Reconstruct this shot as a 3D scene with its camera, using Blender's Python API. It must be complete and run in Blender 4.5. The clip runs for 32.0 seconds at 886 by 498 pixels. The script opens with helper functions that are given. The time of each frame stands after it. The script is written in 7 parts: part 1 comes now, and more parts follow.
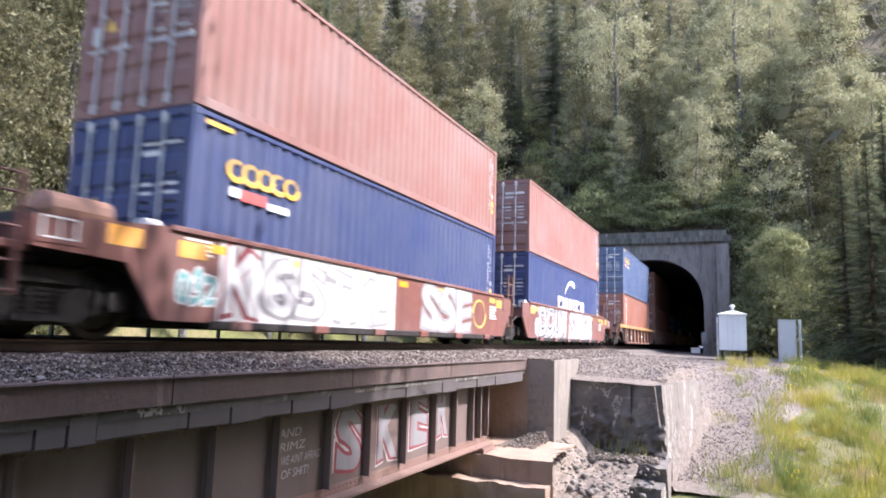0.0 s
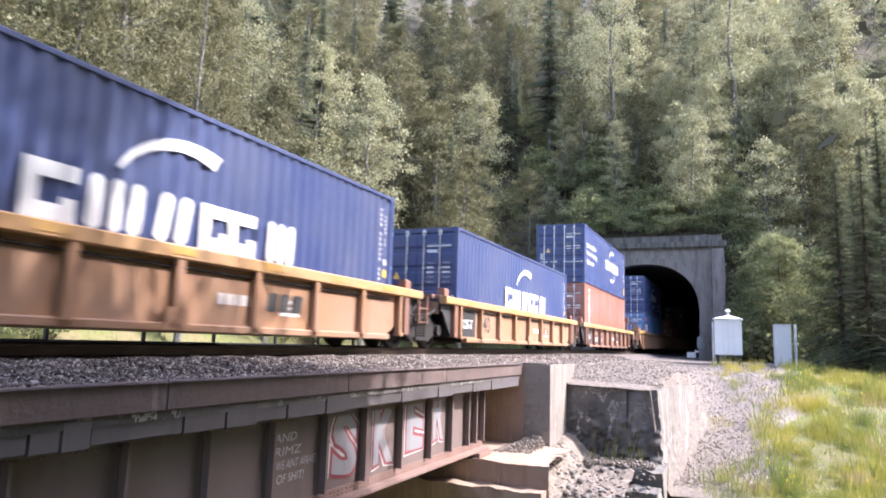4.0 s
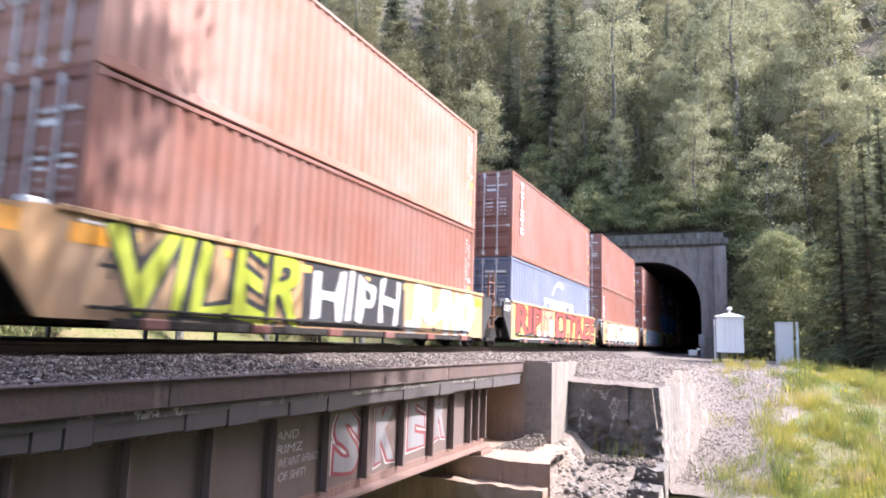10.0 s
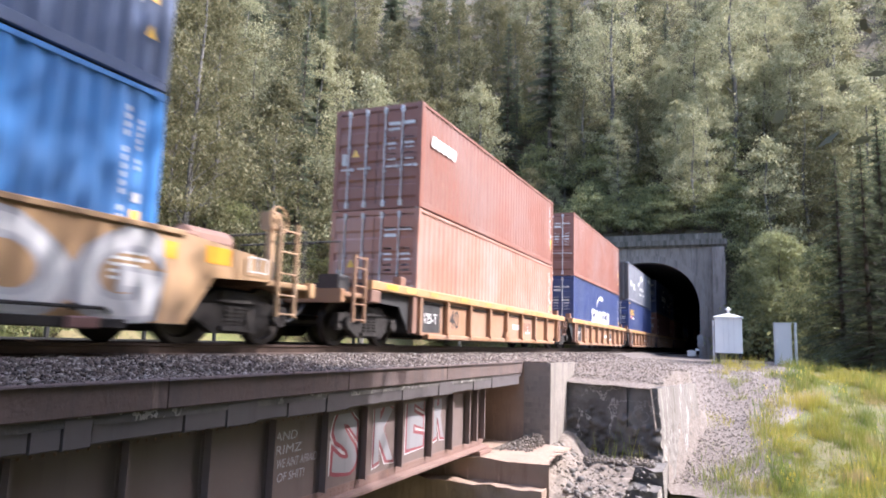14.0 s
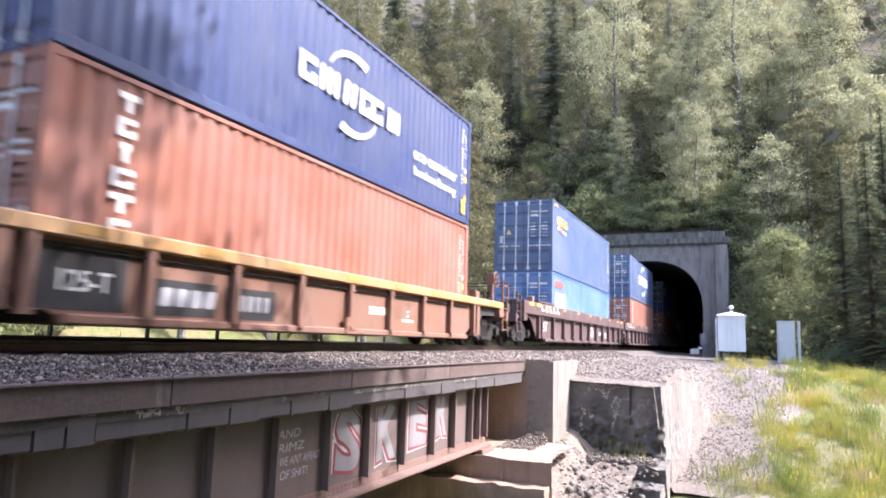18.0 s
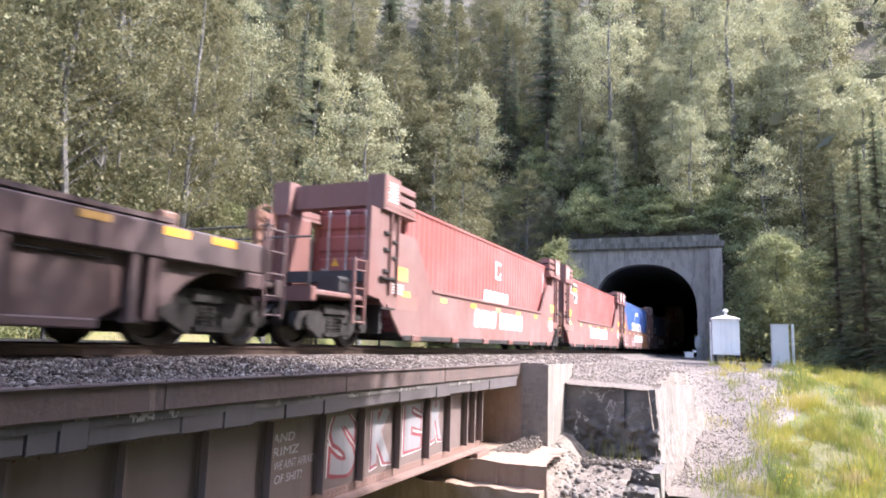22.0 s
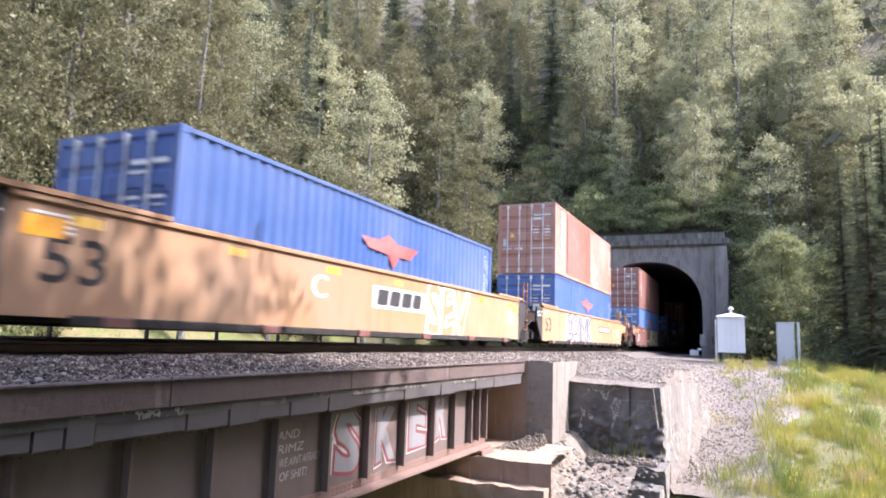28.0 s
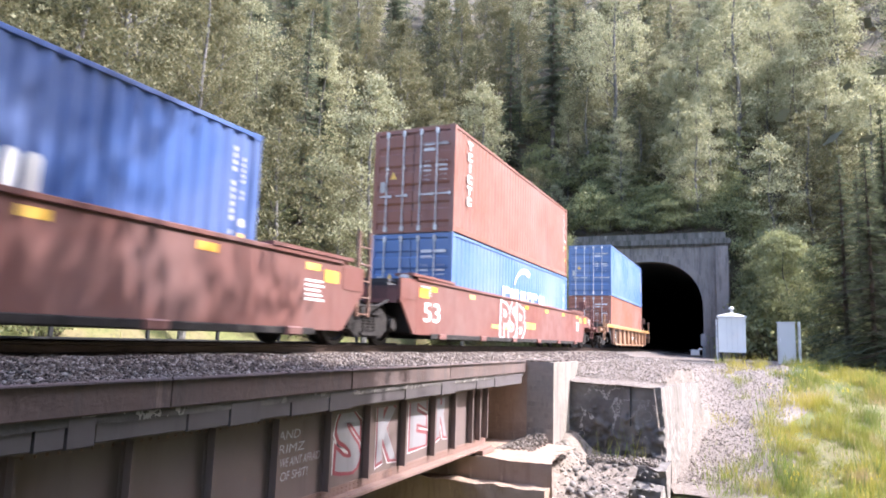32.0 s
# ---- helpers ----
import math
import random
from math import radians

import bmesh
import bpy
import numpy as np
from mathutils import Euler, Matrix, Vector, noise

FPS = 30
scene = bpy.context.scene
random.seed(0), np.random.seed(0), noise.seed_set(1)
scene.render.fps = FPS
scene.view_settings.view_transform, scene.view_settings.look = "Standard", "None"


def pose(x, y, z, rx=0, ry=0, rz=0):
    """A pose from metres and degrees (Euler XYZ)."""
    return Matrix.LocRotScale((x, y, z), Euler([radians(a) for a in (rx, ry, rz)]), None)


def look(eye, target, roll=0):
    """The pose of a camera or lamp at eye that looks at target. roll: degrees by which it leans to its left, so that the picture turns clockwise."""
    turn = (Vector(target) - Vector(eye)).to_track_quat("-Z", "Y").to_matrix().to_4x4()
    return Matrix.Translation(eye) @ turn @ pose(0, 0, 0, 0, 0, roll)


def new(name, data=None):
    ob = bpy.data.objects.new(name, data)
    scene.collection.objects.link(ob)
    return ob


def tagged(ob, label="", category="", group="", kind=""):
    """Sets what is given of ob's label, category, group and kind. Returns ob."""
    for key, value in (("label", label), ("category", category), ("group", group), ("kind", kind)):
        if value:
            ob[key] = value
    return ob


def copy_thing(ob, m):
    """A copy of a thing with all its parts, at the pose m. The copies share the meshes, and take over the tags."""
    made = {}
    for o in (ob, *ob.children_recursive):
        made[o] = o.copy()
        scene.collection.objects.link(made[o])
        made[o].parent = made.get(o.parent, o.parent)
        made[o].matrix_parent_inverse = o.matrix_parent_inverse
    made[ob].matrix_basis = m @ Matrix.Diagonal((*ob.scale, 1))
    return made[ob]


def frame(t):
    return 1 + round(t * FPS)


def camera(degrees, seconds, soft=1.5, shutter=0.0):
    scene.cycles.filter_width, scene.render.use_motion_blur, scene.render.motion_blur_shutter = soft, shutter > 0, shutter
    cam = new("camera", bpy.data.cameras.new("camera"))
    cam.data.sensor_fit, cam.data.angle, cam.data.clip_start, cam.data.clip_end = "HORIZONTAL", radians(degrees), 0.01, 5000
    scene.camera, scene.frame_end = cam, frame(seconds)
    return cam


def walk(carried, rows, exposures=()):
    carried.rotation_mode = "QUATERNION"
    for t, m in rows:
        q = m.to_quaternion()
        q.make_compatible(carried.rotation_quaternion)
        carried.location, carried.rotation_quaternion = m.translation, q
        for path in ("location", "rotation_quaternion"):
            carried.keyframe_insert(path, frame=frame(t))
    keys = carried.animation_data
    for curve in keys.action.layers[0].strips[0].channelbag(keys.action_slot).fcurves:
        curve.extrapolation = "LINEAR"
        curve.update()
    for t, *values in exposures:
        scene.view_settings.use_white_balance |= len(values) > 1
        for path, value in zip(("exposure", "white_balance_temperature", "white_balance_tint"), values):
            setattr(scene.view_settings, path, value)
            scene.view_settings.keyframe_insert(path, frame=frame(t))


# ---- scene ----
# Rail top is z = 0, the track runs along y, and the train comes out of the tunnel towards -y.
EYE = (0.0, 0.0, 0.14)
TRACK = -8.07
SPEED = 18.28
cam = camera(67.3, 32.0, soft=1.85, shutter=0.22)
VIEW = [
    (0, 24.30, 7.68, -1.71), (0.5, 24.14, 7.84, -1.79), (1, 23.95, 8.00, -1.75), (1.5, 24.09, 8.05, -1.65),
    (2, 24.21, 8.05, -1.78), (2.5, 24.26, 7.84, -1.79), (3, 23.99, 7.93, -1.74), (3.5, 23.94, 8.08, -1.74),
    (5.5, 24.05, 7.95, -1.72), (6, 23.89, 7.86, -1.76), (6.5, 23.95, 7.92, -1.76), (7, 24.00, 7.91, -1.77),
    (7.5, 24.10, 7.82, -1.82), (8, 24.09, 7.81, -1.84), (8.5, 24.21, 7.96, -1.66), (9, 24.25, 7.95, -1.73),
    (9.5, 24.19, 7.80, -1.71), (10, 24.09, 7.87, -1.74), (10.5, 24.03, 7.89, -1.80), (11, 24.02, 7.98, -1.79),
    (11.5, 24.02, 7.84, -1.77), (12, 23.85, 8.08, -1.72), (12.5, 24.03, 8.05, -1.68), (13, 23.95, 8.00, -1.75),
    (13.5, 23.95, 7.94, -1.74), (15.5, 24.18, 7.92, -1.76), (16, 23.88, 8.03, -1.67), (16.5, 23.95, 7.98, -1.75),
    (17, 24.09, 8.19, -1.79), (17.5, 24.17, 7.85, -1.83), (18, 24.22, 7.77, -1.75), (18.5, 23.95, 7.94, -1.65),
    (19, 23.83, 7.85, -1.77), (19.5, 23.89, 7.99, -1.78), (20, 23.95, 8.03, -1.69), (20.5, 23.95, 8.05, -1.79),
    (21, 24.02, 7.98, -1.78), (21.5, 23.76, 8.05, -1.65), (22, 23.79, 8.07, -1.73), (22.5, 23.88, 8.15, -1.74),
    (23, 23.99, 8.05, -1.80), (23.5, 24.02, 7.91, -1.78), (24, 23.96, 7.85, -1.75), (24.5, 24.01, 7.93, -1.72),
    (25, 24.01, 7.98, -1.79), (25.5, 23.95, 7.93, -1.74), (27.5, 24.21, 7.87, -1.71), (28, 24.18, 7.86, -1.78),
    (28.5, 24.02, 8.00, -1.68), (29, 23.95, 8.03, -1.71), (29.5, 24.15, 8.08, -1.69), (30, 24.08, 7.93, -1.70),
    (30.5, 23.95, 8.05, -1.80), (31, 24.28, 7.85, -1.76), (31.5, 24.22, 7.77, -1.76), (32, 24.24, 7.85, -1.75),
]
walk(cam, [(t, pose(*EYE, 90 + pitch, roll, yaw)) for t, yaw, pitch, roll in VIEW],
     exposures=[(t, s + 1.13, 5900, 19) for t, s in ((0.0, 1.02), (1.0, 1.1), (2.0, 1.27), (3.5, 1.27), (6.0, 1.32), (8.0, 1.42), (10.0, 1.27), (12.0, 1.1), (13.0, 1.05), (16.0, 1.02), (17.0, 1.25),
                                                     (19.0, 1.38), (21.0, 1.27), (22.0, 1.38), (25.0, 1.38), (28.0, 1.25), (30.0, 1.22), (32.0, 1.35))])

# ---- light ----
SUN = Vector((0.62, 0.22, 0.75)).normalized()
world = bpy.data.worlds.new("sky")
scene.world = world
world.use_nodes = True
wn = world.node_tree
sky = wn.nodes.new("ShaderNodeTexSky")
sky.sky_type, sky.sun_disc = "NISHITA", False
sky.sun_elevation = math.asin(SUN.z)
sky.sun_rotation = math.atan2(SUN.x, SUN.y)
sky.air_density, sky.dust_density = 1.2, 2.5
wn.links.new(sky.outputs[0], wn.nodes["Background"].inputs[0])
wn.nodes["Background"].inputs[1].default_value = 0.15
sun = new("sun", bpy.data.lights.new("sun", "SUN"))
sun.data.energy, sun.data.angle, sun.data.color = 2.3, radians(0.6), (1.0, 0.94, 0.85)
sun.matrix_world = look(tuple(SUN * 200), (0, 0, 0))


# ---- materials ----
def mat(name, build):
    m = bpy.data.materials.new(name)
    m.use_nodes = True
    nt = m.node_tree
    bsdf = nt.nodes["Principled BSDF"]
    build(nt, bsdf)
    return m


def node(nt, kind, **inputs):
    n = nt.nodes.new(kind)
    for key, value in inputs.items():
        n.inputs[key.replace("_", " ")].default_value = value
    return n


def coords(nt, scale=(1, 1, 1), space="Object"):
    tc = nt.nodes.new("ShaderNodeTexCoord")
    info = nt.nodes.new("ShaderNodeObjectInfo")
    mul = nt.nodes.new("ShaderNodeVectorMath")
    mul.operation = "MULTIPLY_ADD"
    mul.inputs[1].default_value = scale
    nt.links.new(tc.outputs[space], mul.inputs[0])
    sh = nt.nodes.new("ShaderNodeMath")
    sh.operation = "MULTIPLY"
    sh.inputs[1].default_value = 37.0
    nt.links.new(info.outputs["Random"], sh.inputs[0])
    nt.links.new(sh.outputs[0], mul.inputs[2])
    return mul.outputs[0]


def noise_tex(nt, scale, detail=4, stretch=(1, 1, 1), rough=0.6):
    n = node(nt, "ShaderNodeTexNoise", Scale=scale, Detail=detail, Roughness=rough)
    nt.links.new(coords(nt, stretch), n.inputs["Vector"])
    return n.outputs["Fac"]


def ramp(nt, fac, a, b):
    r = nt.nodes.new("ShaderNodeMapRange")
    r.inputs[1].default_value, r.inputs[2].default_value = a, b
    nt.links.new(fac, r.inputs[0])
    return r.outputs[0]


def mix(nt, fac, a, b):
    n = nt.nodes.new("ShaderNodeMix")
    n.data_type = "RGBA"
    for s, v in ((n.inputs[0], fac), (n.inputs[6], a), (n.inputs[7], b)):
        if isinstance(v, (tuple, float)):
            s.default_value = (*v, 1) if isinstance(v, tuple) else v
        else:
            nt.links.new(v, s)
    return n.outputs[2]


def bump(nt, bsdf, fac, strength, dist=0.02):
    b = node(nt, "ShaderNodeBump", Strength=strength, Distance=dist)
    nt.links.new(fac, b.inputs["Height"])
    nt.links.new(b.outputs[0], bsdf.inputs["Normal"])


def paint(name, rgb, wear=0.25, rough=0.5, metal=0.0, rust=(0.16, 0.075, 0.04), fade=0.25):
    """Weathered paint on steel: faded patches, vertical streaks and rust specks."""
    def build(nt, s):
        faded = tuple(min(0.85, c * 0.7 + fade) for c in rgb)
        c = mix(nt, ramp(nt, noise_tex(nt, 0.45, 4), 0.4, 0.85), rgb, faded)
        dark = tuple(v * 0.6 for v in rgb)
        c = mix(nt, ramp(nt, noise_tex(nt, 1.0, 5, (2.5, 2.5, 0.22)), 0.55, 0.9), c, dark)
        c = mix(nt, ramp(nt, noise_tex(nt, 3.2, 7, (1, 1, 0.6), 0.72), 0.80 - 0.28 * wear, 0.9 - 0.2 * wear), c, rust)
        nt.links.new(c, s.inputs["Base Color"])
        r = ramp(nt, noise_tex(nt, 2.0, 3), 0.2, 0.8)
        m2 = nt.nodes.new("ShaderNodeMapRange")
        m2.inputs[3].default_value, m2.inputs[4].default_value = rough - 0.12, rough + 0.18
        nt.links.new(r, m2.inputs[0])
        nt.links.new(m2.outputs[0], s.inputs["Roughness"])
        s.inputs["Metallic"].default_value = metal
        bump(nt, s, noise_tex(nt, 1.6, 4), 0.25, 0.015)
    return mat(name, build)


def plain(name, rgb, rough=0.6, metal=0.0, vary=0.35, scale=3.0, grain=0.15):
    def build(nt, s):
        lo, hi = tuple(v * (1 - vary) for v in rgb), tuple(min(0.9, v * (1 + vary * 0.6)) for v in rgb)
        c = mix(nt, ramp(nt, noise_tex(nt, scale, 6), 0.3, 0.7), lo, hi)
        nt.links.new(c, s.inputs["Base Color"])
        s.inputs["Roughness"].default_value, s.inputs["Metallic"].default_value = rough, metal
        bump(nt, s, noise_tex(nt, scale * 8, 5), grain, 0.02)
    return mat(name, build)


def concrete_mat(name, rgb, stain, amount=0.5):
    def build(nt, s):
        c = mix(nt, ramp(nt, noise_tex(nt, 0.9, 7), 0.35, 0.7), tuple(v * 0.78 for v in rgb), rgb)
        c = mix(nt, ramp(nt, noise_tex(nt, 1.5, 7, (2.2, 2.2, 0.22), 0.72), 0.62 - 0.25 * amount, 0.82 - 0.2 * amount), c, stain)
        c = mix(nt, ramp(nt, noise_tex(nt, 2.6, 7, (1.5, 1.5, 0.22), 0.75), 0.6, 0.72), c, tuple(min(0.75, v * 1.7) for v in rgb))
        nt.links.new(c, s.inputs["Base Color"])
        s.inputs["Roughness"].default_value = 0.92
        bump(nt, s, noise_tex(nt, 5, 8, (1, 1, 1), 0.7), 0.6, 0.05)
    return mat(name, build)


def thin_leaf(nt, s, c, gloss):
    """Gloss on the face of a leaf or blade, and light that comes through it."""
    nt.links.new(c, s.inputs["Base Color"])
    s.inputs["Roughness"].default_value = 0.78 - gloss * 0.5
    s.inputs["Specular IOR Level"].default_value = 0.3
    tr = nt.nodes.new("ShaderNodeBsdfTranslucent")
    nt.links.new(c, tr.inputs[0])
    mx = nt.nodes.new("ShaderNodeMixShader")
    mx.inputs[0].default_value = 0.45
    nt.links.new(s.outputs[0], mx.inputs[1])
    nt.links.new(tr.outputs[0], mx.inputs[2])
    nt.links.new(mx.outputs[0], nt.nodes["Material Output"].inputs[0])


def leaf_mat(name, a, b, c3, gloss=0.35):
    def build(nt, s):
        geo = nt.nodes.new("ShaderNodeNewGeometry")
        info = nt.nodes.new("ShaderNodeObjectInfo")
        c = mix(nt, geo.outputs["Random Per Island"], a, b)
        c = mix(nt, ramp(nt, info.outputs["Random"], 0.2, 1.6), c, c3)
        thin_leaf(nt, s, c, gloss)
    return mat(name, build)


def grass_mat(name, green, yellow, straw):
    """Blades that turn from green to yellow and to dry straw in patches."""
    def build(nt, s):
        geo = nt.nodes.new("ShaderNodeNewGeometry")
        c = mix(nt, ramp(nt, noise_tex(nt, 0.45, 4), 0.36, 0.62), green, yellow)
        c = mix(nt, ramp(nt, noise_tex(nt, 0.9, 5), 0.55, 0.68), c, straw)
        pale = mix(nt, 0.5, c, straw)
        c = mix(nt, ramp(nt, geo.outputs["Random Per Island"], 0.5, 1.0), c, pale)
        thin_leaf(nt, s, c, 0.2)
    return mat(name, build)


def blotched_wall_mat(name, rgb, dark, pale):
    """Old concrete toned dark as in shade: black blotches, thin lime-filled cracks and vertical drips."""
    def build(nt, s):
        c = mix(nt, ramp(nt, noise_tex(nt, 0.8, 7), 0.35, 0.68), dark, rgb)
        c = mix(nt, ramp(nt, noise_tex(nt, 1.6, 6, (2.4, 2.4, 0.25), 0.7), 0.52, 0.75), c, dark)
        n = noise_tex(nt, 1.1, 5, (1, 1, 1), 0.62)
        d = nt.nodes.new("ShaderNodeMath")
        d.operation = "COMPARE"
        d.inputs[1].default_value, d.inputs[2].default_value = 0.5, 0.011
        nt.links.new(n, d.inputs[0])
        gate = ramp(nt, noise_tex(nt, 0.7, 3), 0.47, 0.6)
        g = nt.nodes.new("ShaderNodeMath")
        g.operation = "MULTIPLY"
        nt.links.new(d.outputs[0], g.inputs[0])
        nt.links.new(gate, g.inputs[1])
        c = mix(nt, g.outputs[0], c, pale)
        c = mix(nt, ramp(nt, noise_tex(nt, 3.4, 7, (1, 1, 0.4), 0.75), 0.63, 0.72), c, tuple(0.6 * v for v in pale))
        nt.links.new(c, s.inputs["Base Color"])
        s.inputs["Roughness"].default_value = 0.93
        bump(nt, s, noise_tex(nt, 4, 8, (1, 1, 1), 0.7), 0.8, 0.06)
    return mat(name, build)


def dripped_wall_mat(name, rgb, dark, pale):
    """Concrete toned pale as in sun, with long white lime runs from its top edge."""
    def build(nt, s):
        c = mix(nt, ramp(nt, noise_tex(nt, 1.2, 6), 0.35, 0.7), tuple(0.8 * v for v in rgb), rgb)
        c = mix(nt, ramp(nt, noise_tex(nt, 2.2, 6, (2.6, 2.6, 0.16), 0.66), 0.5, 0.68), c, dark)
        c = mix(nt, ramp(nt, noise_tex(nt, 3.0, 6, (2.4, 2.4, 0.14), 0.7), 0.54, 0.62), c, pale)
        nt.links.new(c, s.inputs["Base Color"])
        s.inputs["Roughness"].default_value = 0.92
        bump(nt, s, noise_tex(nt, 5, 8, (1, 1, 0.5), 0.7), 0.5, 0.04)
    return mat(name, build)


def gravel_mat():
    """Grey stone and dust with bare chalky patches."""
    def build(nt, s):
        c = mix(nt, ramp(nt, noise_tex(nt, 9, 6), 0.3, 0.7), (0.10, 0.082, 0.068), (0.22, 0.18, 0.15))
        c = mix(nt, ramp(nt, noise_tex(nt, 0.42, 4), 0.56, 0.68), c, (0.23, 0.20, 0.172))
        nt.links.new(c, s.inputs["Base Color"])
        s.inputs["Roughness"].default_value = 0.95
        bump(nt, s, noise_tex(nt, 12, 7), 0.9, 0.05)
    return mat("pale_gravel_slope", build)


def ground_mat():
    def build(nt, s):
        tc = nt.nodes.new("ShaderNodeTexCoord")
        c = mix(nt, ramp(nt, noise_tex(nt, 0.35, 6), 0.42, 0.6), (0.11, 0.12, 0.035), (0.165, 0.135, 0.065))
        c = mix(nt, ramp(nt, noise_tex(nt, 6.0, 6), 0.5, 0.75), c, (0.045, 0.05, 0.018))
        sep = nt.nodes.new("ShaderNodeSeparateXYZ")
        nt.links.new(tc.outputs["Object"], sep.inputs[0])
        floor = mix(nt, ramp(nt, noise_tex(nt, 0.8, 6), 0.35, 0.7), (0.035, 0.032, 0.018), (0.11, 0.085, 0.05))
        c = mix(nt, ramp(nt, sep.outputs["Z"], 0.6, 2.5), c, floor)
        nt.links.new(c, s.inputs["Base Color"])
        s.inputs["Roughness"].default_value = 0.95
        bump(nt, s, noise_tex(nt, 9, 7), 0.7, 0.06)
    return mat("earth_and_grass", build)


def stone_mat(name, tones):
    def build(nt, s):
        geo = nt.nodes.new("ShaderNodeNewGeometry")
        cr = nt.nodes.new("ShaderNodeValToRGB")
        el = cr.color_ramp.elements
        el[0].color, el[1].color = (*tones[0], 1), (*tones[-1], 1)
        for i, tone in enumerate(tones[1:-1]):
            el.new((i + 1) / (len(tones) - 1)).color = (*tone, 1)
        nt.links.new(geo.outputs["Random Per Island"], cr.inputs[0])
        nt.links.new(cr.outputs[0], s.inputs["Base Color"])
        s.inputs["Roughness"].default_value = 0.9
    return mat(name, build)


M = {}
M["concrete"] = concrete_mat("weathered_concrete", (0.27, 0.235, 0.20), (0.12, 0.10, 0.09), 0.45)
M["seat"] = concrete_mat("tan_concrete", (0.36, 0.255, 0.19), (0.21, 0.135, 0.10), 0.4)
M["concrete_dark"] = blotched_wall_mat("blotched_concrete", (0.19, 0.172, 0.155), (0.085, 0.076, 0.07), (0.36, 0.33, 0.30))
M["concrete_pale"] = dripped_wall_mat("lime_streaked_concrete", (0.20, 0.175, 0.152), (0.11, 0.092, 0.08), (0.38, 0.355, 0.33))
M["portal"] = concrete_mat("sooty_concrete", (0.22, 0.195, 0.172), (0.085, 0.075, 0.066), 0.6)
M["concrete_soot"] = concrete_mat("mossy_soot_black_concrete", (0.135, 0.125, 0.108), (0.035, 0.035, 0.028), 0.8)
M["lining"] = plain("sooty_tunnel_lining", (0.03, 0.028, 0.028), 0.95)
M["girder"] = paint("rusty_girder_steel", (0.165, 0.12, 0.105), 0.6, 0.6, 0.0, (0.26, 0.135, 0.09), 0.045)
M["flange"] = paint("brown_flange_steel", (0.23, 0.14, 0.11), 0.7, 0.65, 0.0, (0.30, 0.16, 0.105), 0.04)
M["fascia"] = concrete_mat("rust_stained_deck_edge", (0.15, 0.105, 0.092), (0.10, 0.08, 0.075), 0.6)
M["deck"] = paint("brown_grey_deck_steel", (0.10, 0.084, 0.083), 0.45, 0.65, 0.0, (0.18, 0.11, 0.09), 0.035)
M["ballast_base"] = plain("ballast_bed", (0.15, 0.125, 0.11), 0.95, 0, 0.6, 14, 0.9)
M["stone"] = stone_mat("crushed_stone", [(0.026, 0.02, 0.017), (0.062, 0.046, 0.038), (0.10, 0.075, 0.06), (0.16, 0.125, 0.105), (0.36, 0.32, 0.285)])
M["gravel_stone"] = stone_mat("tan_gravel", [(0.11, 0.09, 0.074), (0.155, 0.128, 0.105), (0.20, 0.166, 0.138), (0.30, 0.262, 0.228)])
M["rubble"] = stone_mat("broken_concrete", [(0.08, 0.072, 0.065), (0.14, 0.125, 0.11), (0.22, 0.195, 0.17)])
M["rail"] = plain("rusty_rail_steel", (0.11, 0.075, 0.06), 0.5, 0.6)
M["tie"] = plain("creosoted_timber", (0.07, 0.055, 0.045), 0.9, 0, 0.5, 5, 0.5)
M["ground"] = ground_mat()
M["gravel"] = gravel_mat()
M["debris"] = plain("crumbled_concrete_dust", (0.21, 0.172, 0.14), 0.95, 0, 0.5, 7, 0.8)
M["steel_black"] = plain("black_rail_steel", (0.03, 0.03, 0.03), 0.6, 0.3)
M["truck"] = plain("grimy_truck_steel", (0.035, 0.03, 0.027), 0.9, 0.2, 0.6, 6, 0.4)
M["wheel"] = plain("oily_wheel_steel", (0.05, 0.042, 0.038), 0.5, 0.7, 0.4, 8)
M["white_box"] = paint("white_enamel", (0.66, 0.655, 0.62), 0.2, 0.45, 0.0, (0.35, 0.27, 0.2), 0.08)
M["grey_box"] = paint("light_grey_enamel", (0.50, 0.50, 0.48), 0.05, 0.35, 0.0, (0.3, 0.28, 0.25), 0.1)
M["box_dull"] = plain("dull_grey_enamel", (0.20, 0.20, 0.205), 0.6)
M["galv"] = plain("galvanised_steel", (0.62, 0.62, 0.61), 0.45, 0.25)
M["white"] = paint("white_marking", (0.78, 0.77, 0.74), 0.1, 0.5, 0, (0.4, 0.33, 0.28), 0.05)
M["yellow"] = paint("yellow_marking", (0.78, 0.46, 0.04), 0.1, 0.5)
M["amber"] = paint("amber_reflector_tape", (0.80, 0.36, 0.03), 0.05, 0.35)
M["green"] = paint("green_sticker", (0.05, 0.4, 0.12), 0.05)
M["red_logo"] = paint("red_marking", (0.55, 0.07, 0.06), 0.1)
M["black"] = paint("black_marking", (0.03, 0.028, 0.028), 0.1, 0.85, 0, (0.1, 0.06, 0.04), 0.02)
M["seal"] = plain("door_gasket_rubber", (0.03, 0.03, 0.03), 0.7)
M["bark_pale"] = plain("pale_bark", (0.14, 0.13, 0.115), 0.9, 0, 0.6, 6, 0.6)
M["bark_dark"] = plain("dark_bark", (0.10, 0.08, 0.065), 0.95, 0, 0.5, 6, 0.8)
# leaf tones carry light: cottonwood dimmed for the left wood, aspen paled for haze
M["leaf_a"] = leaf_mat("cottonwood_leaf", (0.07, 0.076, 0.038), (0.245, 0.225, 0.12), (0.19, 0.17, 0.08))
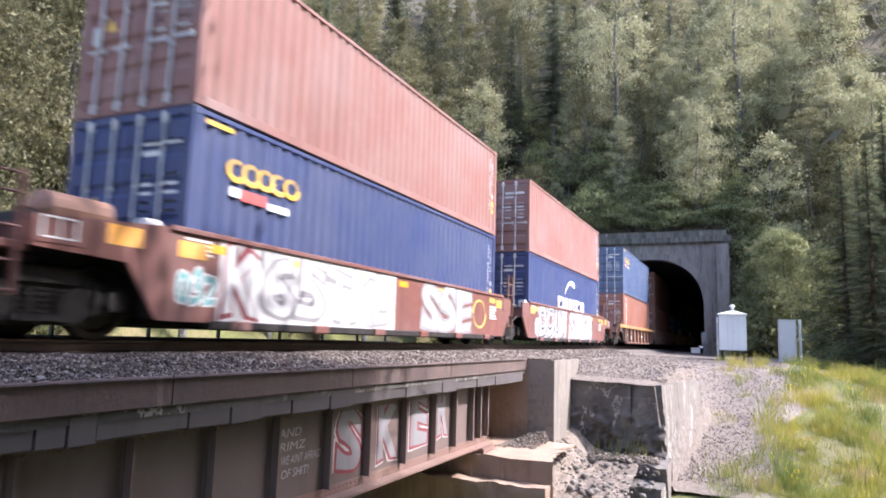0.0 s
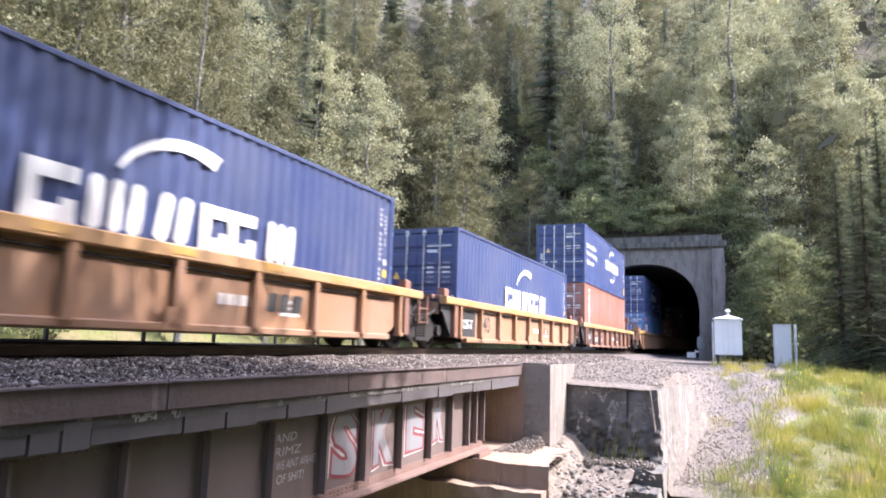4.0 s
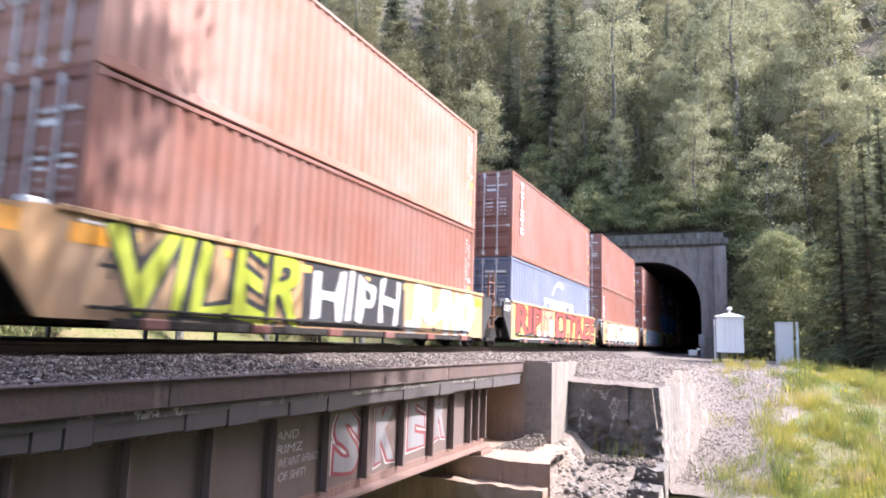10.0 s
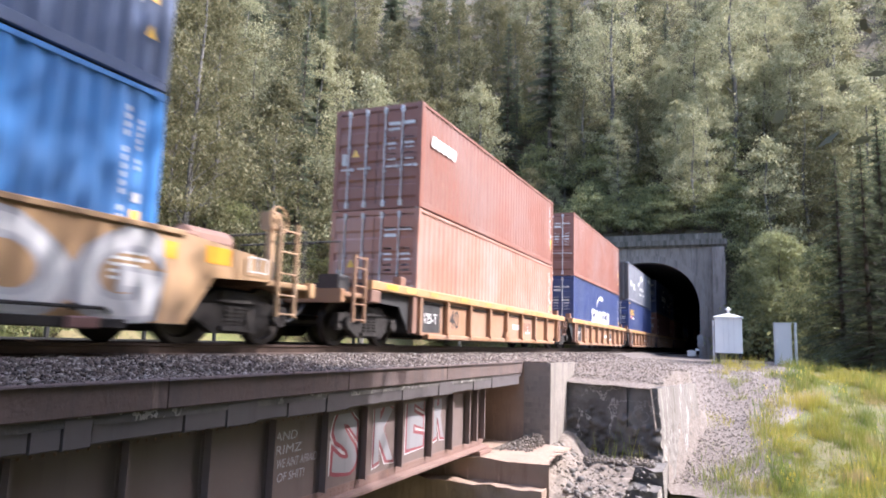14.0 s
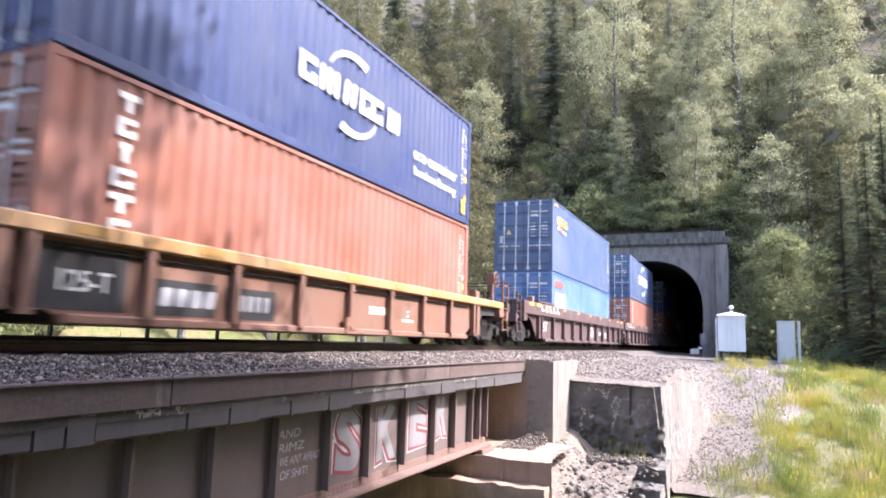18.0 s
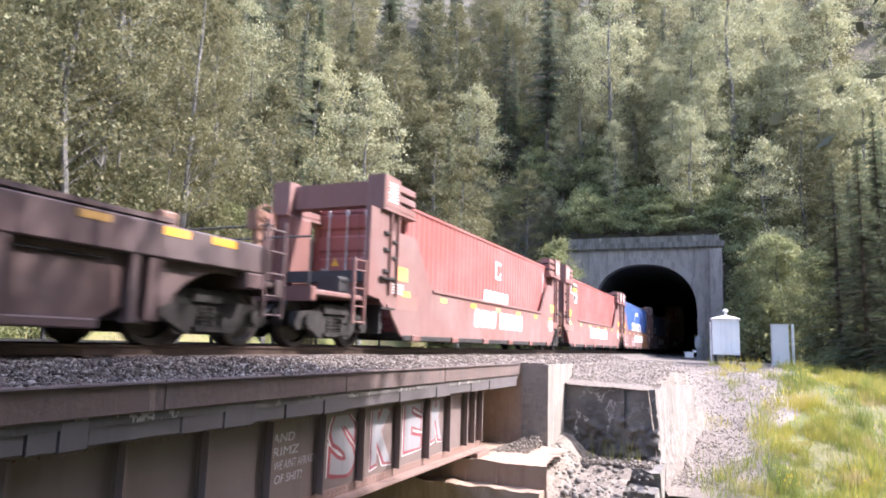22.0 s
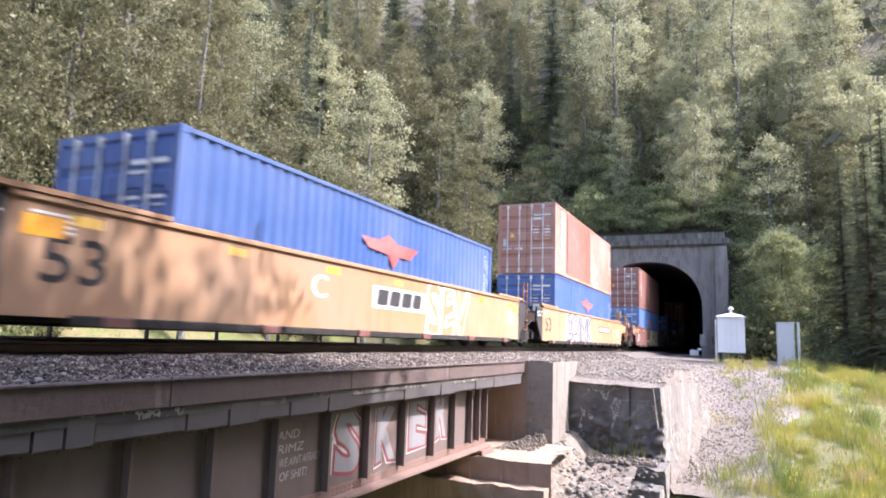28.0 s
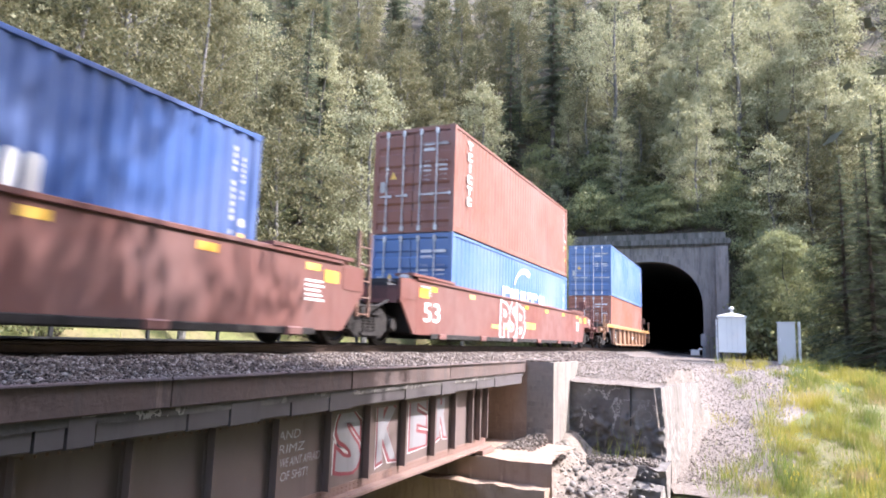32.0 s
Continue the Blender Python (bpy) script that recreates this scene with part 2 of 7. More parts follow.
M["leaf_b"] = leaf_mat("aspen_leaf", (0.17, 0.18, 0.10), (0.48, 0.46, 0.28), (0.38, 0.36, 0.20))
M["leaf_c"] = leaf_mat("conifer_needles", (0.06, 0.075, 0.05), (0.16, 0.18, 0.115), (0.12, 0.14, 0.09), 0.2)
M["leaf_e"] = leaf_mat("dark_fir_needles", (0.065, 0.085, 0.05), (0.19, 0.21, 0.12), (0.155, 0.175, 0.10), 0.2)
M["leaf_d"] = leaf_mat("shrub_leaf", (0.085, 0.105, 0.05), (0.31, 0.32, 0.15), (0.27, 0.275, 0.125))
M["blade"] = grass_mat("meadow_grass", (0.13, 0.185, 0.035), (0.42, 0.37, 0.065), (0.42, 0.33, 0.17))
M["flower"] = leaf_mat("yellow_flower", (0.60, 0.46, 0.06), (0.75, 0.62, 0.12), (0.65, 0.5, 0.1), 0.2)
M["blade_green"] = grass_mat("green_grass", (0.085, 0.15, 0.045), (0.24, 0.28, 0.06), (0.36, 0.31, 0.15))


# ---- mesh tools ----
class Build:
    """Collects boxes, tubes and plates for one mesh."""

    def __init__(self):
        self.v, self.f, self.m = [], [], []

    def add(self, verts, faces, slot=0):
        n = len(self.v)
        self.v += [tuple(p) for p in verts]
        self.f += [tuple(n + i for i in q) for q in faces]
        self.m += [slot] * len(faces)
        return self

    def box(self, x0, y0, z0, x1, y1, z1, slot=0, c=0.0):
        """A box; c cuts its upright and lengthwise edges with a small chamfer."""
        if c <= 0:
            return self.add([(x0, y0, z0), (x1, y0, z0), (x1, y1, z0), (x0, y1, z0), (x0, y0, z1), (x1, y0, z1), (x1, y1, z1), (x0, y1, z1)],
                            [(3, 2, 1, 0), (4, 5, 6, 7), (0, 1, 5, 4), (1, 2, 6, 5), (2, 3, 7, 6), (3, 0, 4, 7)], slot)
        ring = [(x0 + c, z0), (x1 - c, z0), (x1, z0 + c), (x1, z1 - c), (x1 - c, z1), (x0 + c, z1), (x0, z1 - c), (x0, z0 + c)]
        return self.prism_y(ring, y0, y1, slot)

    def prism_y(self, ring, y0, y1, slot=0):
        """A profile in (x, z), counter-clockwise seen from -y, swept along y."""
        n = len(ring)
        v = [(x, y0, z) for x, z in ring] + [(x, y1, z) for x, z in ring]
        f = [tuple(range(n)), tuple(reversed(range(n, 2 * n)))] + [((i + 1) % n, i, i + n, (i + 1) % n + n) for i in range(n)]
        return self.add(v, f, slot)

    def prism_x(self, ring, x0, x1, slot=0):
        """A profile in (y, z), counter-clockwise seen from +x, swept along x."""
        n = len(ring)
        v = [(x1, y, z) for y, z in ring] + [(x0, y, z) for y, z in ring]
        f = [tuple(range(n)), tuple(reversed(range(n, 2 * n)))] + [((i + 1) % n, i, i + n, (i + 1) % n + n) for i in range(n)]
        return self.add(v, f, slot)

    def prism_z(self, ring, z0, z1, slot=0):
        n = len(ring)
        v = [(x, y, z1) for x, y in ring] + [(x, y, z0) for x, y in ring]
        f = [tuple(range(n)), tuple(reversed(range(n, 2 * n)))] + [((i + 1) % n, i, i + n, (i + 1) % n + n) for i in range(n)]
        return self.add(v, f, slot)

    def tube(self, points, radii, sides=6, slot=0):
        """A tapered tube through points."""
        pts = [Vector(p) for p in points]
        rs = radii if isinstance(radii, (list, tuple)) else [radii] * len(pts)
        v, f = [], []
        for i, p in enumerate(pts):
            d = (pts[min(i + 1, len(pts) - 1)] - pts[max(i - 1, 0)]).normalized()
            a = d.cross(Vector((0.31, 0.17, 0.93))) if abs(d.z) < 0.95 else d.cross(Vector((1, 0.2, 0)))
            a.normalize()
            b = d.cross(a)
            for k in range(sides):
                w = 2 * math.pi * k / sides
                v.append(p + (a * math.cos(w) + b * math.sin(w)) * rs[i])
        for i in range(len(pts) - 1):
            for k in range(sides):
                k2 = (k + 1) % sides
                f.append((i * sides + k, i * sides + k2, (i + 1) * sides + k2, (i + 1) * sides + k))
        f += [tuple(reversed(range(sides))), tuple(range((len(pts) - 1) * sides, len(pts) * sides))]
        return self.add(v, f, slot)

    def disc_x(self, x0, x1, y, z, r, n=20, slot=0):
        return self.prism_x([(y + r * math.cos(2 * math.pi * k / n), z + r * math.sin(2 * math.pi * k / n)) for k in range(n)], x0, x1, slot)

    def mesh(self, name, mats):
        me = bpy.data.meshes.new(name)
        me.from_pydata(self.v, [], self.f)
        for m in mats:
            me.materials.append(m)
        if len(mats) > 1:
            me.polygons.foreach_set("material_index", self.m)
        me.update()
        return me


def put(name, build, mats, parent=None, label="", smooth=False):
    """Links a Build, or a mesh that others share, as one object."""
    mats = mats if isinstance(mats, (list, tuple)) else [mats]
    me = build if isinstance(build, bpy.types.Mesh) else build.mesh(name, mats)
    ob = new(name, me)
    if smooth:
        me.polygons.foreach_set("use_smooth", [True] * len(me.polygons))
    if isinstance(build, bpy.types.Mesh) and mats[0] is not None:
        for i, m in enumerate(mats):
            ob.material_slots[i].link = "OBJECT"
            ob.material_slots[i].material = m
    ob.parent = parent
    return tagged(ob, label, kind="stuff" if name in ("marking_bars", "rivet_rows", "spring_group") else "")


def structure(ob, label, category):
    return tagged(ob, label, category, kind="structure")


def quads_mesh(name, quads, m):
    """One mesh from an array of loose quads, shape (n, 4, 3)."""
    n = len(quads)
    me = bpy.data.meshes.new(name)
    me.vertices.add(4 * n)
    me.vertices.foreach_set("co", np.asarray(quads, dtype=np.float32).ravel())
    me.loops.add(4 * n)
    me.loops.foreach_set("vertex_index", np.arange(4 * n, dtype=np.int32))
    me.polygons.add(n)
    me.polygons.foreach_set("loop_start", np.arange(0, 4 * n, 4, dtype=np.int32))
    me.materials.append(m)
    me.update()
    me.validate()
    return me


# ---- ground, track and tunnel ----
PORTAL_Y = 55.0
TUN_X0, TUN_X1, TUN_TOP = -10.9, -2.9, 6.9


def smooth(a, b, x):
    t = max(0.0, min(1.0, (x - a) / (b - a)))
    return t * t * (3 - 2 * t)


def land(x, y):
    """The height of the ground."""
    n = noise.noise((x * 0.11, y * 0.11, 3.1)) * 0.5 + noise.noise((x * 0.5, y * 0.5, 7.7)) * 0.12
    near = -0.62 - 3.7 * smooth(34.0, 16.0, y) + 2.75 * smooth(7.0, -2.0, y)
    if x > 2.5:
        near -= 0.10 * min(x - 2.5, 30)
    far_side = -0.75 - 0.02 * abs(x + 13)
    w = smooth(-12.5, -15.0, x)
    low = near * (1 - w) + far_side * w
    hill = 0.0
    left = -24.0 - x
    if left > 0:
        hill = 0.8 * left + 1.0 * smooth(0, 10, left)
    back = y - 55.6
    if back > 0:
        hill = math.hypot(hill, 0.85 * back + 8.3 * smooth(0, 2.5 if -13 < x < 0.5 else 16, back))
    hill = min(hill, 95.0)
    return low + hill + n * (0.25 + 0.75 * smooth(0, 8, hill))


def sheet(name, xs, ys, height, m, skip=None):
    v = [(x, y, height(x, y)) for y in ys for x in xs]
    w = len(xs)
    f = [(j * w + i, j * w + i + 1, (j + 1) * w + i + 1, (j + 1) * w + i) for j in range(len(ys) - 1) for i in range(w - 1)]
    if skip:
        f = [q for q in f if not skip([v[k] for k in q])]
    b = Build().add(v, f)
    return put(name, b, m, smooth=True)


def axis(lo, hi, fine_lo, fine_hi, fine, coarse):
    out, p = [], lo
    while p < fine_lo:
        out.append(p)
        p += max(fine, min(coarse, (fine_lo - p) * 0.3))
    p = fine_lo
    while p < fine_hi:
        out.append(p)
        p += fine
    while p < hi:
        out.append(p)
        p += max(fine, min(coarse, (p - fine_hi) * 0.3 + fine))
    return out + [hi]


GX, GY = axis(-900, 900, -30, 12, 0.6, 60), axis(-900, 1200, 0, 62, 0.6, 60)


def ground_height(x, y):
    z = land(x, y)
    if TUN_X0 - 1.2 < x < TUN_X1 + 1.2 and PORTAL_Y - 2 < y < PORTAL_Y + 0.9:
        z = min(z, -0.7)
    if -12.4 < x < -2.9 and 15.5 < y < PORTAL_Y + 1:
        z = min(z, -0.62)
    under = smooth(-13.5, -12.0, x) * smooth(-1.7, -3.4, x) * smooth(-15, -12, y) * smooth(21.0, 20.0, y)
    z = z * (1 - under) + min(z, -4.3) * under
    fill = smooth(-12.5, -17, y) * smooth(9.0, 4.0, abs(x - TRACK))
    return z * (1 - fill) + max(z, -0.5) * fill


def in_bore(q):
    """Ground that would stand inside the tunnel's mouth."""
    x, y = sum(p[0] for p in q) / 4, sum(p[1] for p in q) / 4
    return TUN_X0 - 0.9 < x < TUN_X1 + 0.9 and PORTAL_Y - 0.3 < y < PORTAL_Y + 5 and min(p[2] for p in q) < 7.6


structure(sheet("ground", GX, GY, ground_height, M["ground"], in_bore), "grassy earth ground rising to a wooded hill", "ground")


def bed_height(x, y):
    d = x - TRACK
    level = smooth(22.5, 20.5, y) * smooth(17.0, 18.0, y)
    h = bed_shape(d, x, y)
    return h * (1 - level) + max(h, -0.35) * level


def bed_shape(d, x, y):
    return -0.19 - 0.10 * smooth(1.25, 1.9, abs(d)) - 0.30 * max(0.0, abs(d) - 1.9) + noise.noise((x * 2.1, y * 2.1, 0)) * 0.03


bed = sheet("ballast_bed", [TRACK - 3.6 + 0.24 * i for i in range(29)], axis(18.09, PORTAL_Y + 40, 18.1, 57, 0.3, 4), bed_height, M["ballast_base"])
structure(bed, "grey crushed-stone ballast bed under the track", "ballast")
bed = sheet("ballast_bed", [TRACK - 2.35 + 0.18 * i for i in range(28)], axis(-600, 18.0, -4, 17.8, 0.3, 20), lambda x, y: max(bed_height(x, y), -0.36), M["ballast_base"])
structure(bed, "grey crushed-stone ballast on the bridge deck", "ballast")


gx, gy = [-5.4 + 0.25 * i for i in range(39)], [19.9 + 0.3 * i for i in range(118)]


def apron_height(x, y):
    """Gravel apron from the track's shoulder down to the bank."""
    shoulder = -0.92 + 0.20 * min(2.3, max(0.0, y - 20.1)) - 0.03 * (x + 5)
    bank = land(x, y) + 0.10
    flank = -2.22 + 0.17 * (y - 20.0)
    w = smooth(flank - 0.1, flank + 0.15, x) * smooth(25.5, 24.0, y) + smooth(-3.4, -0.8, x) * smooth(24.0, 25.5, y)
    edge = 0.4 * smooth(0.9, 2.6, x + 0.8 * noise.noise((y * 0.5, 2.0, 0)) - 0.12 * (y - 26))
    return shoulder * (1 - w) + bank * w - edge + noise.noise((x * 1.7, y * 1.7, 5)) * 0.05


structure(sheet("gravel_apron", gx, gy, apron_height, M["gravel"]), "pale crushed gravel spilling beside the track", "gravel")

# rails and timber ties
for side in (-1, 1):
    x = TRACK + side * 0.7525
    b = Build()
    ring = [(x - 0.07, -0.17), (x + 0.07, -0.17), (x + 0.07, -0.155), (x + 0.012, -0.13), (x + 0.012, -0.045), (x + 0.036, -0.035), (x + 0.036, -0.004),
            (x + 0.028, 0), (x - 0.028, 0), (x - 0.036, -0.004), (x - 0.036, -0.035), (x - 0.012, -0.045), (x - 0.012, -0.13), (x - 0.07, -0.155)]
    b.prism_y(ring, -620, 680)
    structure(put("rail", b, M["rail"]), "rusty steel rail with a worn head", "rail")
tie = Build().box(-1.3, -0.11, -0.34, 1.3, 0.11, -0.168, 0, 0.012).mesh("tie", [M["tie"]])
tie_row = new("tie_row")
structure(tie_row, "row of dark timber railway ties", "railway ties")
for i in range(170):
    ob = put("tie", tie, [None], tie_row)
    ob.location = (TRACK + 0.03 * math.sin(i * 7.3), -8 + 0.5 * i, 0)

# tunnel portal and lining
CX, HW = (TUN_X0 + TUN_X1) / 2, (TUN_X1 - TUN_X0) / 2
SPRING = 3.1


def arch(hw, top, n=24):
    """Points from the right foot over the crown to the left foot."""
    pts = [(CX + hw, -0.7)]
    for k in range(n + 1):
        a = math.pi * k / n
        pts.append((CX + hw * math.copysign(abs(math.cos(a)) ** 0.85, math.cos(a)), SPRING + (top - SPRING) * math.sin(a) ** 0.9))
    return pts + [(CX - hw, -0.7)]


def portal_wall(y0, y1, x0, x1, z1):
    inner = arch(HW, TUN_TOP)
    b = Build()
    n = len(inner)
    outer = []
    for x, z in inner:
        if z <= SPRING:
            outer.append((x1 if x > CX else x0, z))
        else:
            t = (x - CX) / HW
            outer.append((CX + (x1 - CX) * min(1, t * 1.5) if t > 0 else CX - (CX - x0) * min(1, -t * 1.5), z1 if abs(t) < 0.66 else SPRING + (z1 - SPRING) * min(1, (1 - abs(t)) / 0.34)))
    v = [(x, y0, z) for x, z in inner] + [(x, y0, z) for x, z in outer] + [(x, y1, z) for x, z in inner] + [(x, y1, z) for x, z in outer]
    f = []
    for i in range(n - 1):
        f += [(i, i + n, i + n + 1, i + 1), (2 * n + i + 1, 2 * n + i + n + 1, 2 * n + i + n, 2 * n + i), (i, i + 1, 2 * n + i + 1, 2 * n + i), (i + n + 1, i + n, 3 * n + i, 3 * n + i + 1)]
    return b.add(v, f)


portal = put("tunnel_portal", portal_wall(PORTAL_Y, PORTAL_Y + 1.1, -13.2, -1.0, 8.2), M["portal"])
structure(portal, "sooty weathered concrete railway tunnel portal", "tunnel portal")
ring_a, ring_b = arch(HW + 0.001, TUN_TOP + 0.001), arch(HW + 0.55, TUN_TOP + 0.55)
b = Build()
n = len(ring_a)
v = [(x, PORTAL_Y - 0.09, z) for x, z in ring_a] + [(x, PORTAL_Y - 0.09, z) for x, z in ring_b] + [(x, PORTAL_Y + 0.02, z) for x, z in ring_a] + [(x, PORTAL_Y + 0.02, z) for x, z in ring_b]
f = []
for i in range(n - 1):
    f += [(i, i + n, i + n + 1, i + 1), (i + n, i + 3 * n, i + 3 * n + 1, i + n + 1), (i + 1, i + 1 + 2 * n, i + 2 * n, i)]
structure(put("arch_ring", b.add(v, f), M["portal"], portal), "", "")
b = Build().box(-13.4, PORTAL_Y - 0.28, 8.2, -0.85, PORTAL_Y + 1.2, 8.62, 0, 0.05)
b.box(-13.3, PORTAL_Y - 0.12, 8.05, -0.9, PORTAL_Y + 0.3, 8.2)
put("coping", b, M["concrete_soot"], portal)
b = Build().box(-13.0, PORTAL_Y + 0.1, 8.62, -1.2, PORTAL_Y + 0.7, 9.15, 0, 0.06)
put("parapet", b, M["concrete_soot"], portal, "mossy dark concrete parapet")
b = Build().prism_x([(PORTAL_Y - 1.2, -0.7), (PORTAL_Y, -0.7), (PORTAL_Y, 8.0), (PORTAL_Y - 0.35, 8.0)], -1.9, -1.05)
put("buttress", b, M["portal"], portal)
b = Build()
ra, rb = arch(HW, TUN_TOP), arch(HW + 0.5, TUN_TOP + 0.5)
v, f = [], []
ys = [PORTAL_Y + 1.1, PORTAL_Y + 15, PORTAL_Y + 60, PORTAL_Y + 240, PORTAL_Y + 640]
for y in ys:
    v += [(x, y, z) for x, z in ra] + [(x, y, z) for x, z in rb]
for j in range(len(ys) - 1):
    for i in range(n - 1):
        o, p = j * 2 * n, (j + 1) * 2 * n
        f += [(o + i, o + i + 1, p + i + 1, p + i), (o + n + i + 1, o + n + i, p + n + i, p + n + i + 1)]
o = (len(ys) - 1) * 2 * n
f.append(tuple(range(o, o + n)))
structure(put("tunnel_lining", b.add(v, f), M["lining"]), "near-black tunnel lining", "tunnel")
b = Build().box(TUN_X0 - 0.3, PORTAL_Y + 0.2, -0.9, TUN_X1 + 0.3, PORTAL_Y + 640, -0.34)
structure(put("tunnel_floor", b, M["ballast_base"]), "dark ballast floor of the tunnel", "floor")

# ---- bridge ----
FACE = -5.60
bridge = new("girder_bridge")
structure(bridge, "riveted steel plate-girder railway bridge with graffiti", "bridge")
for y0, y1 in ((-14.0, -4.4), (-4.38, 1.6), (1.62, 5.42), (5.44, 9.03), (9.05, 12.85), (12.87, 18.1)):
    b = Build().box(FACE - 0.28, y0, -0.66, FACE, y1, -0.335, 0, 0.015)
    put("deck_edge", b, M["fascia"], bridge, "rust-stained concrete deck edge")
b = Build().box(TRACK - 2.45, -14, -0.66, TRACK - 2.2, 18.1, -0.3)
put("deck_edge", b, M["fascia"], bridge)
b = Build().box(TRACK - 2.4, -14, -0.75, FACE - 0.04, 18.1, -0.5)
put("deck_slab", b, M["concrete_dark"], bridge)
joints = [-13.9, -12, -10, -8.0, -6.2, -4.5, -3, -1.6, -0.5, 0.6, 1.6, 2.5, 3.3, 3.97, 4.27, 4.58, 5.74, 6.4, 6.96, 7.6, 8.51, 9.13, 10.96, 12.54, 13.24, 14.49, 15.7, 17.9]
for i, (y0, y1) in enumerate(zip(joints, joints[1:])):
    d = 0.012 * ((i * 7) % 3)
    b = Build().box(FACE - 0.25, y0 + 0.012, -0.93 - d, FACE - 0.06 + d, y1 - 0.012, -0.665, 0, 0.012)
    put("deck_plate", b, M["deck"], bridge)
for gxc in (FACE - 0.42, TRACK - 1.9):
    girder = put("girder_web", Build().box(gxc - 0.012, -13.8, -2.34, gxc + 0.012, 16.0, -0.95), M["girder"], bridge)
    b = Build().box(gxc - 0.2, -13.8, -2.42, gxc + 0.2, 16.05, -2.36, 0, 0.008)
    b.box(gxc + 0.013, -13.8, -2.36, gxc + 0.03, 16.05, -2.2)
    b.box(gxc - 0.17, -13.8, -2.36, gxc + 0.17, 14.0, -2.345)
    put("bottom_flange", b, M["flange"], girder)
    b = Build().box(gxc - 0.2, -13.8, -0.95, gxc + 0.2, 16.05, -0.935, 0, 0.004)
    b.box(gxc + 0.013, -13.8, -1.08, gxc + 0.03, 16.05, -0.95)
    put("top_flange", b, M["girder"], girder)
    stiff = [-12.4, -11, -9.6, -8.2, -6.8, -5.4, -4.0, -2.6, -1.2, 0.2, 1.5, 2.8, 4.0, 5.25, 6.45, 7.67, 8.95, 10.14, 11.47, 12.78, 13.85, 14.86, 15.35, 15.85]
    sm = Build().box(0.0, -0.008, -2.2, 0.15, 0.008, -1.0).box(0.0, -0.05, -2.2, 0.014, 0.05, -1.0).box(0.135, -0.035, -2.2, 0.15, 0.008, -1.0).mesh("stiffener", [M["girder"]])
    for y in stiff:
        ob = put("stiffener", sm, [None], girder)
        ob.location = (gxc + 0.013, y, 0)
    rv = []
    y = -2.0
    while y < 16:
        for z in (-2.31, -2.25, -1.03):
            rv.append((y, z))
        y += 0.12
    b = Build()
    for y, z in rv:
        b.add([(gxc + 0.03, y - 0.017, z - 0.017), (gxc + 0.03, y + 0.017, z - 0.017), (gxc + 0.03, y + 0.017, z + 0.017), (gxc + 0.03, y - 0.017, z + 0.017), (gxc + 0.048, y, z)], [(0, 1, 4), (1, 2, 4), (2, 3, 4), (3, 0, 4)])
    tagged(put("rivet_rows", b, M["flange"], girder), kind="stuff")
b = Build()
for y in (-8, -4, 0, 4, 8, 12, 15):
    b.box(TRACK - 1.9, y - 0.05, -2.0, FACE - 0.42, y + 0.05, -1.1)
put("cross_frame", b, M["girder"], bridge)

# abutment: seat, back wall, cheek column and wing wall
abut = new("abutment")
structure(abut, "stained concrete bridge abutment with a flared wing wall", "abutment")
b = Build().box(TRACK - 3.2, 18.1, -5.2, -5.55, 19.4, -0.36, 0, 0.03)
put("back_wall", b, M["seat"], abut, "rust-brown stained concrete back wall")
b = Build()
ring = [(-5.55, 18.08), (-4.80, 18.08), (-4.80, 19.95), (-5.55, 19.95)]
b.prism_z(ring, -2.9, -0.36)
b.prism_x([(19.94, -0.37), (19.94, -1.35), (20.9, -0.70), (21.1, -0.37)], -5.54, -4.81)
put("cheek_column", b, M["concrete"], abut, "board-marked concrete column under the deck's end")
board = Build().box(0, -0.006, 0.004, 0.7, 0.0, 0.136).mesh("board_mark", [M["concrete"]])
for i in range(17):
    ob = put("board_mark", board, [None], abut)
    ob.location = (-5.53, 18.08, -2.85 + 0.142 * i)
b = Build().box(FACE - 0.68, 15.3, -2.52, FACE - 0.16, 16.1, -2.43)
put("bearing_plate", b, M["flange"], abut)


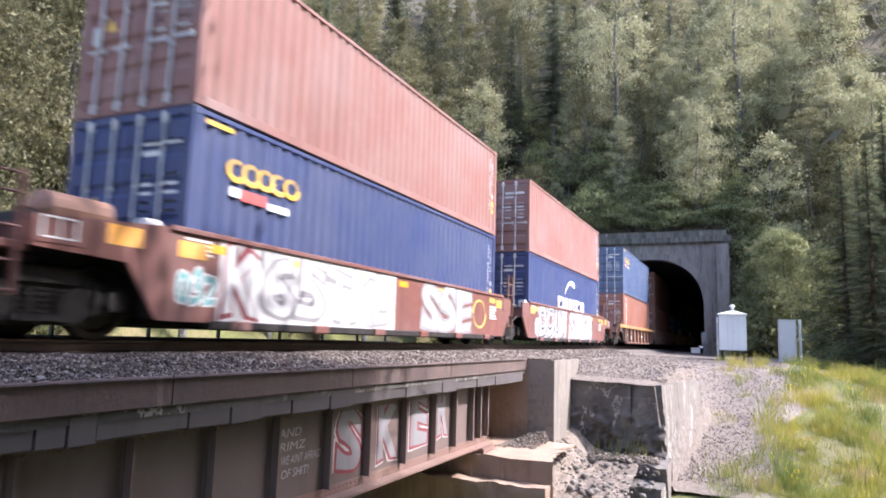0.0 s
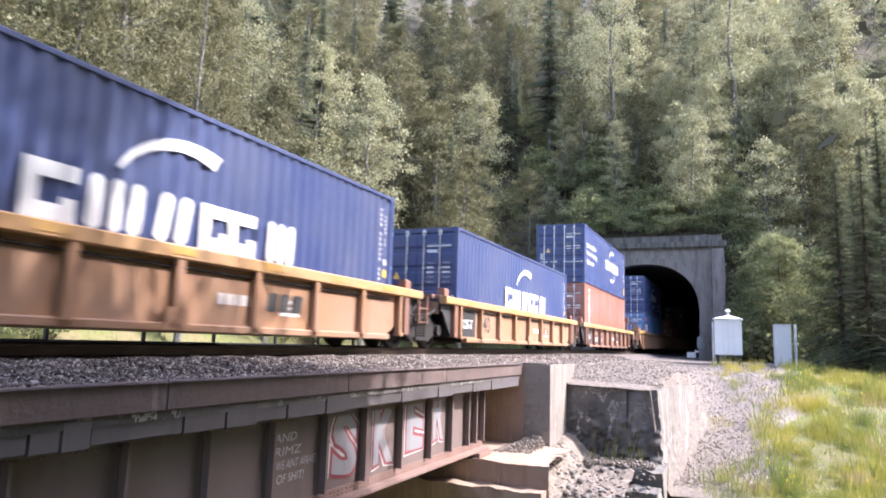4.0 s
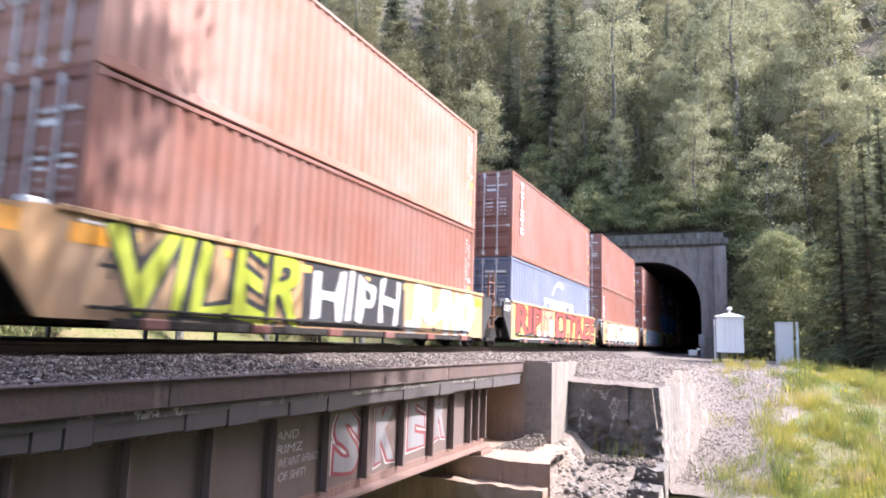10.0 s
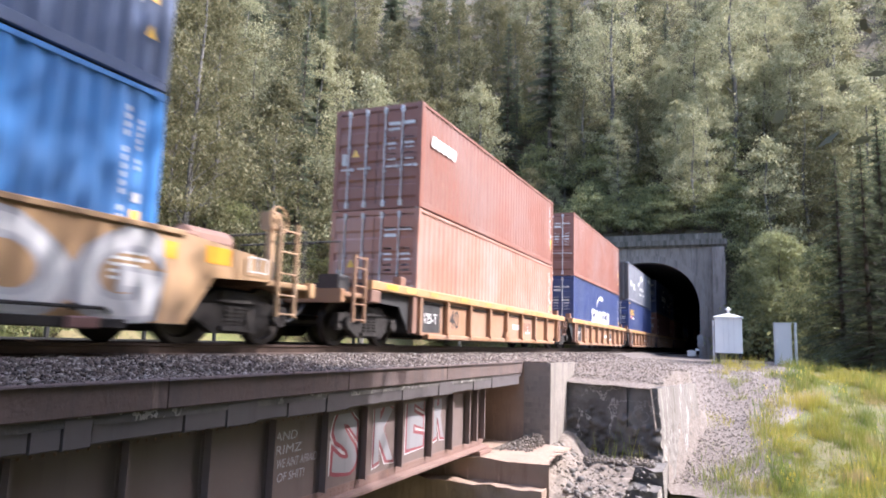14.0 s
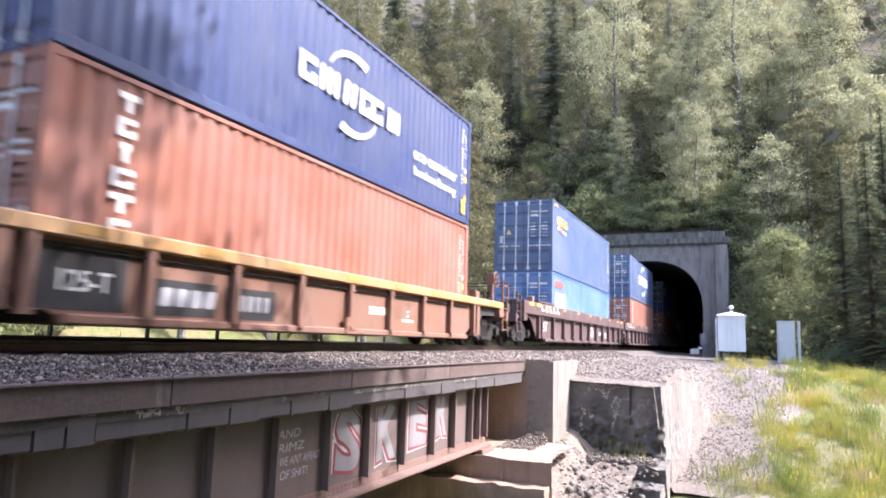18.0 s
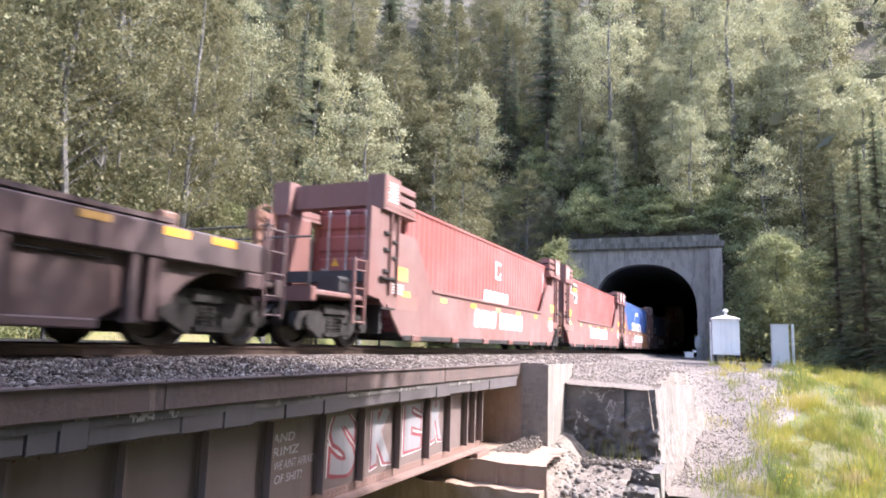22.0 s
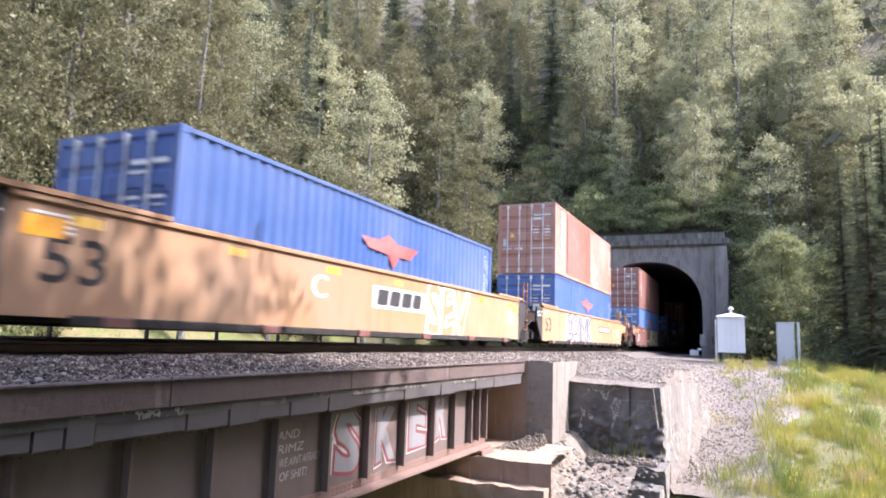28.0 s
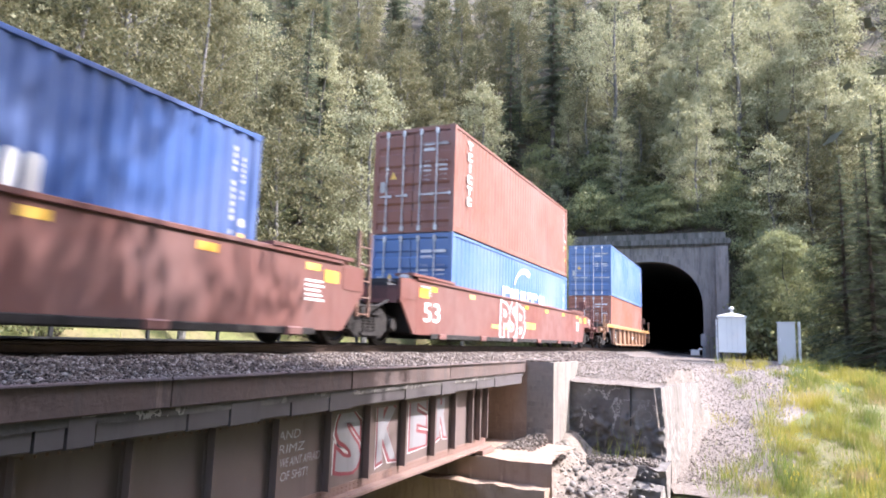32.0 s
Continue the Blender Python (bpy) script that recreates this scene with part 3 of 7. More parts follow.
def rough_block(x0, y0, z0, x1, y1, z1, amp, seed, step=0.12, skew=0.0, foot=0.0, batter=0.0):
    """A concrete block whose -y, +x and top faces are spalled and uneven."""
    b = Build()

    def p(x, y, z):
        q = Vector((x * 1.3 + seed, y * 1.3, z * 1.3))
        k = noise.fractal(q, 0.8, 2.1, 5) * amp + (noise.cell(q * 0.9) * 0.25) * amp * 0.5
        if foot and z < z0 + 3.6:
            k -= foot * smooth(-0.05, 0.35, noise.fractal(q * 3.6, 0.9, 2.0, 4) + 0.35 - 0.5 * (z - z0 - 2.2))
        return (x + (skew * (y - y0) if x > x1 - 0.01 or skew > 0 else 0) + (k * 0.2 if x > x1 - 0.01 else 0) - batter * (z - z1) * (x > x1 - 0.01), y + (k if y < y0 + 0.01 else 0), z + (k * 0.5 if z > z1 - 0.01 else 0))

    def patch(n, m, at, slot):
        v = [p(*at(i / n, j / m)) for j in range(m + 1) for i in range(n + 1)]
        b.add(v, [(j * (n + 1) + i, j * (n + 1) + i + 1, (j + 1) * (n + 1) + i + 1, (j + 1) * (n + 1) + i) for j in range(m) for i in range(n)], slot)
    nx, nz, ny = (max(2, int(abs(d) / step)) for d in (x1 - x0, z1 - z0, y1 - y0))
    dx, dy, dz = x1 - x0, y1 - y0, z1 - z0
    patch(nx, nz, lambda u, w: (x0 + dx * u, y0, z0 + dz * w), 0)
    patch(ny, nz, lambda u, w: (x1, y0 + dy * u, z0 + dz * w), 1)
    patch(nx, ny, lambda u, w: (x0 + dx * u, y0 + dy * w, z1), 0)
    b.add([p(x0, y1, z0), p(x1, y1, z0), p(x1, y1, z1), p(x0, y1, z1), p(x0, y0, z0), p(x0, y0, z1)], [(1, 0, 3, 2), (0, 4, 5, 3)])
    return b


def rubble_height(x, y):
    """Debris between the bridge seat and the wing wall's footings."""
    return -3.55 + 0.16 * (y - 16.0) + 0.55 * smooth(-3.9, -4.7, x) * smooth(15.0, 17.0, y) + 0.10 * noise.fractal(Vector((x * 2.2, y * 2.2, 1.0)), 0.8, 2.0, 4)


def rubble_grid():
    xs, ys = [-5.0 + 0.1 * i for i in range(24)], [15.3 + 0.1 * j for j in range(47)]
    v = [(x, y, rubble_height(x, y)) for y in ys for x in xs]
    return v, [(j * 24 + i, j * 24 + i + 1, (j + 1) * 24 + i + 1, (j + 1) * 24 + i) for j in range(46) for i in range(23)]


put("bridge_seat", rough_block(TRACK - 3.2, 15.2, -5.2, -4.05, 18.1, -2.54, 0.06, 31.0, 0.12, -0.27), [M["seat"], M["seat"]], abut, "tan concrete bridge seat with a chipped edge", True)
put("seat_footing", rough_block(TRACK - 3.2, 14.75, -5.2, -4.1, 15.3, -3.05, 0.12, 37.0, 0.08), [M["seat"], M["seat"]], abut, "", True)
# first material darkens the front for shade, second lightens the flank for sun
put("wing_wall", rough_block(-4.85, 20.0, -5.2, -2.22, 24.4, -0.98, 0.07, 3.0, 0.05, 0.17, 0.14, 0.075), [M["concrete_dark"], M["concrete_pale"]], abut, "blotched concrete wing wall, front toned dark as shaded, lime-streaked flank toned pale as sunlit", True)
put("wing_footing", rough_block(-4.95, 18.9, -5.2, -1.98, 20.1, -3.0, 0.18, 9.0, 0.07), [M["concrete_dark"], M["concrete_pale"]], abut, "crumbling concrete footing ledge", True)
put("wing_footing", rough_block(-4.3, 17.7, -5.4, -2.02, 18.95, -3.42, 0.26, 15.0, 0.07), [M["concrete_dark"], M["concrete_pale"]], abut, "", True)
put("rubble_slope", Build().add(*rubble_grid()), M["debris"], abut, "crumbled concrete and gravel banked against the footings", True)
put("wing_footing", rough_block(-4.05, 15.4, -5.4, -2.3, 18.0, -3.75, 0.2, 22.0), [M["concrete"], M["concrete_pale"]], abut, "", True)
put("wall_crack", Build().prism_x([(20.0 - 0.1, -1.02), (20.0 - 0.1, -2.1), (20.2, -2.1), (20.2, -1.02)][::-1], -3.06, -3.035), M["seal"], abut, "dark vertical joint in the wing wall")
b = Build().box(TRACK - 3.3, -16, -5.2, -4.5, -14, -0.36, 0, 0.05)
put("far_abutment", b, M["concrete"], abut)

# far-side railing, seen under the cars
rail_fence = new("railing")
tagged(rail_fence, "thin dark steel railing along the bridge's far side", "railing")
pm = Build().box(-0.03, -0.03, -0.75, 0.03, 0.03, 0.42).mesh("post", [M["steel_black"]])
for y in (-2.5, -0.4, 1.7, 3.75, 5.8, 7.82, 9.9, 11.87, 14.08, 16.0, 17.89, 19.67):
    ob = put("post", pm, [None], rail_fence)
    ob.location = (-11.0, y, -0.05)
for z in (0.34, -0.02, -0.36):
    put("rail", Build().box(-11.03, -3, z - 0.025, -10.97, 20.5, z + 0.025), M["steel_black"], rail_fence)
b = Build().box(-11.25, -3, -0.62, -10.45, 20.5, -0.55)
put("walkway", b, M["tie"], rail_fence)

# ---- cabinets beside the track ----
SHED_Y = 38.0
shed = new("signal_shed")
tagged(shed, "white steel signal hut on short legs with a vent cap", "signal hut")
x0, x1, sy = -1.30, 0.02, SHED_Y
put("body", Build().box(x0, sy, 0.0, x1, sy + 1.3, 1.88, 0, 0.02), M["white_box"], shed)
b = Build().add([(x0 - 0.07, sy - 0.07, 1.88), (x1 + 0.07, sy - 0.07, 1.88), (x1 + 0.07, sy + 1.37, 1.88), (x0 - 0.07, sy + 1.37, 1.88), (-0.64, sy + 0.65, 2.1),
                 (x0 - 0.07, sy - 0.07, 1.83), (x1 + 0.07, sy - 0.07, 1.83), (x1 + 0.07, sy + 1.37, 1.83), (x0 - 0.07, sy + 1.37, 1.83)],
                [(0, 1, 4), (1, 2, 4), (2, 3, 4), (3, 0, 4), (5, 6, 1, 0), (6, 7, 2, 1), (7, 8, 3, 2), (8, 5, 0, 3), (8, 7, 6, 5)])
put("roof", b, M["white_box"], shed)
put("vent_pipe", Build().tube([(-0.64, sy + 0.65, 2.0), (-0.64, sy + 0.65, 2.3)], 0.07, 10), M["white_box"], shed)
put("vent_cap", Build().tube([(-0.64, sy + 0.65, 2.27), (-0.64, sy + 0.65, 2.31), (-0.64, sy + 0.65, 2.42)], [0.15, 0.15, 0.03], 12), M["white_box"], shed)
for x in (x0 + 0.12, x1 - 0.12):
    for y in (sy + 0.12, sy + 1.15):
        put("leg", Build().box(x - 0.07, y - 0.07, -0.8, x + 0.07, y + 0.07, 0.02), M["steel_black"], shed)
for k in (-0.88, -0.64, -0.38):
    put("door_seam", Build().box(k - 0.008, sy - 0.012, 0.1, k + 0.008, sy, 1.8), M["grey_box"], shed)
put("side_duct", Build().box(x0 - 0.12, sy + 0.1, -0.7, x0 - 0.04, sy + 0.2, 1.7), M["galv"], shed)
put("latch", Build().box(-0.6, sy - 0.04, 0.85, -0.56, sy, 1.05), M["galv"], shed)

cab = new("signal_cabinet")
tagged(cab, "tall light-grey metal relay cabinet in the grass", "cabinet")
cx0, cx1, cy = 1.52, 2.32, 38.6
put("body", Build().box(cx0, cy, -0.9, cx1, cy + 0.9, 1.60, 0, 0.015), M["grey_box"], cab)
put("door", Build().box(cx0 + 0.05, cy - 0.03, -0.3, cx1 - 0.05, cy, 1.52, 0, 0.01), M["grey_box"], cab)
put("top_lip", Build().box(cx0 - 0.03, cy - 0.04, 1.60, cx1 + 0.03, cy + 0.93, 1.64), M["grey_box"], cab)
put("handle", Build().box(cx0 + 0.1, cy - 0.06, 0.6, cx0 + 0.13, cy - 0.03, 0.8), M["galv"], cab)
pole = put("steel_post", Build().tube([(2.52, cy + 0.3, -1.0), (2.52, cy + 0.3, 1.66)], 0.07, 10), M["galv"])
tagged(pole, "galvanised steel post beside the relay cabinet", "post")
lampb = new("signal_equipment")
tagged(lampb, "small grey trackside equipment boxes at the tunnel mouth", "signal equipment")
put("mast", Build().box(-2.95, 53.8, -0.7, -2.75, 54.0, 1.25), M["box_dull"], lampb)
put("junction_box", Build().box(-3.05, 53.6, 0.35, -2.65, 53.9, 1.15, 0, 0.02), M["box_dull"], lampb)
put("junction_box", Build().box(-3.75, 53.2, -0.35, -3.15, 53.6, 0.05, 0, 0.02), M["grey_box"], lampb)
put("bracket", Build().box(-3.2, 53.3, 0.05, -2.95, 53.6, 0.2), M["galv"], lampb)


# ---- stones ----
def stones(name, places, sizes, m, seed):
    """Angular stones, one mesh."""
    rng = np.random.default_rng(seed)
    base = np.array([(1, 0, 0), (-1, 0, 0), (0, 1, 0), (0, -1, 0), (0, 0, 1), (0, 0, -1)], float)
    tri = np.array([(0, 2, 4), (2, 1, 4), (1, 3, 4), (3, 0, 4), (2, 0, 5), (1, 2, 5), (3, 1, 5), (0, 3, 5)])
    n = len(places)
    q = rng.normal(size=(n, 3, 3))
    q, _ = np.linalg.qr(q)
    v = np.einsum("nij,kj->nki", q, base) * (0.6 + 0.7 * rng.random((n, 6, 1))) * np.asarray(sizes)[:, None, None]
    v = v * np.array([1, 1, 0.8]) + np.asarray(places)[:, None, :]
    f = tri[None] + 6 * np.arange(n)[:, None, None]
    me = bpy.data.meshes.new(name)
    me.vertices.add(6 * n)
    me.vertices.foreach_set("co", v.astype(np.float32).ravel())
    me.loops.add(24 * n)
    me.loops.foreach_set("vertex_index", f.astype(np.int32).ravel())
    me.polygons.add(8 * n)
    me.polygons.foreach_set("loop_start", np.arange(0, 24 * n, 3, dtype=np.int32))
    me.materials.append(m)
    me.update()
    me.validate()
    ob = new(name, me)
    return ob


rng = np.random.default_rng(5)
pl, sz = [], []
for i in range(36000):
    x, y = FACE - 0.02 - 1.5 * rng.random() ** 0.9, 1.0 + 17.2 * rng.random() ** 1.1
    pl.append((x, y, max(bed_height(x, y), -0.36) + 0.012 + 0.02 * rng.random()))
    sz.append(0.012 + 0.024 * rng.random() ** 1.5)
for i in range(15000):
    x, y = -4.95 - 2.25 * rng.random(), 18.2 + 20 * rng.random() ** 1.5
    pl.append((x, y, bed_height(x, y) + 0.01))
    sz.append(0.018 + 0.034 * rng.random() ** 1.5)
tagged(stones("ballast_stones", pl, sz, M["stone"], 3), "loose angular grey and pink ballast stones", "ballast", kind="stuff")
pl, sz = [], []
for i in range(15000):
    x, y = -5.2 + 6.6 * rng.random(), 20.6 + 20 * rng.random() ** 1.3
    pl.append((x, y, apron_height(x, y) + 0.01))
    sz.append(0.014 + 0.036 * rng.random() ** 2)
for i in range(1300):
    x, y = -5.9 + 1.0 * rng.random(), 16.4 + 1.65 * rng.random() ** 0.6
    pl.append((x, y, -2.53 + 0.16 * (y - 16.2) * rng.random() * smooth(-6.0, -5.2, x)))
    sz.append(0.014 + 0.028 * rng.random() ** 2)
for i in range(1500):
    x, y = -4.9 + 2.0 * rng.random(), 15.4 + 3.6 * rng.random()
    pl.append((x, y, rubble_height(x, y) + 0.01))
    sz.append(0.012 + 0.035 * rng.random() ** 3)
for i in range(1600):
    x, y = -4.9 + 2.7 * rng.random(), 18.9 + 1.1 * rng.random()
    pl.append((x, y, -3.0 + 0.1 * rng.random()))
    sz.append(0.015 + 0.05 * rng.random() ** 3)
tagged(stones("gravel_stones", pl, sz, M["gravel_stone"], 4), "loose pale gravel on the slope and ledges", "gravel", kind="stuff")


pl, sz = [], []
for i in range(110):
    x, y = -4.6 + 2.4 * rng.random(), 16.2 + 3.6 * rng.random()
    pl.append((x, y, (-2.98 if y > 18.95 else max(rubble_height(x, y), -3.4)) + 0.02 * rng.random()))
    sz.append(0.04 + 0.10 * rng.random() ** 2)
tagged(stones("broken_concrete", pl, sz, M["rubble"], 6), "broken concrete lumps on the footing ledges", "rubble", kind="stuff")


# ---- grass ----
def grass(name, places, height, m, label, seed, width=0.016):
    rng = np.random.default_rng(seed)
    p = np.asarray(places)
    n = len(p)
    lush = np.array([0.75 + 0.9 * noise.noise((x * 0.8, y * 0.8, 6.0)) + 0.7 * noise.noise((x * 2.6, y * 2.6, 2.0)) for x, y, _ in places])
    h = height * (0.35 + 1.0 * rng.random(n) ** 1.5) * np.clip(lush, 0.25, 1.8)
    a = rng.random(n) * 2 * np.pi
    lean = rng.normal(size=(n, 2)) * 0.22 * h[:, None]
    side = np.stack([np.cos(a), np.sin(a)], 1) * width * (0.7 + 0.8 * rng.random(n))[:, None]
    q = np.zeros((n, 4, 3))
    q[:, 0, :2], q[:, 1, :2] = p[:, :2] - side, p[:, :2] + side
    q[:, 2, :2], q[:, 3, :2] = p[:, :2] + lean + side * 0.25, p[:, :2] + lean - side * 0.25
    q[:, 0, 2] = q[:, 1, 2] = p[:, 2] - 0.05
    q[:, 2, 2] = q[:, 3, 2] = p[:, 2] + h
    ob = new(name, quads_mesh(name, q, m))
    return tagged(ob, label, "grass", kind="stuff")


def cover(n, x0, x1, y0, y1, test, seed):
    rng = np.random.default_rng(seed)
    out = []
    while len(out) < n:
        x, y = x0 + (x1 - x0) * rng.random(), y0 + (y1 - y0) * rng.random()
        if test(x, y, rng.random()):
            out.append((x, y, land(x, y)))
    return out


def meadow(x, y, r):
    edge = x + 1.3 * noise.noise((x * 0.6, y * 0.6, 1)) - 0.12 * (y - 26) - 0.5 * smooth(29, 34, y)
    return r < smooth(0.35, 1.7, edge) * (0.12 + 0.88 * smooth(-0.30, 0.25, noise.noise((x * 0.55, y * 0.55, 9)))) * (0.25 + 0.75 * smooth(-0.25, 0.1, noise.noise((x * 2.2, y * 2.2, 5))))


grass("meadow_grass", cover(72000, -1.0, 10, 17, 42, meadow, 1), 0.36, M["blade"], "tall sunlit yellow-green meadow grass on the bank", 11, 0.0105)
grass("bank_grass", cover(30000, -1.8, 9, 14, 28, lambda x, y, r: r < smooth(-1.9, 0.6, x + noise.noise((x, y, 3.0))) * smooth(25, 17, y), 2), 0.34, M["blade_green"], "fresh green grass low on the bank", 12, 0.0105)
grass("shoulder_weeds", cover(2600, -1.4, 1.8, 21, 38, lambda x, y, r: noise.noise((x * 1.1, y * 0.7, 4)) > 0.2 and r < 0.6, 3), 0.5, M["blade"], "thin weeds in the gravel", 13, 0.009)
grass("far_meadow_grass", cover(14000, -24, -12.5, 4, 42, lambda x, y, r: True, 4), 0.45, M["blade"], "sunlit grass beyond the bridge", 14, 0.04)

clumps = [(0.2 + 7 * random.random(), 17 + 20 * random.random()) for _ in range(70)]
spikes = []
for cx, cy in clumps:
    for _ in range(34):
        x, y = cx + random.gauss(0, 0.22), cy + random.gauss(0, 0.3)
        if x - 0.12 * (y - 26) > 0.1:
            spikes.append((x, y, land(x, y)))
grass("tall_weeds", spikes, 0.62, M["blade_green"], "clumps of taller dark green weeds in the grass", 16, 0.012)
flowers = [(x + 0.1, y, z + 0.3) for x, y, z in spikes[::5]]
grass("yellow_flowers", flowers, 0.07, M["flower"], "yellow flower heads among the weeds", 17, 0.018)
tuft = [(-4.75 + 2.2 * random.random() ** 2.2, 19.3 + 0.6 * random.random(), -3.0 + 0.15 * random.random()) for _ in range(80)]
grass("ledge_weeds", tuft, 0.75, M["blade"], "thin dry weeds at the foot of the concrete column", 15, 0.007)


# ---- trees ----
def leaves(centres, spread, count, size, rng):
    """Loose leaves around each centre."""
    c = np.repeat(np.asarray(centres), count, axis=0)
    n = len(c)
    c = c + rng.normal(size=(n, 3)) * np.repeat(np.asarray(spread), count)[:, None] * np.array([1.1, 1.1, 0.55])
    u = rng.normal(size=(n, 3))
    u[:, 2] -= 0.4
    u /= np.linalg.norm(u, axis=1)[:, None]
    w = np.cross(u, rng.normal(size=(n, 3)))
    w /= np.linalg.norm(w, axis=1)[:, None]
    s = size * (0.55 + 0.9 * rng.random((n, 1)))
    return np.stack([c - u * s, c + w * s * 0.55, c + u * s, c - w * s * 0.55], 1)


def broadleaf(name, height, radius, seed, bark, leaf, clumps=64, per=72, base=0.28, size=0.15):
    rng = np.random.default_rng(seed)
    tree = new(name)
    b = Build()
    pts = [(0, 0, -0.6)]
    for k in range(1, 8):
        pts.append((0.18 * math.sin(k * 1.3 + seed), 0.18 * math.cos(k * 1.7 + seed), height * 0.94 * k / 7))
    r0 = 0.0095 * height
    b.tube(pts, [r0 * (1.15 - 0.95 * k / 7) for k in range(8)], 8)
    lb, tips, spread = b, [], []
    for i in range(clumps):
        t = base + (1 - base) * ((i + rng.random()) / clumps)
        z0 = height * t * 0.93
        a = rng.random() * 2 * math.pi
        prof = math.sin(math.pi * min(1, (t - base) / (1 - base) * 0.86 + 0.12)) ** 0.7
        r = radius * prof * (0.35 + 0.75 * rng.random())
        tip = (math.cos(a) * r, math.sin(a) * r, z0 + 0.35 * r + 0.4 * rng.random())
        if i % 2 == 0:
            mid = (tip[0] * 0.5, tip[1] * 0.5, (z0 + tip[2]) / 2 - 0.1)
            lb.tube([(0, 0, z0 - 0.3 * r), mid, tip], [r0 * 0.3 * (1.1 - t), r0 * 0.2 * (1.1 - t), 0.012], 4)
        tips.append(tip)
        spread.append(0.24 + 0.34 * rng.random() * prof)
    put("trunk", lb, bark, tree)
    crown = new("crown", quads_mesh("crown", leaves(tips, spread, per, size, rng), leaf))
    crown.parent = tree
    return tree


def conifer(name, height, radius, seed, needles, bare=0.06, size=0.2, dense=1.0):
    """A fir: whorls of drooping boughs with gaps between them, each bough a spray of hanging twigs."""
    rng = np.random.default_rng(seed)
    tree = new(name)
    b = Build().tube([(0, 0, -0.6), (0, 0, height * 0.5), (0, 0, height)], [0.011 * height, 0.007 * height, 0.01], 8)
    q = []
    z = height * bare
    while z < height * 0.985:
        t = (z / height - bare) / (1 - bare)
        r = radius * (1 - t) ** 0.9 * (0.7 + 0.5 * rng.random()) + 0.10
        turn = rng.random() * 6.3
        k = max(5, int((6.0 + 4 * (1 - t)) * dense))
        for i in range(k):
            a = turn + 2 * math.pi * (i + 0.5 * rng.random()) / k
            rr = r * (0.4 + 0.85 * rng.random())
            d = np.array([math.cos(a), math.sin(a), 0])
            s = np.array([-math.sin(a), math.cos(a), 0])
            n = max(4, int(rr / 0.10 * dense))
            lift = 0.20 * rng.normal()
            for j in range(n):
                u = (j + 0.4) / n
                droop = 0.22 * rr * u - 0.42 * rr * u * u
                p = d * rr * u + np.array([0, 0, z + lift + droop + 0.02 * rng.normal()])
                w = size * (1.5 - 0.8 * u) * (0.6 + 0.7 * rng.random()) * (0.55 + 0.45 * (1 - t))
                for sg in (-1, 1):
                    o = d * 0.75 * w + s * sg * w * (1.0 + 0.5 * rng.random()) + np.array([0, 0, -w * (0.10 + 0.25 * rng.random())])
                    e = (d * 0.8 - s * sg * 0.3) * w * 0.42
                    q.append([p, p + o * 0.5 + e, p + o * 1.15, p + o * 0.45 - e * 0.6])
            if i % 2 == 0:
                b.tube([(0, 0, z), tuple(d * rr * 0.9 + np.array([0, 0, z + lift - 0.28 * rr]))], [0.02 + 0.02 * (1 - t), 0.006], 3)
        z += (0.40 + 0.34 * rng.random()) * (1.15 - 0.6 * t) / dense ** 0.5
    put("trunk", b, M["bark_dark"], tree)
    crown = new("crown", quads_mesh("crown", np.array(q), needles))
    crown.parent = tree
    return tree


def shrub(name, height, radius, seed, leaf, clumps=26, per=90, size=0.085):
    rng = np.random.default_rng(seed)
    bush = new(name)
    lb, tips, spread = Build(), [], []
    for i in range(clumps):
        a, r = rng.random() * 2 * math.pi, radius * math.sqrt(rng.random())
        tip = (math.cos(a) * r, math.sin(a) * r, height * (0.25 + 0.75 * rng.random()) * (1 - 0.4 * (r / radius) ** 2))
        lb.tube([(tip[0] * 0.15, tip[1] * 0.15, -0.3), (tip[0] * 0.7, tip[1] * 0.7, tip[2] * 0.6), tip], [0.03, 0.02, 0.006], 4)
        tips.append(tip)
        spread.append(0.22 + 0.16 * rng.random())
    put("stem", lb, M["bark_dark"], bush)
    crown = new("crown", quads_mesh("crown", leaves(tips, spread, per, size, rng), leaf))
    crown.parent = bush
    return bush


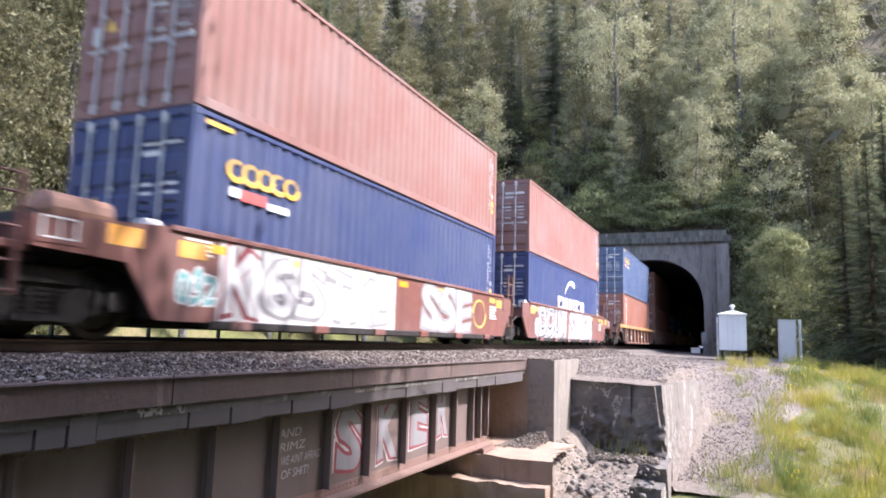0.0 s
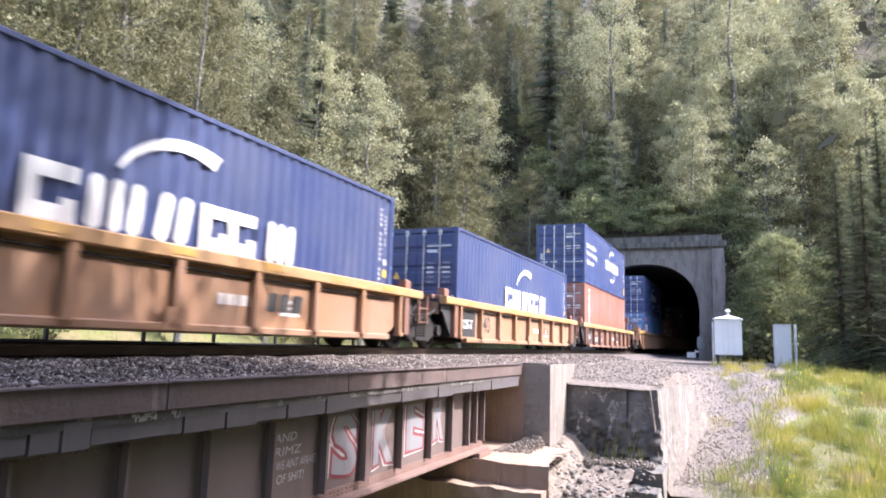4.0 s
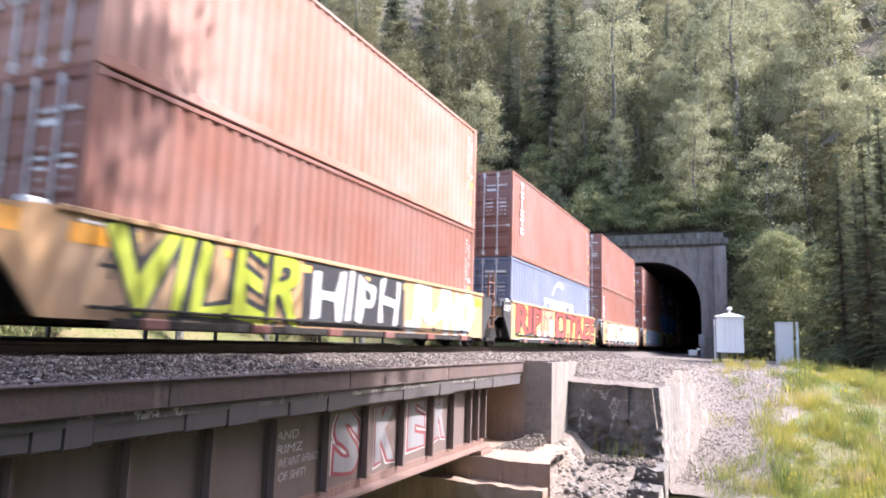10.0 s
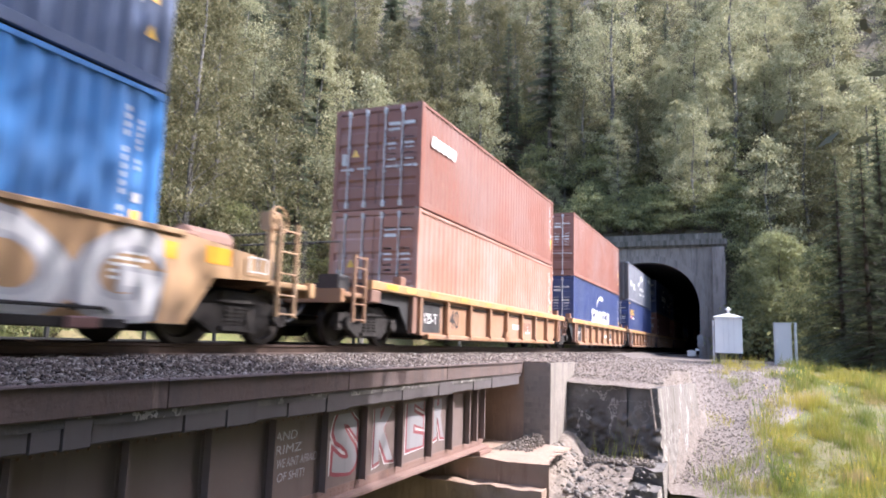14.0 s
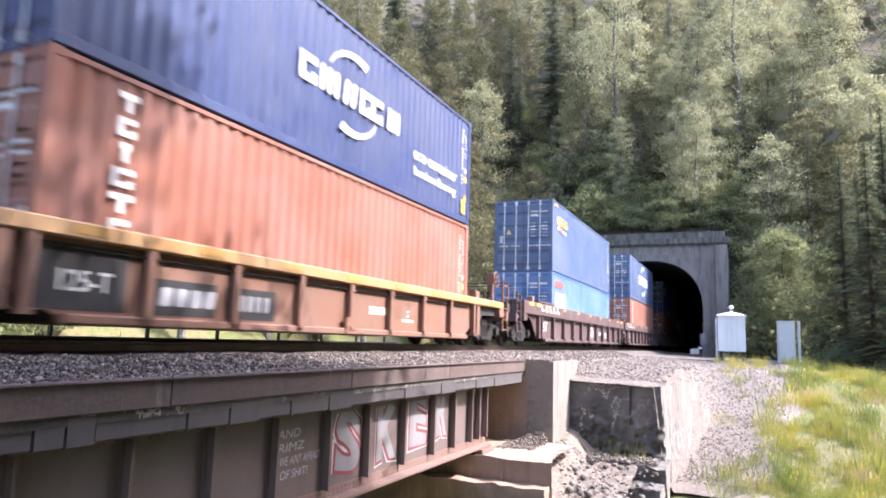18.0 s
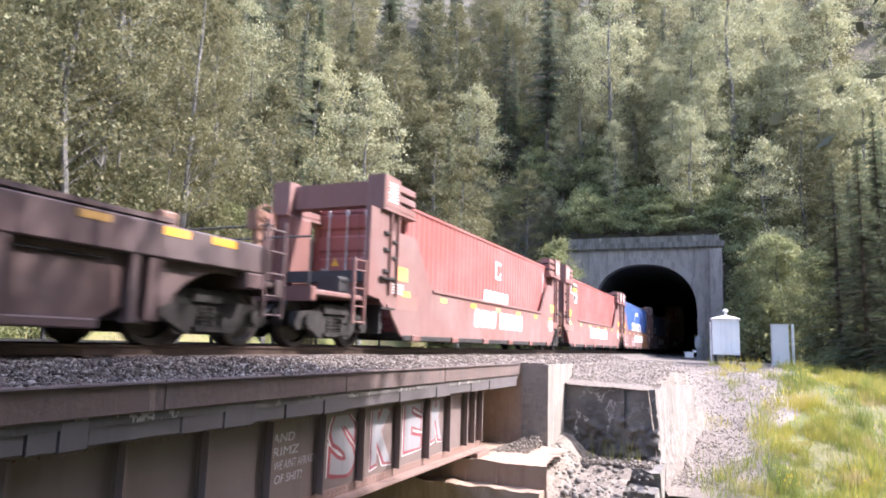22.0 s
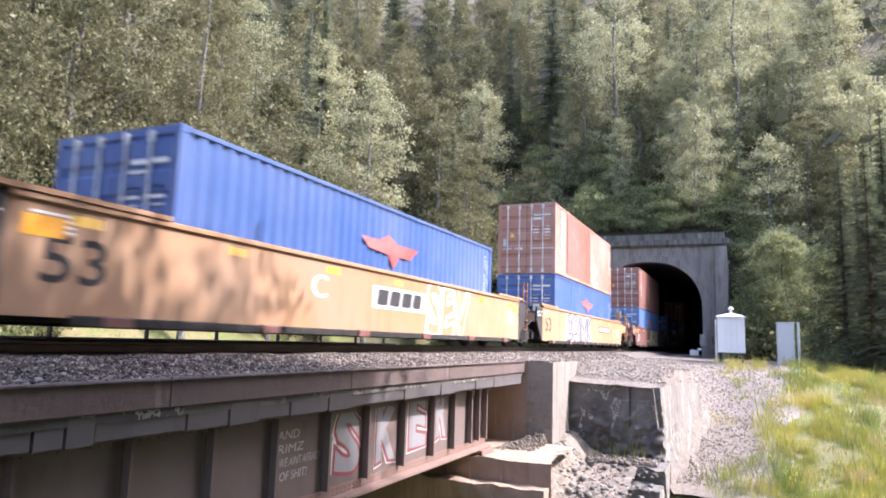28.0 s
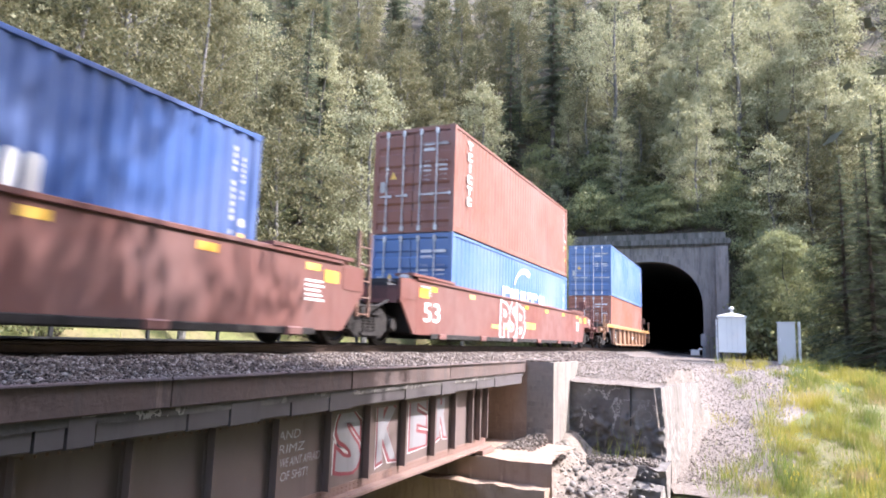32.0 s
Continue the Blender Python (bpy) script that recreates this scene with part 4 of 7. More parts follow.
KINDS = {
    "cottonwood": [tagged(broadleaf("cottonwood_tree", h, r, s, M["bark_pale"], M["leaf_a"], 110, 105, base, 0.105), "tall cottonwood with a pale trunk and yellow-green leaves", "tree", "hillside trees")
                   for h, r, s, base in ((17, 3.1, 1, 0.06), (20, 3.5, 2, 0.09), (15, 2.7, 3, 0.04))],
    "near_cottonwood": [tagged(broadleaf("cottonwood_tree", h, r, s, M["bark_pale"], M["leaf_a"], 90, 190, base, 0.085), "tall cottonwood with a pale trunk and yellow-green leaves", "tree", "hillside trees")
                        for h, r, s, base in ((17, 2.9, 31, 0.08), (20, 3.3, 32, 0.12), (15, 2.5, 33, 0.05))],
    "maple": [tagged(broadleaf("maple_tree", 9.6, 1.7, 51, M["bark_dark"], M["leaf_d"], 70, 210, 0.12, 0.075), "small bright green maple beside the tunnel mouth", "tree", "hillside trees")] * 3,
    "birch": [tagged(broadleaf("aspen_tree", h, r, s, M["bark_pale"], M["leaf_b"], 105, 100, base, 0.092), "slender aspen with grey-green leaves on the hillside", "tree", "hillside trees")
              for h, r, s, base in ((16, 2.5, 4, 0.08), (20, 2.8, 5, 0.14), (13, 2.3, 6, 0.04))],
    "conifer": [tagged(conifer("fir_tree", h, r, s, M["leaf_c"], bare), "dark green fir on the wooded hillside", "tree", "hillside trees")
                for h, r, s, bare in ((19, 2.7, 7, 0.10), (23, 3.0, 8, 0.2), (14, 2.3, 9, 0.04))],
    "near_conifer": [tagged(conifer("fir_tree", h, r, s, M["leaf_e"], bare, 0.19, 1.35), "dark green fir with drooping boughs at the wood's edge", "tree", "hillside trees")
                     for h, r, s, bare in ((19, 3.3, 41, 0.05), (23, 3.6, 42, 0.08), (14, 3.2, 43, 0.01))],
    "shrub": [tagged(shrub("shrub", h, r, s, M["leaf_d"]), "leafy green shrub in the undergrowth", "shrub", "undergrowth") for h, r, s in ((2.6, 1.6, 10), (3.6, 1.9, 11), (1.7, 1.4, 12))],
}
first = set()


def plant(kind, i, x, y, scale, turn):
    src = KINDS[kind][i % 3]
    m = pose(x, y, land(x, y) - 0.1, 0, 0, turn) @ Matrix.Scale(scale, 4)
    if src.name in first:
        kept = src.scale.copy()
        src.scale = (scale,) * 3
        ob = copy_thing(src, pose(x, y, land(x, y) - 0.1, 0, 0, turn))
        src.scale = kept
        return ob
    first.add(src.name)
    src.matrix_basis = m
    return src


rnd = random.Random(21)
spots = []


def free(x, y, gap):
    if any((x - a) ** 2 + (y - c) ** 2 < gap * gap for a, c in spots):
        return False
    spots.append((x, y))
    return True


def in_wedge(x, y, lo=-62, hi=15):
    return lo < math.degrees(math.atan2(x, y)) < hi


# named places: trees that stand out along the edge of the wood
for kind, i, x, y, s, a in (("near_cottonwood", 1, -24.5, 24.0, 1.0, 10), ("near_cottonwood", 0, -26.0, 18.5, 1.1, 80), ("near_cottonwood", 2, -25.0, 31.0, 1.1, 200), ("birch", 1, -22.5, 37.5, 1.0, 40),
                            ("near_cottonwood", 0, -19.5, 47.0, 1.0, 130), ("near_conifer", 0, -22.0, 50.0, 1.0, 0), ("maple", 0, -13.1, 52.4, 1.0, 30), ("shrub", 0, -14.8, 53.5, 1.5, 90),
                            ("near_conifer", 2, 5.7, 38.2, 0.85, 20), ("near_conifer", 2, 7.0, 41.5, 0.9, 75), ("near_conifer", 2, 6.4, 36.0, 0.6, 40), ("near_conifer", 0, 7.6, 43.0, 0.75, 120), ("near_conifer", 2, 8.8, 40.0, 1.0, 200), ("near_conifer", 2, 6.5, 47.0, 0.9, 15), ("maple", 0, 4.2, 46.5, 0.8, 120), ("maple", 0, 2.6, 50.5, 0.95, 200),
                            ("birch", 0, 2.2, 58.0, 1.0, 60), ("shrub", 1, 1.4, 53.6, 1.5, 0), ("shrub", 0, 2.6, 52.0, 1.9, 70), ("shrub", 2, 0.3, 54.4, 1.0, 0), ("maple", 0, 0.9, 54.4, 0.8, 40), ("near_cottonwood", 2, 3.4, 52.5, 0.6, 80), ("shrub", 2, 4.2, 49.5, 1.6, 140), ("shrub", 1, 1.2, 55.5, 1.7, 10),
                            ("shrub", 1, 5.6, 46.5, 1.2, 250), ("maple", 0, 0.6, 57.5, 1.1, 300), ("near_conifer", 2, 3.6, 55.0, 0.7, 77), ("maple", 0, 0.25, 53.9, 0.62, 210), ("maple", 0, 1.9, 53.2, 1.0, 95), ("shrub", 0, 4.9, 41.5, 0.7, 33), ("near_conifer", 0, 6.7, 39.6, 0.75, 164), ("near_conifer", 2, 5.2, 43.5, 0.9, 264)):
    spots.append((x, y))
    plant(kind, i, x, y, s, a)
count = 0
for attempt in range(16000):
    x, y = rnd.uniform(-78, 24), rnd.uniform(4, 118)
    z = land(x, y)
    d = math.hypot(x, y)
    if not in_wedge(x, y) or z < 0.6 or (x > -21 and y < 57.5 and x < 0) or (x > 0 and y < 52) or (y < 60 and -15 < x < 1):
        continue
    if not free(x, y, 2.7 + 0.02 * d):
        continue
    w = noise.noise((x * 0.05, y * 0.05, 2.0)) + rnd.uniform(-0.45, 0.45) + 0.006 * (z - 20)
    # more of the dimmed cottonwood on the left, more haze-paled aspen elsewhere
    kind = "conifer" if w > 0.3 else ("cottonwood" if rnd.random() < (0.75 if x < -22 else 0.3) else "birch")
    if kind == "conifer" and d < 42:
        kind = "near_conifer"
    if kind == "cottonwood" and d < 48:
        kind = "near_cottonwood"
    plant(kind, rnd.randrange(3), x, y, rnd.choice((0.5, 0.68, 0.85, 1.0, 1.1, 1.2)) * rnd.uniform(0.9, 1.1), rnd.uniform(0, 360))
    count += 1
    if count >= 520:
        break
# young broadleaf growth above the tunnel mouth, mostly the haze-paled aspen
young = 0
for attempt in range(3000):
    x, y = rnd.uniform(-17, 9), rnd.uniform(58.5, 78)
    if free(x, y, 2.1):
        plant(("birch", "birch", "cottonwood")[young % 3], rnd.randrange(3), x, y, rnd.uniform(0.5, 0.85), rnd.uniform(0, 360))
        young += 1
        if young >= 34:
            break
bushes = 0
for attempt in range(7000):
    x, y = rnd.uniform(-38, 14), rnd.uniform(10, 84)
    z = land(x, y)
    if not in_wedge(x, y) or z < -0.4 or (x > -22.5 and y < 57 and x < -0.5) or (x > -0.5 and y < 51) or (y < 57.2 and -14 < x < 0):
        continue
    if free(x, y, 1.15):
        plant("shrub", rnd.randrange(3), x, y, rnd.uniform(0.8, 1.4), rnd.uniform(0, 360))
        bushes += 1
        if bushes >= 190:
            break
# trees beside and behind the camera, whose shade lies on the bridge and the train
for k, (x, y, top) in enumerate(((5.9, 6.8, 14.4), (5.6, 4.9, 14.8), (5.9, 3.0, 15.0), (5.5, 0.9, 15.0), (6.0, -1.2, 15.2), (5.6, -3.7, 15.2), (5.9, -6.0, 15.4), (5.5, -8.9, 15.4), (7.9, 10.3, 15.6), (8.2, 8.2, 16.8), (8.1, 6.0, 17.2), (8.5, 3.9, 17.2), (8.0, 1.1, 17.4), (8.3, -1.4, 17.4), (8.1, -4.6, 17.6), (10.1, 8.9, 18.4), (10.3, 5.4, 19.0), (10.1, 1.3, 19.0), (10.3, -2.6, 19.0))):
    y, top = y + 0.31 * (x + 6.7) - 1.6, top + 0.105 * (x + 6.7)
    plant("near_cottonwood", (0, 2)[k % 2], x, y, (top - land(x, y)) / (17, 15)[k % 2], 57 * k)
for k in range(0, 11, 2):
    x, y, top = 6.3, 8.2 - 1.9 * k, 22.4
    plant("near_cottonwood", 1, x, y, (top - land(x, y)) / 20, 31 * k + 10 * x)
for kind, i, x, y, s, a in (("conifer", 1, 14.5, 5.5, 0.7, 30), ("cottonwood", 0, 11, -6, 0.8, 10), ("conifer", 1, 3, -16, 1.0, 0), ("cottonwood", 1, -4, -20, 0.7, 0), ("conifer", 0, 15, -2, 0.8, 0)):
    plant(kind, i, x, y, s, a)
for x in range(-15, 2):
    plant("shrub", x % 3, x + 0.4, 58.1 + 0.3 * (x % 3), 0.62 + 0.12 * (x % 4), x * 40)
    plant("shrub", (x + 1) % 3, x + 0.1, 59.6 + 0.4 * (x % 3), 1.0, x * 70)
for kind in KINDS:
    for i, src in enumerate(KINDS[kind]):
        if src.name not in first:
            plant(kind, i, -30.0 - 3.1 * i, 44.0 + 2.3 * i, 1.0, 70 * i)

# ---- train: paints ----
P = {
    "brown": paint("brown_red_container_paint", (0.24, 0.097, 0.066), 0.35, 0.5, 0, (0.13, 0.05, 0.035), 0.10),
    "maroon": paint("maroon_container_paint", (0.15, 0.06, 0.058), 0.35, 0.5, 0, (0.10, 0.04, 0.03), 0.08),
    "salmon": paint("faded_salmon_container_paint", (0.36, 0.17, 0.115), 0.35, 0.6, 0, (0.24, 0.08, 0.045), 0.18),
    "orange": paint("orange_brown_container_paint", (0.29, 0.11, 0.068), 0.25, 0.5, 0, (0.2, 0.07, 0.04), 0.12),
    "red": paint("red_container_paint", (0.30, 0.082, 0.068), 0.25, 0.5, 0, (0.22, 0.07, 0.05), 0.09),
    "navy": paint("navy_container_paint", (0.036, 0.055, 0.15), 0.42, 0.42, 0, (0.13, 0.06, 0.04), 0.06),
    "blue": paint("royal_blue_container_paint", (0.05, 0.105, 0.29), 0.42, 0.42, 0, (0.12, 0.08, 0.06), 0.10),
    "slate": paint("slate_blue_container_paint", (0.065, 0.10, 0.19), 0.42, 0.45, 0, (0.13, 0.09, 0.07), 0.10),
    "steel": paint("grey_blue_container_paint", (0.125, 0.145, 0.21), 0.42, 0.5, 0, (0.14, 0.09, 0.07), 0.11),
    "light": paint("light_blue_container_paint", (0.085, 0.165, 0.345), 0.42, 0.45, 0, (0.16, 0.11, 0.09), 0.16),
    "sky": paint("bright_blue_container_paint", (0.03, 0.19, 0.5), 0.12, 0.42, 0, (0.05, 0.1, 0.2), 0.08),
    "grey": paint("dark_grey_container_paint", (0.17, 0.175, 0.20), 0.35, 0.5, 0, (0.12, 0.09, 0.075), 0.10),
    "w_orange": paint("rusty_orange_car_paint", (0.31, 0.165, 0.085), 0.75, 0.6, 0, (0.20, 0.085, 0.045), 0.10),
    "w_yellow": paint("yellow_orange_car_paint", (0.43, 0.26, 0.125), 0.4, 0.6, 0, (0.25, 0.12, 0.06), 0.12),
    "w_tan": paint("tan_car_paint", (0.38, 0.205, 0.1), 0.45, 0.6, 0, (0.24, 0.11, 0.06), 0.10),
    "w_brown": paint("boxcar_brown_car_paint", (0.17, 0.065, 0.050), 0.4, 0.6, 0, (0.09, 0.045, 0.035), 0.07),
    "w_dark": paint("dark_brown_car_paint", (0.095, 0.055, 0.050), 0.4, 0.6, 0, (0.07, 0.04, 0.03), 0.05),
    "w_twin": paint("faded_brown_car_paint", (0.185, 0.085, 0.070), 0.45, 0.65, 0, (0.10, 0.05, 0.04), 0.09),
    "w_rust": paint("rust_brown_car_paint", (0.22, 0.11, 0.07), 0.7, 0.7, 0, (0.13, 0.06, 0.04), 0.06),
    "rust_end": paint("rust_brown_end_paint", (0.085, 0.072, 0.07), 0.85, 0.65, 0, (0.13, 0.07, 0.05), 0.04),
    "plate": paint("black_panel_paint", (0.03, 0.028, 0.028), 0.3, 0.8, 0, (0.12, 0.07, 0.05), 0.03),
    "grime": M["truck"],
    "lime": paint("yellow_green_spray_paint", (0.46, 0.52, 0.03), 0.0, 0.5, 0, (0.4, 0.4, 0.1), 0.05),
    "pale_blue": paint("pale_blue_spray_paint", (0.36, 0.55, 0.62), 0.0, 0.5, 0, (0.3, 0.4, 0.5), 0.1),
    "deep_blue": paint("blue_spray_paint", (0.05, 0.17, 0.50), 0.0, 0.5, 0, (0.1, 0.2, 0.4), 0.05),
    "spray_white": paint("white_spray_paint", (0.60, 0.59, 0.58), 0.0, 0.6, 0, (0.55, 0.5, 0.5), 0.05),
    "spray_black": paint("black_spray_paint", (0.03, 0.03, 0.035), 0.0, 0.6, 0, (0.06, 0.05, 0.05), 0.02),
    "spray_red": paint("red_spray_paint", (0.50, 0.055, 0.04), 0.0, 0.5, 0, (0.4, 0.08, 0.05), 0.05),
    "spray_maroon": paint("maroon_spray_paint", (0.25, 0.05, 0.06), 0.0, 0.6, 0, (0.2, 0.05, 0.05), 0.05),
    "spray_purple": paint("purple_spray_paint", (0.22, 0.17, 0.42), 0.0, 0.5, 0, (0.2, 0.15, 0.3), 0.05),
    "spray_green": paint("green_spray_paint", (0.10, 0.36, 0.10), 0.0, 0.5, 0, (0.2, 0.3, 0.1), 0.08),
    "spray_yellow": paint("yellow_spray_paint", (0.66, 0.48, 0.10), 0.0, 0.5, 0, (0.5, 0.4, 0.1), 0.08),
    "spray_teal": paint("teal_spray_paint", (0.16, 0.36, 0.36), 0.0, 0.5, 0, (0.2, 0.3, 0.3), 0.05),
    "spray_grey": paint("silver_spray_paint", (0.45, 0.44, 0.46), 0.0, 0.45, 0.2, (0.35, 0.33, 0.33), 0.05),
}
P["w_chord"] = paint("worn_yellow_orange_chord_paint", (0.43, 0.24, 0.095), 0.7, 0.6, 0, (0.25, 0.12, 0.05), 0.10)
P["patch"] = paint("pale_blue_touch_up_paint", (0.13, 0.20, 0.33), 0.2, 0.5, 0, (0.2, 0.2, 0.25), 0.1)
P["rose"] = paint("dull_rose_brown_container_paint", (0.25, 0.115, 0.092), 0.35, 0.6, 0, (0.18, 0.07, 0.05), 0.12)
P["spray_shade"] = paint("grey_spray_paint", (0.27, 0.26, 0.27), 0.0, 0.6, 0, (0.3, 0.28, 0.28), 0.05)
P["tape"] = paint("worn_yellow_tape", (0.50, 0.28, 0.07), 0.85, 0.5, 0, (0.36, 0.2, 0.09), 0.05)
P.update({k: M[k] for k in ("white", "yellow", "amber", "green", "red_logo", "black")})
L, W = 12.192, 1.219
cache = {}


def shared(key, make, mats=1):
    if key not in cache:
        cache[key] = make().mesh(key[0], [M["white"]] * mats)
    return cache[key]


def corrugated(length, z0, z1, outer, depth, pitch, flip):
    """A folded steel sheet along y; flip turns it for the other side."""
    b = Build()
    n = int(length / pitch)
    ys, xs = [], []
    for i in range(n):
        for u, d in ((0.0, 0), (0.26, 0), (0.5, 1), (0.76, 1)):
            ys.append((i + u) * length / n)
            xs.append(outer - depth * d)
    ys.append(length)
    xs.append(outer)
    for sgn, off in ((1, 0), (-1, 0.006)):
        v = [(x - off, y, z0) for x, y in zip(xs, ys)] + [(x - off, y, z1) for x, y in zip(xs, ys)]
        k = len(xs)
        f = [(i, i + 1, i + 1 + k, i + k) if sgn > 0 else (i + 1, i, i + k, i + 1 + k) for i in range(k - 1)]
        b.add(v, f)
    if flip:
        b.v = [(-x, y, z) for x, y, z in b.v]
        b.f = [tuple(reversed(q)) for q in b.f]
    return b


def end_sheet(z0, z1):
    b = corrugated(2 * W - 0.3, z0, z1, 0.0, 0.045, 0.28, False)
    b.v = [(y - W + 0.15, -x + 0.02, z) for x, y, z in b.v]
    return b


def door_leaf(h, s):
    """A door leaf with pressed ribs; s is -1 or 1."""
    x0, x1 = (0.012, 1.09) if s > 0 else (-1.09, -0.012)
    step = (h - 0.28) / 5
    ring = [(0.09, 0.14), (0.045, 0.14)]
    for i in range(5):
        lo = 0.14 + step * i
        ring += [(0.045, lo + step * 0.22), (0.012, lo + step * 0.34), (0.012, lo + step * 0.90), (0.045, lo + step * 0.99)]
    ring += [(0.045, h - 0.13), (0.09, h - 0.13)]
    return Build().prism_x(ring[::-1], x0, x1)


def lock_bar(h):
    b = Build().tube([(0, -0.012, 0.06), (0, -0.012, h - 0.05)], 0.022, 6)
    for z in (0.12, h - 0.14):
        b.box(-0.045, -0.03, z - 0.07, 0.045, 0.03, z + 0.07)
    for z in (h * 0.36, h * 0.62):
        b.box(-0.04, -0.02, z - 0.025, 0.04, 0.03, z + 0.025)
    return b


def slab(y0, z0, y1, z1, x, t=0.004):
    return Build().box(x, y0, z0, x + t, y1, z1)


def mark(parent, name, y0, z0, y1, z1, m, x=W + 0.001):
    return put(name, slab(y0, z0, y1, z1, x), P[m], parent)


def arc_band(parent, yc, zc, r, a0, a1, w, m, x=W + 0.002, name="logo_arc"):
    b = Build()
    n = 10
    ring = []
    for k in range(n + 1):
        a, u = radians(a0 + (a1 - a0) * k / n), k / n
        ring.append((yc + (r + w * u) * math.cos(a) * 1.25, zc + (r + w * u) * math.sin(a)))
    for k in range(n, -1, -1):
        a = radians(a0 + (a1 - a0) * k / n)
        ring.append((yc + (r - w * 0.2) * math.cos(a) * 1.25, zc + (r - w * 0.2) * math.sin(a)))
    if a1 < a0:
        ring.reverse()
    return put(name, b.prism_x(ring, x, x + 0.003), P[m], parent)


def blocks(parent, y, z, h, widths, m, gap=0.12, x=W + 0.001, slant=0.0, name="logo_block"):
    """A row of plain slanted slabs; a width below zero leaves a gap."""
    for k, w in enumerate(widths):
        if w > 0:
            s, c = slant + 0.12 * w, min(0.3 * w, 0.12 * h)
            ring = [(y + c, z), (y + w - c, z), (y + w, z + c), (y + w + s, z + h - c), (y + w + s - c, z + h), (y + s + c, z + h), (y + s, z + h - c), (y, z + c)]
            put(name, Build().prism_x(ring, x, x + 0.004), P[m], parent)
        y += abs(w) + gap


def glyph_ring(parent, y, z, w, h, t, m, gap_side=0, x=W + 0.001, name="logo_block"):
    """A hollow slab, open on one side."""
    b = Build()
    b.box(x, y, z, x + 0.004, y + t, z + h).box(x, y + t, z, x + 0.004, y + w, z + t).box(x, y + t, z + h - t, x + 0.004, y + w, z + h)
    if gap_side == 0:
        b.box(x, y + w - t, z + t, x + 0.004, y + w, z + h * 0.42)
    return put(name, b, P[m], parent)


def lettering(parent, text, y, z, width, height, m, x, offset=0.0, slant=0.0, depth=0.003, name="lettering", bold=0.0, wild=0.0, span=None):
    """Text stretched to a box on a side that faces +x."""
    cu = bpy.data.curves.new("lettering", "FONT")
    cu.body, cu.size, cu.offset, cu.extrude = text, 1.0, offset + bold, 0.0
    cu.resolution_u = 4
    tmp = bpy.data.objects.new("lettering", cu)
    src = bpy.data.meshes.new_from_object(tmp)
    bpy.data.objects.remove(tmp)
    co = np.empty(len(src.vertices) * 3)
    src.vertices.foreach_get("co", co)
    co = co.reshape(-1, 3)
    lo, hi = co.min(0) + offset, co.max(0) - offset
    u, w = (co[:, 0] - lo[0]) / (hi[0] - lo[0]), (co[:, 1] - lo[1]) / (hi[1] - lo[1])
    if wild:
        k = len(text)
        w = w * (1 + 0.10 * wild * np.sin(u * k * 2.9 + k)) + 0.05 * wild * np.sin(u * k * 4.7)
        u = u + 0.018 * wild * np.sin(w * 5 + u * 11)
    out = np.stack([np.full(len(co), x), y + u * width + slant * w * height, z + w * height], 1)
    if span:
        out[:, 2] = np.clip(out[:, 2], *span)
    me = bpy.data.meshes.new(name)
    me.from_pydata(out.tolist(), [], [tuple(p.vertices) for p in src.polygons])
    me.materials.append(P[m])
    bpy.data.meshes.remove(src)
    ob = new(name, me)
    ob.parent = parent
    return ob


def graffiti(car, text, y, z, width, height, fill, edge, x, slant=0.05, glow=None):
    """Spray-painted letters: a fat outline, and the fill on top of it."""
    keep = dict(slant=slant, wild=1.0, span=(0.22, 1.455))
    if glow:
        lettering(car, text, y, z, width, height, glow, x + 0.002, 0.13, name="graffiti_glow", **keep)
    lettering(car, text, y, z, width, height, edge, x + 0.004, 0.075, name="graffiti_outline", **keep)
    lettering(car, text, y, z, width, height, fill, x + 0.007, 0.02, name="graffiti_fill", **keep)


def blob(car, y, z, w, h, m, x, seed=0, name="graffiti_patch"):
    """A spray-painted patch with a lumpy outline."""
    ring = []
    for k in range(28):
        a = 2 * math.pi * k / 28
        c, s = math.cos(a), math.sin(a)
        r = 1 / max(abs(c) ** 4 + abs(s) ** 4, 1e-6) ** 0.25 * (0.92 + 0.16 * noise.noise((c * 2.3 + seed, s * 2.3, seed * 1.7)))
        ring.append((y + w / 2 * (1 + c * r), z + h / 2 * (1 + s * r)))
    put(name, Build().prism_x(ring, x, x + 0.002), P[m], car)


# ---- containers ----
def logo_double_word(c, h, m="white", y=4.0, s=1.25, arcs=2):
    """Six slabs in two groups, with a swoosh above and one below."""
    z = 0.44 * h if arcs > 1 else 0.34 * h
    hh = 0.52 * s
    glyph_ring(c, y, z, 0.52 * s, hh, 0.15 * s, m)
    blocks(c, y + 0.62 * s, z, hh, (0.16 * s, 0.13 * s, 0.16 * s), m, 0.09 * s)
    blocks(c, y + 1.42 * s, z, hh, (0.17 * s, 0.17 * s), m, 0.1 * s, slant=0.05)
    glyph_ring(c, y + 2.05 * s, z, 0.46 * s, hh, 0.15 * s, m)
    glyph_ring(c, y + 2.5 * s, z, 0.48 * s, hh, 0.15 * s, m)
    blocks(c, y + 3.2 * s, z, hh, (0.15 * s, 0.13 * s, 0.15 * s), m, 0.06 * s)
    arc_band(c, y + 1.75 * s, z + 0.25 * s, 0.78 * s, 150, 62, 0.16 * s, m)
    if arcs > 1:
        arc_band(c, y + 1.9 * s, z + 0.30 * s, 0.78 * s, -30, -118, 0.16 * s, m)


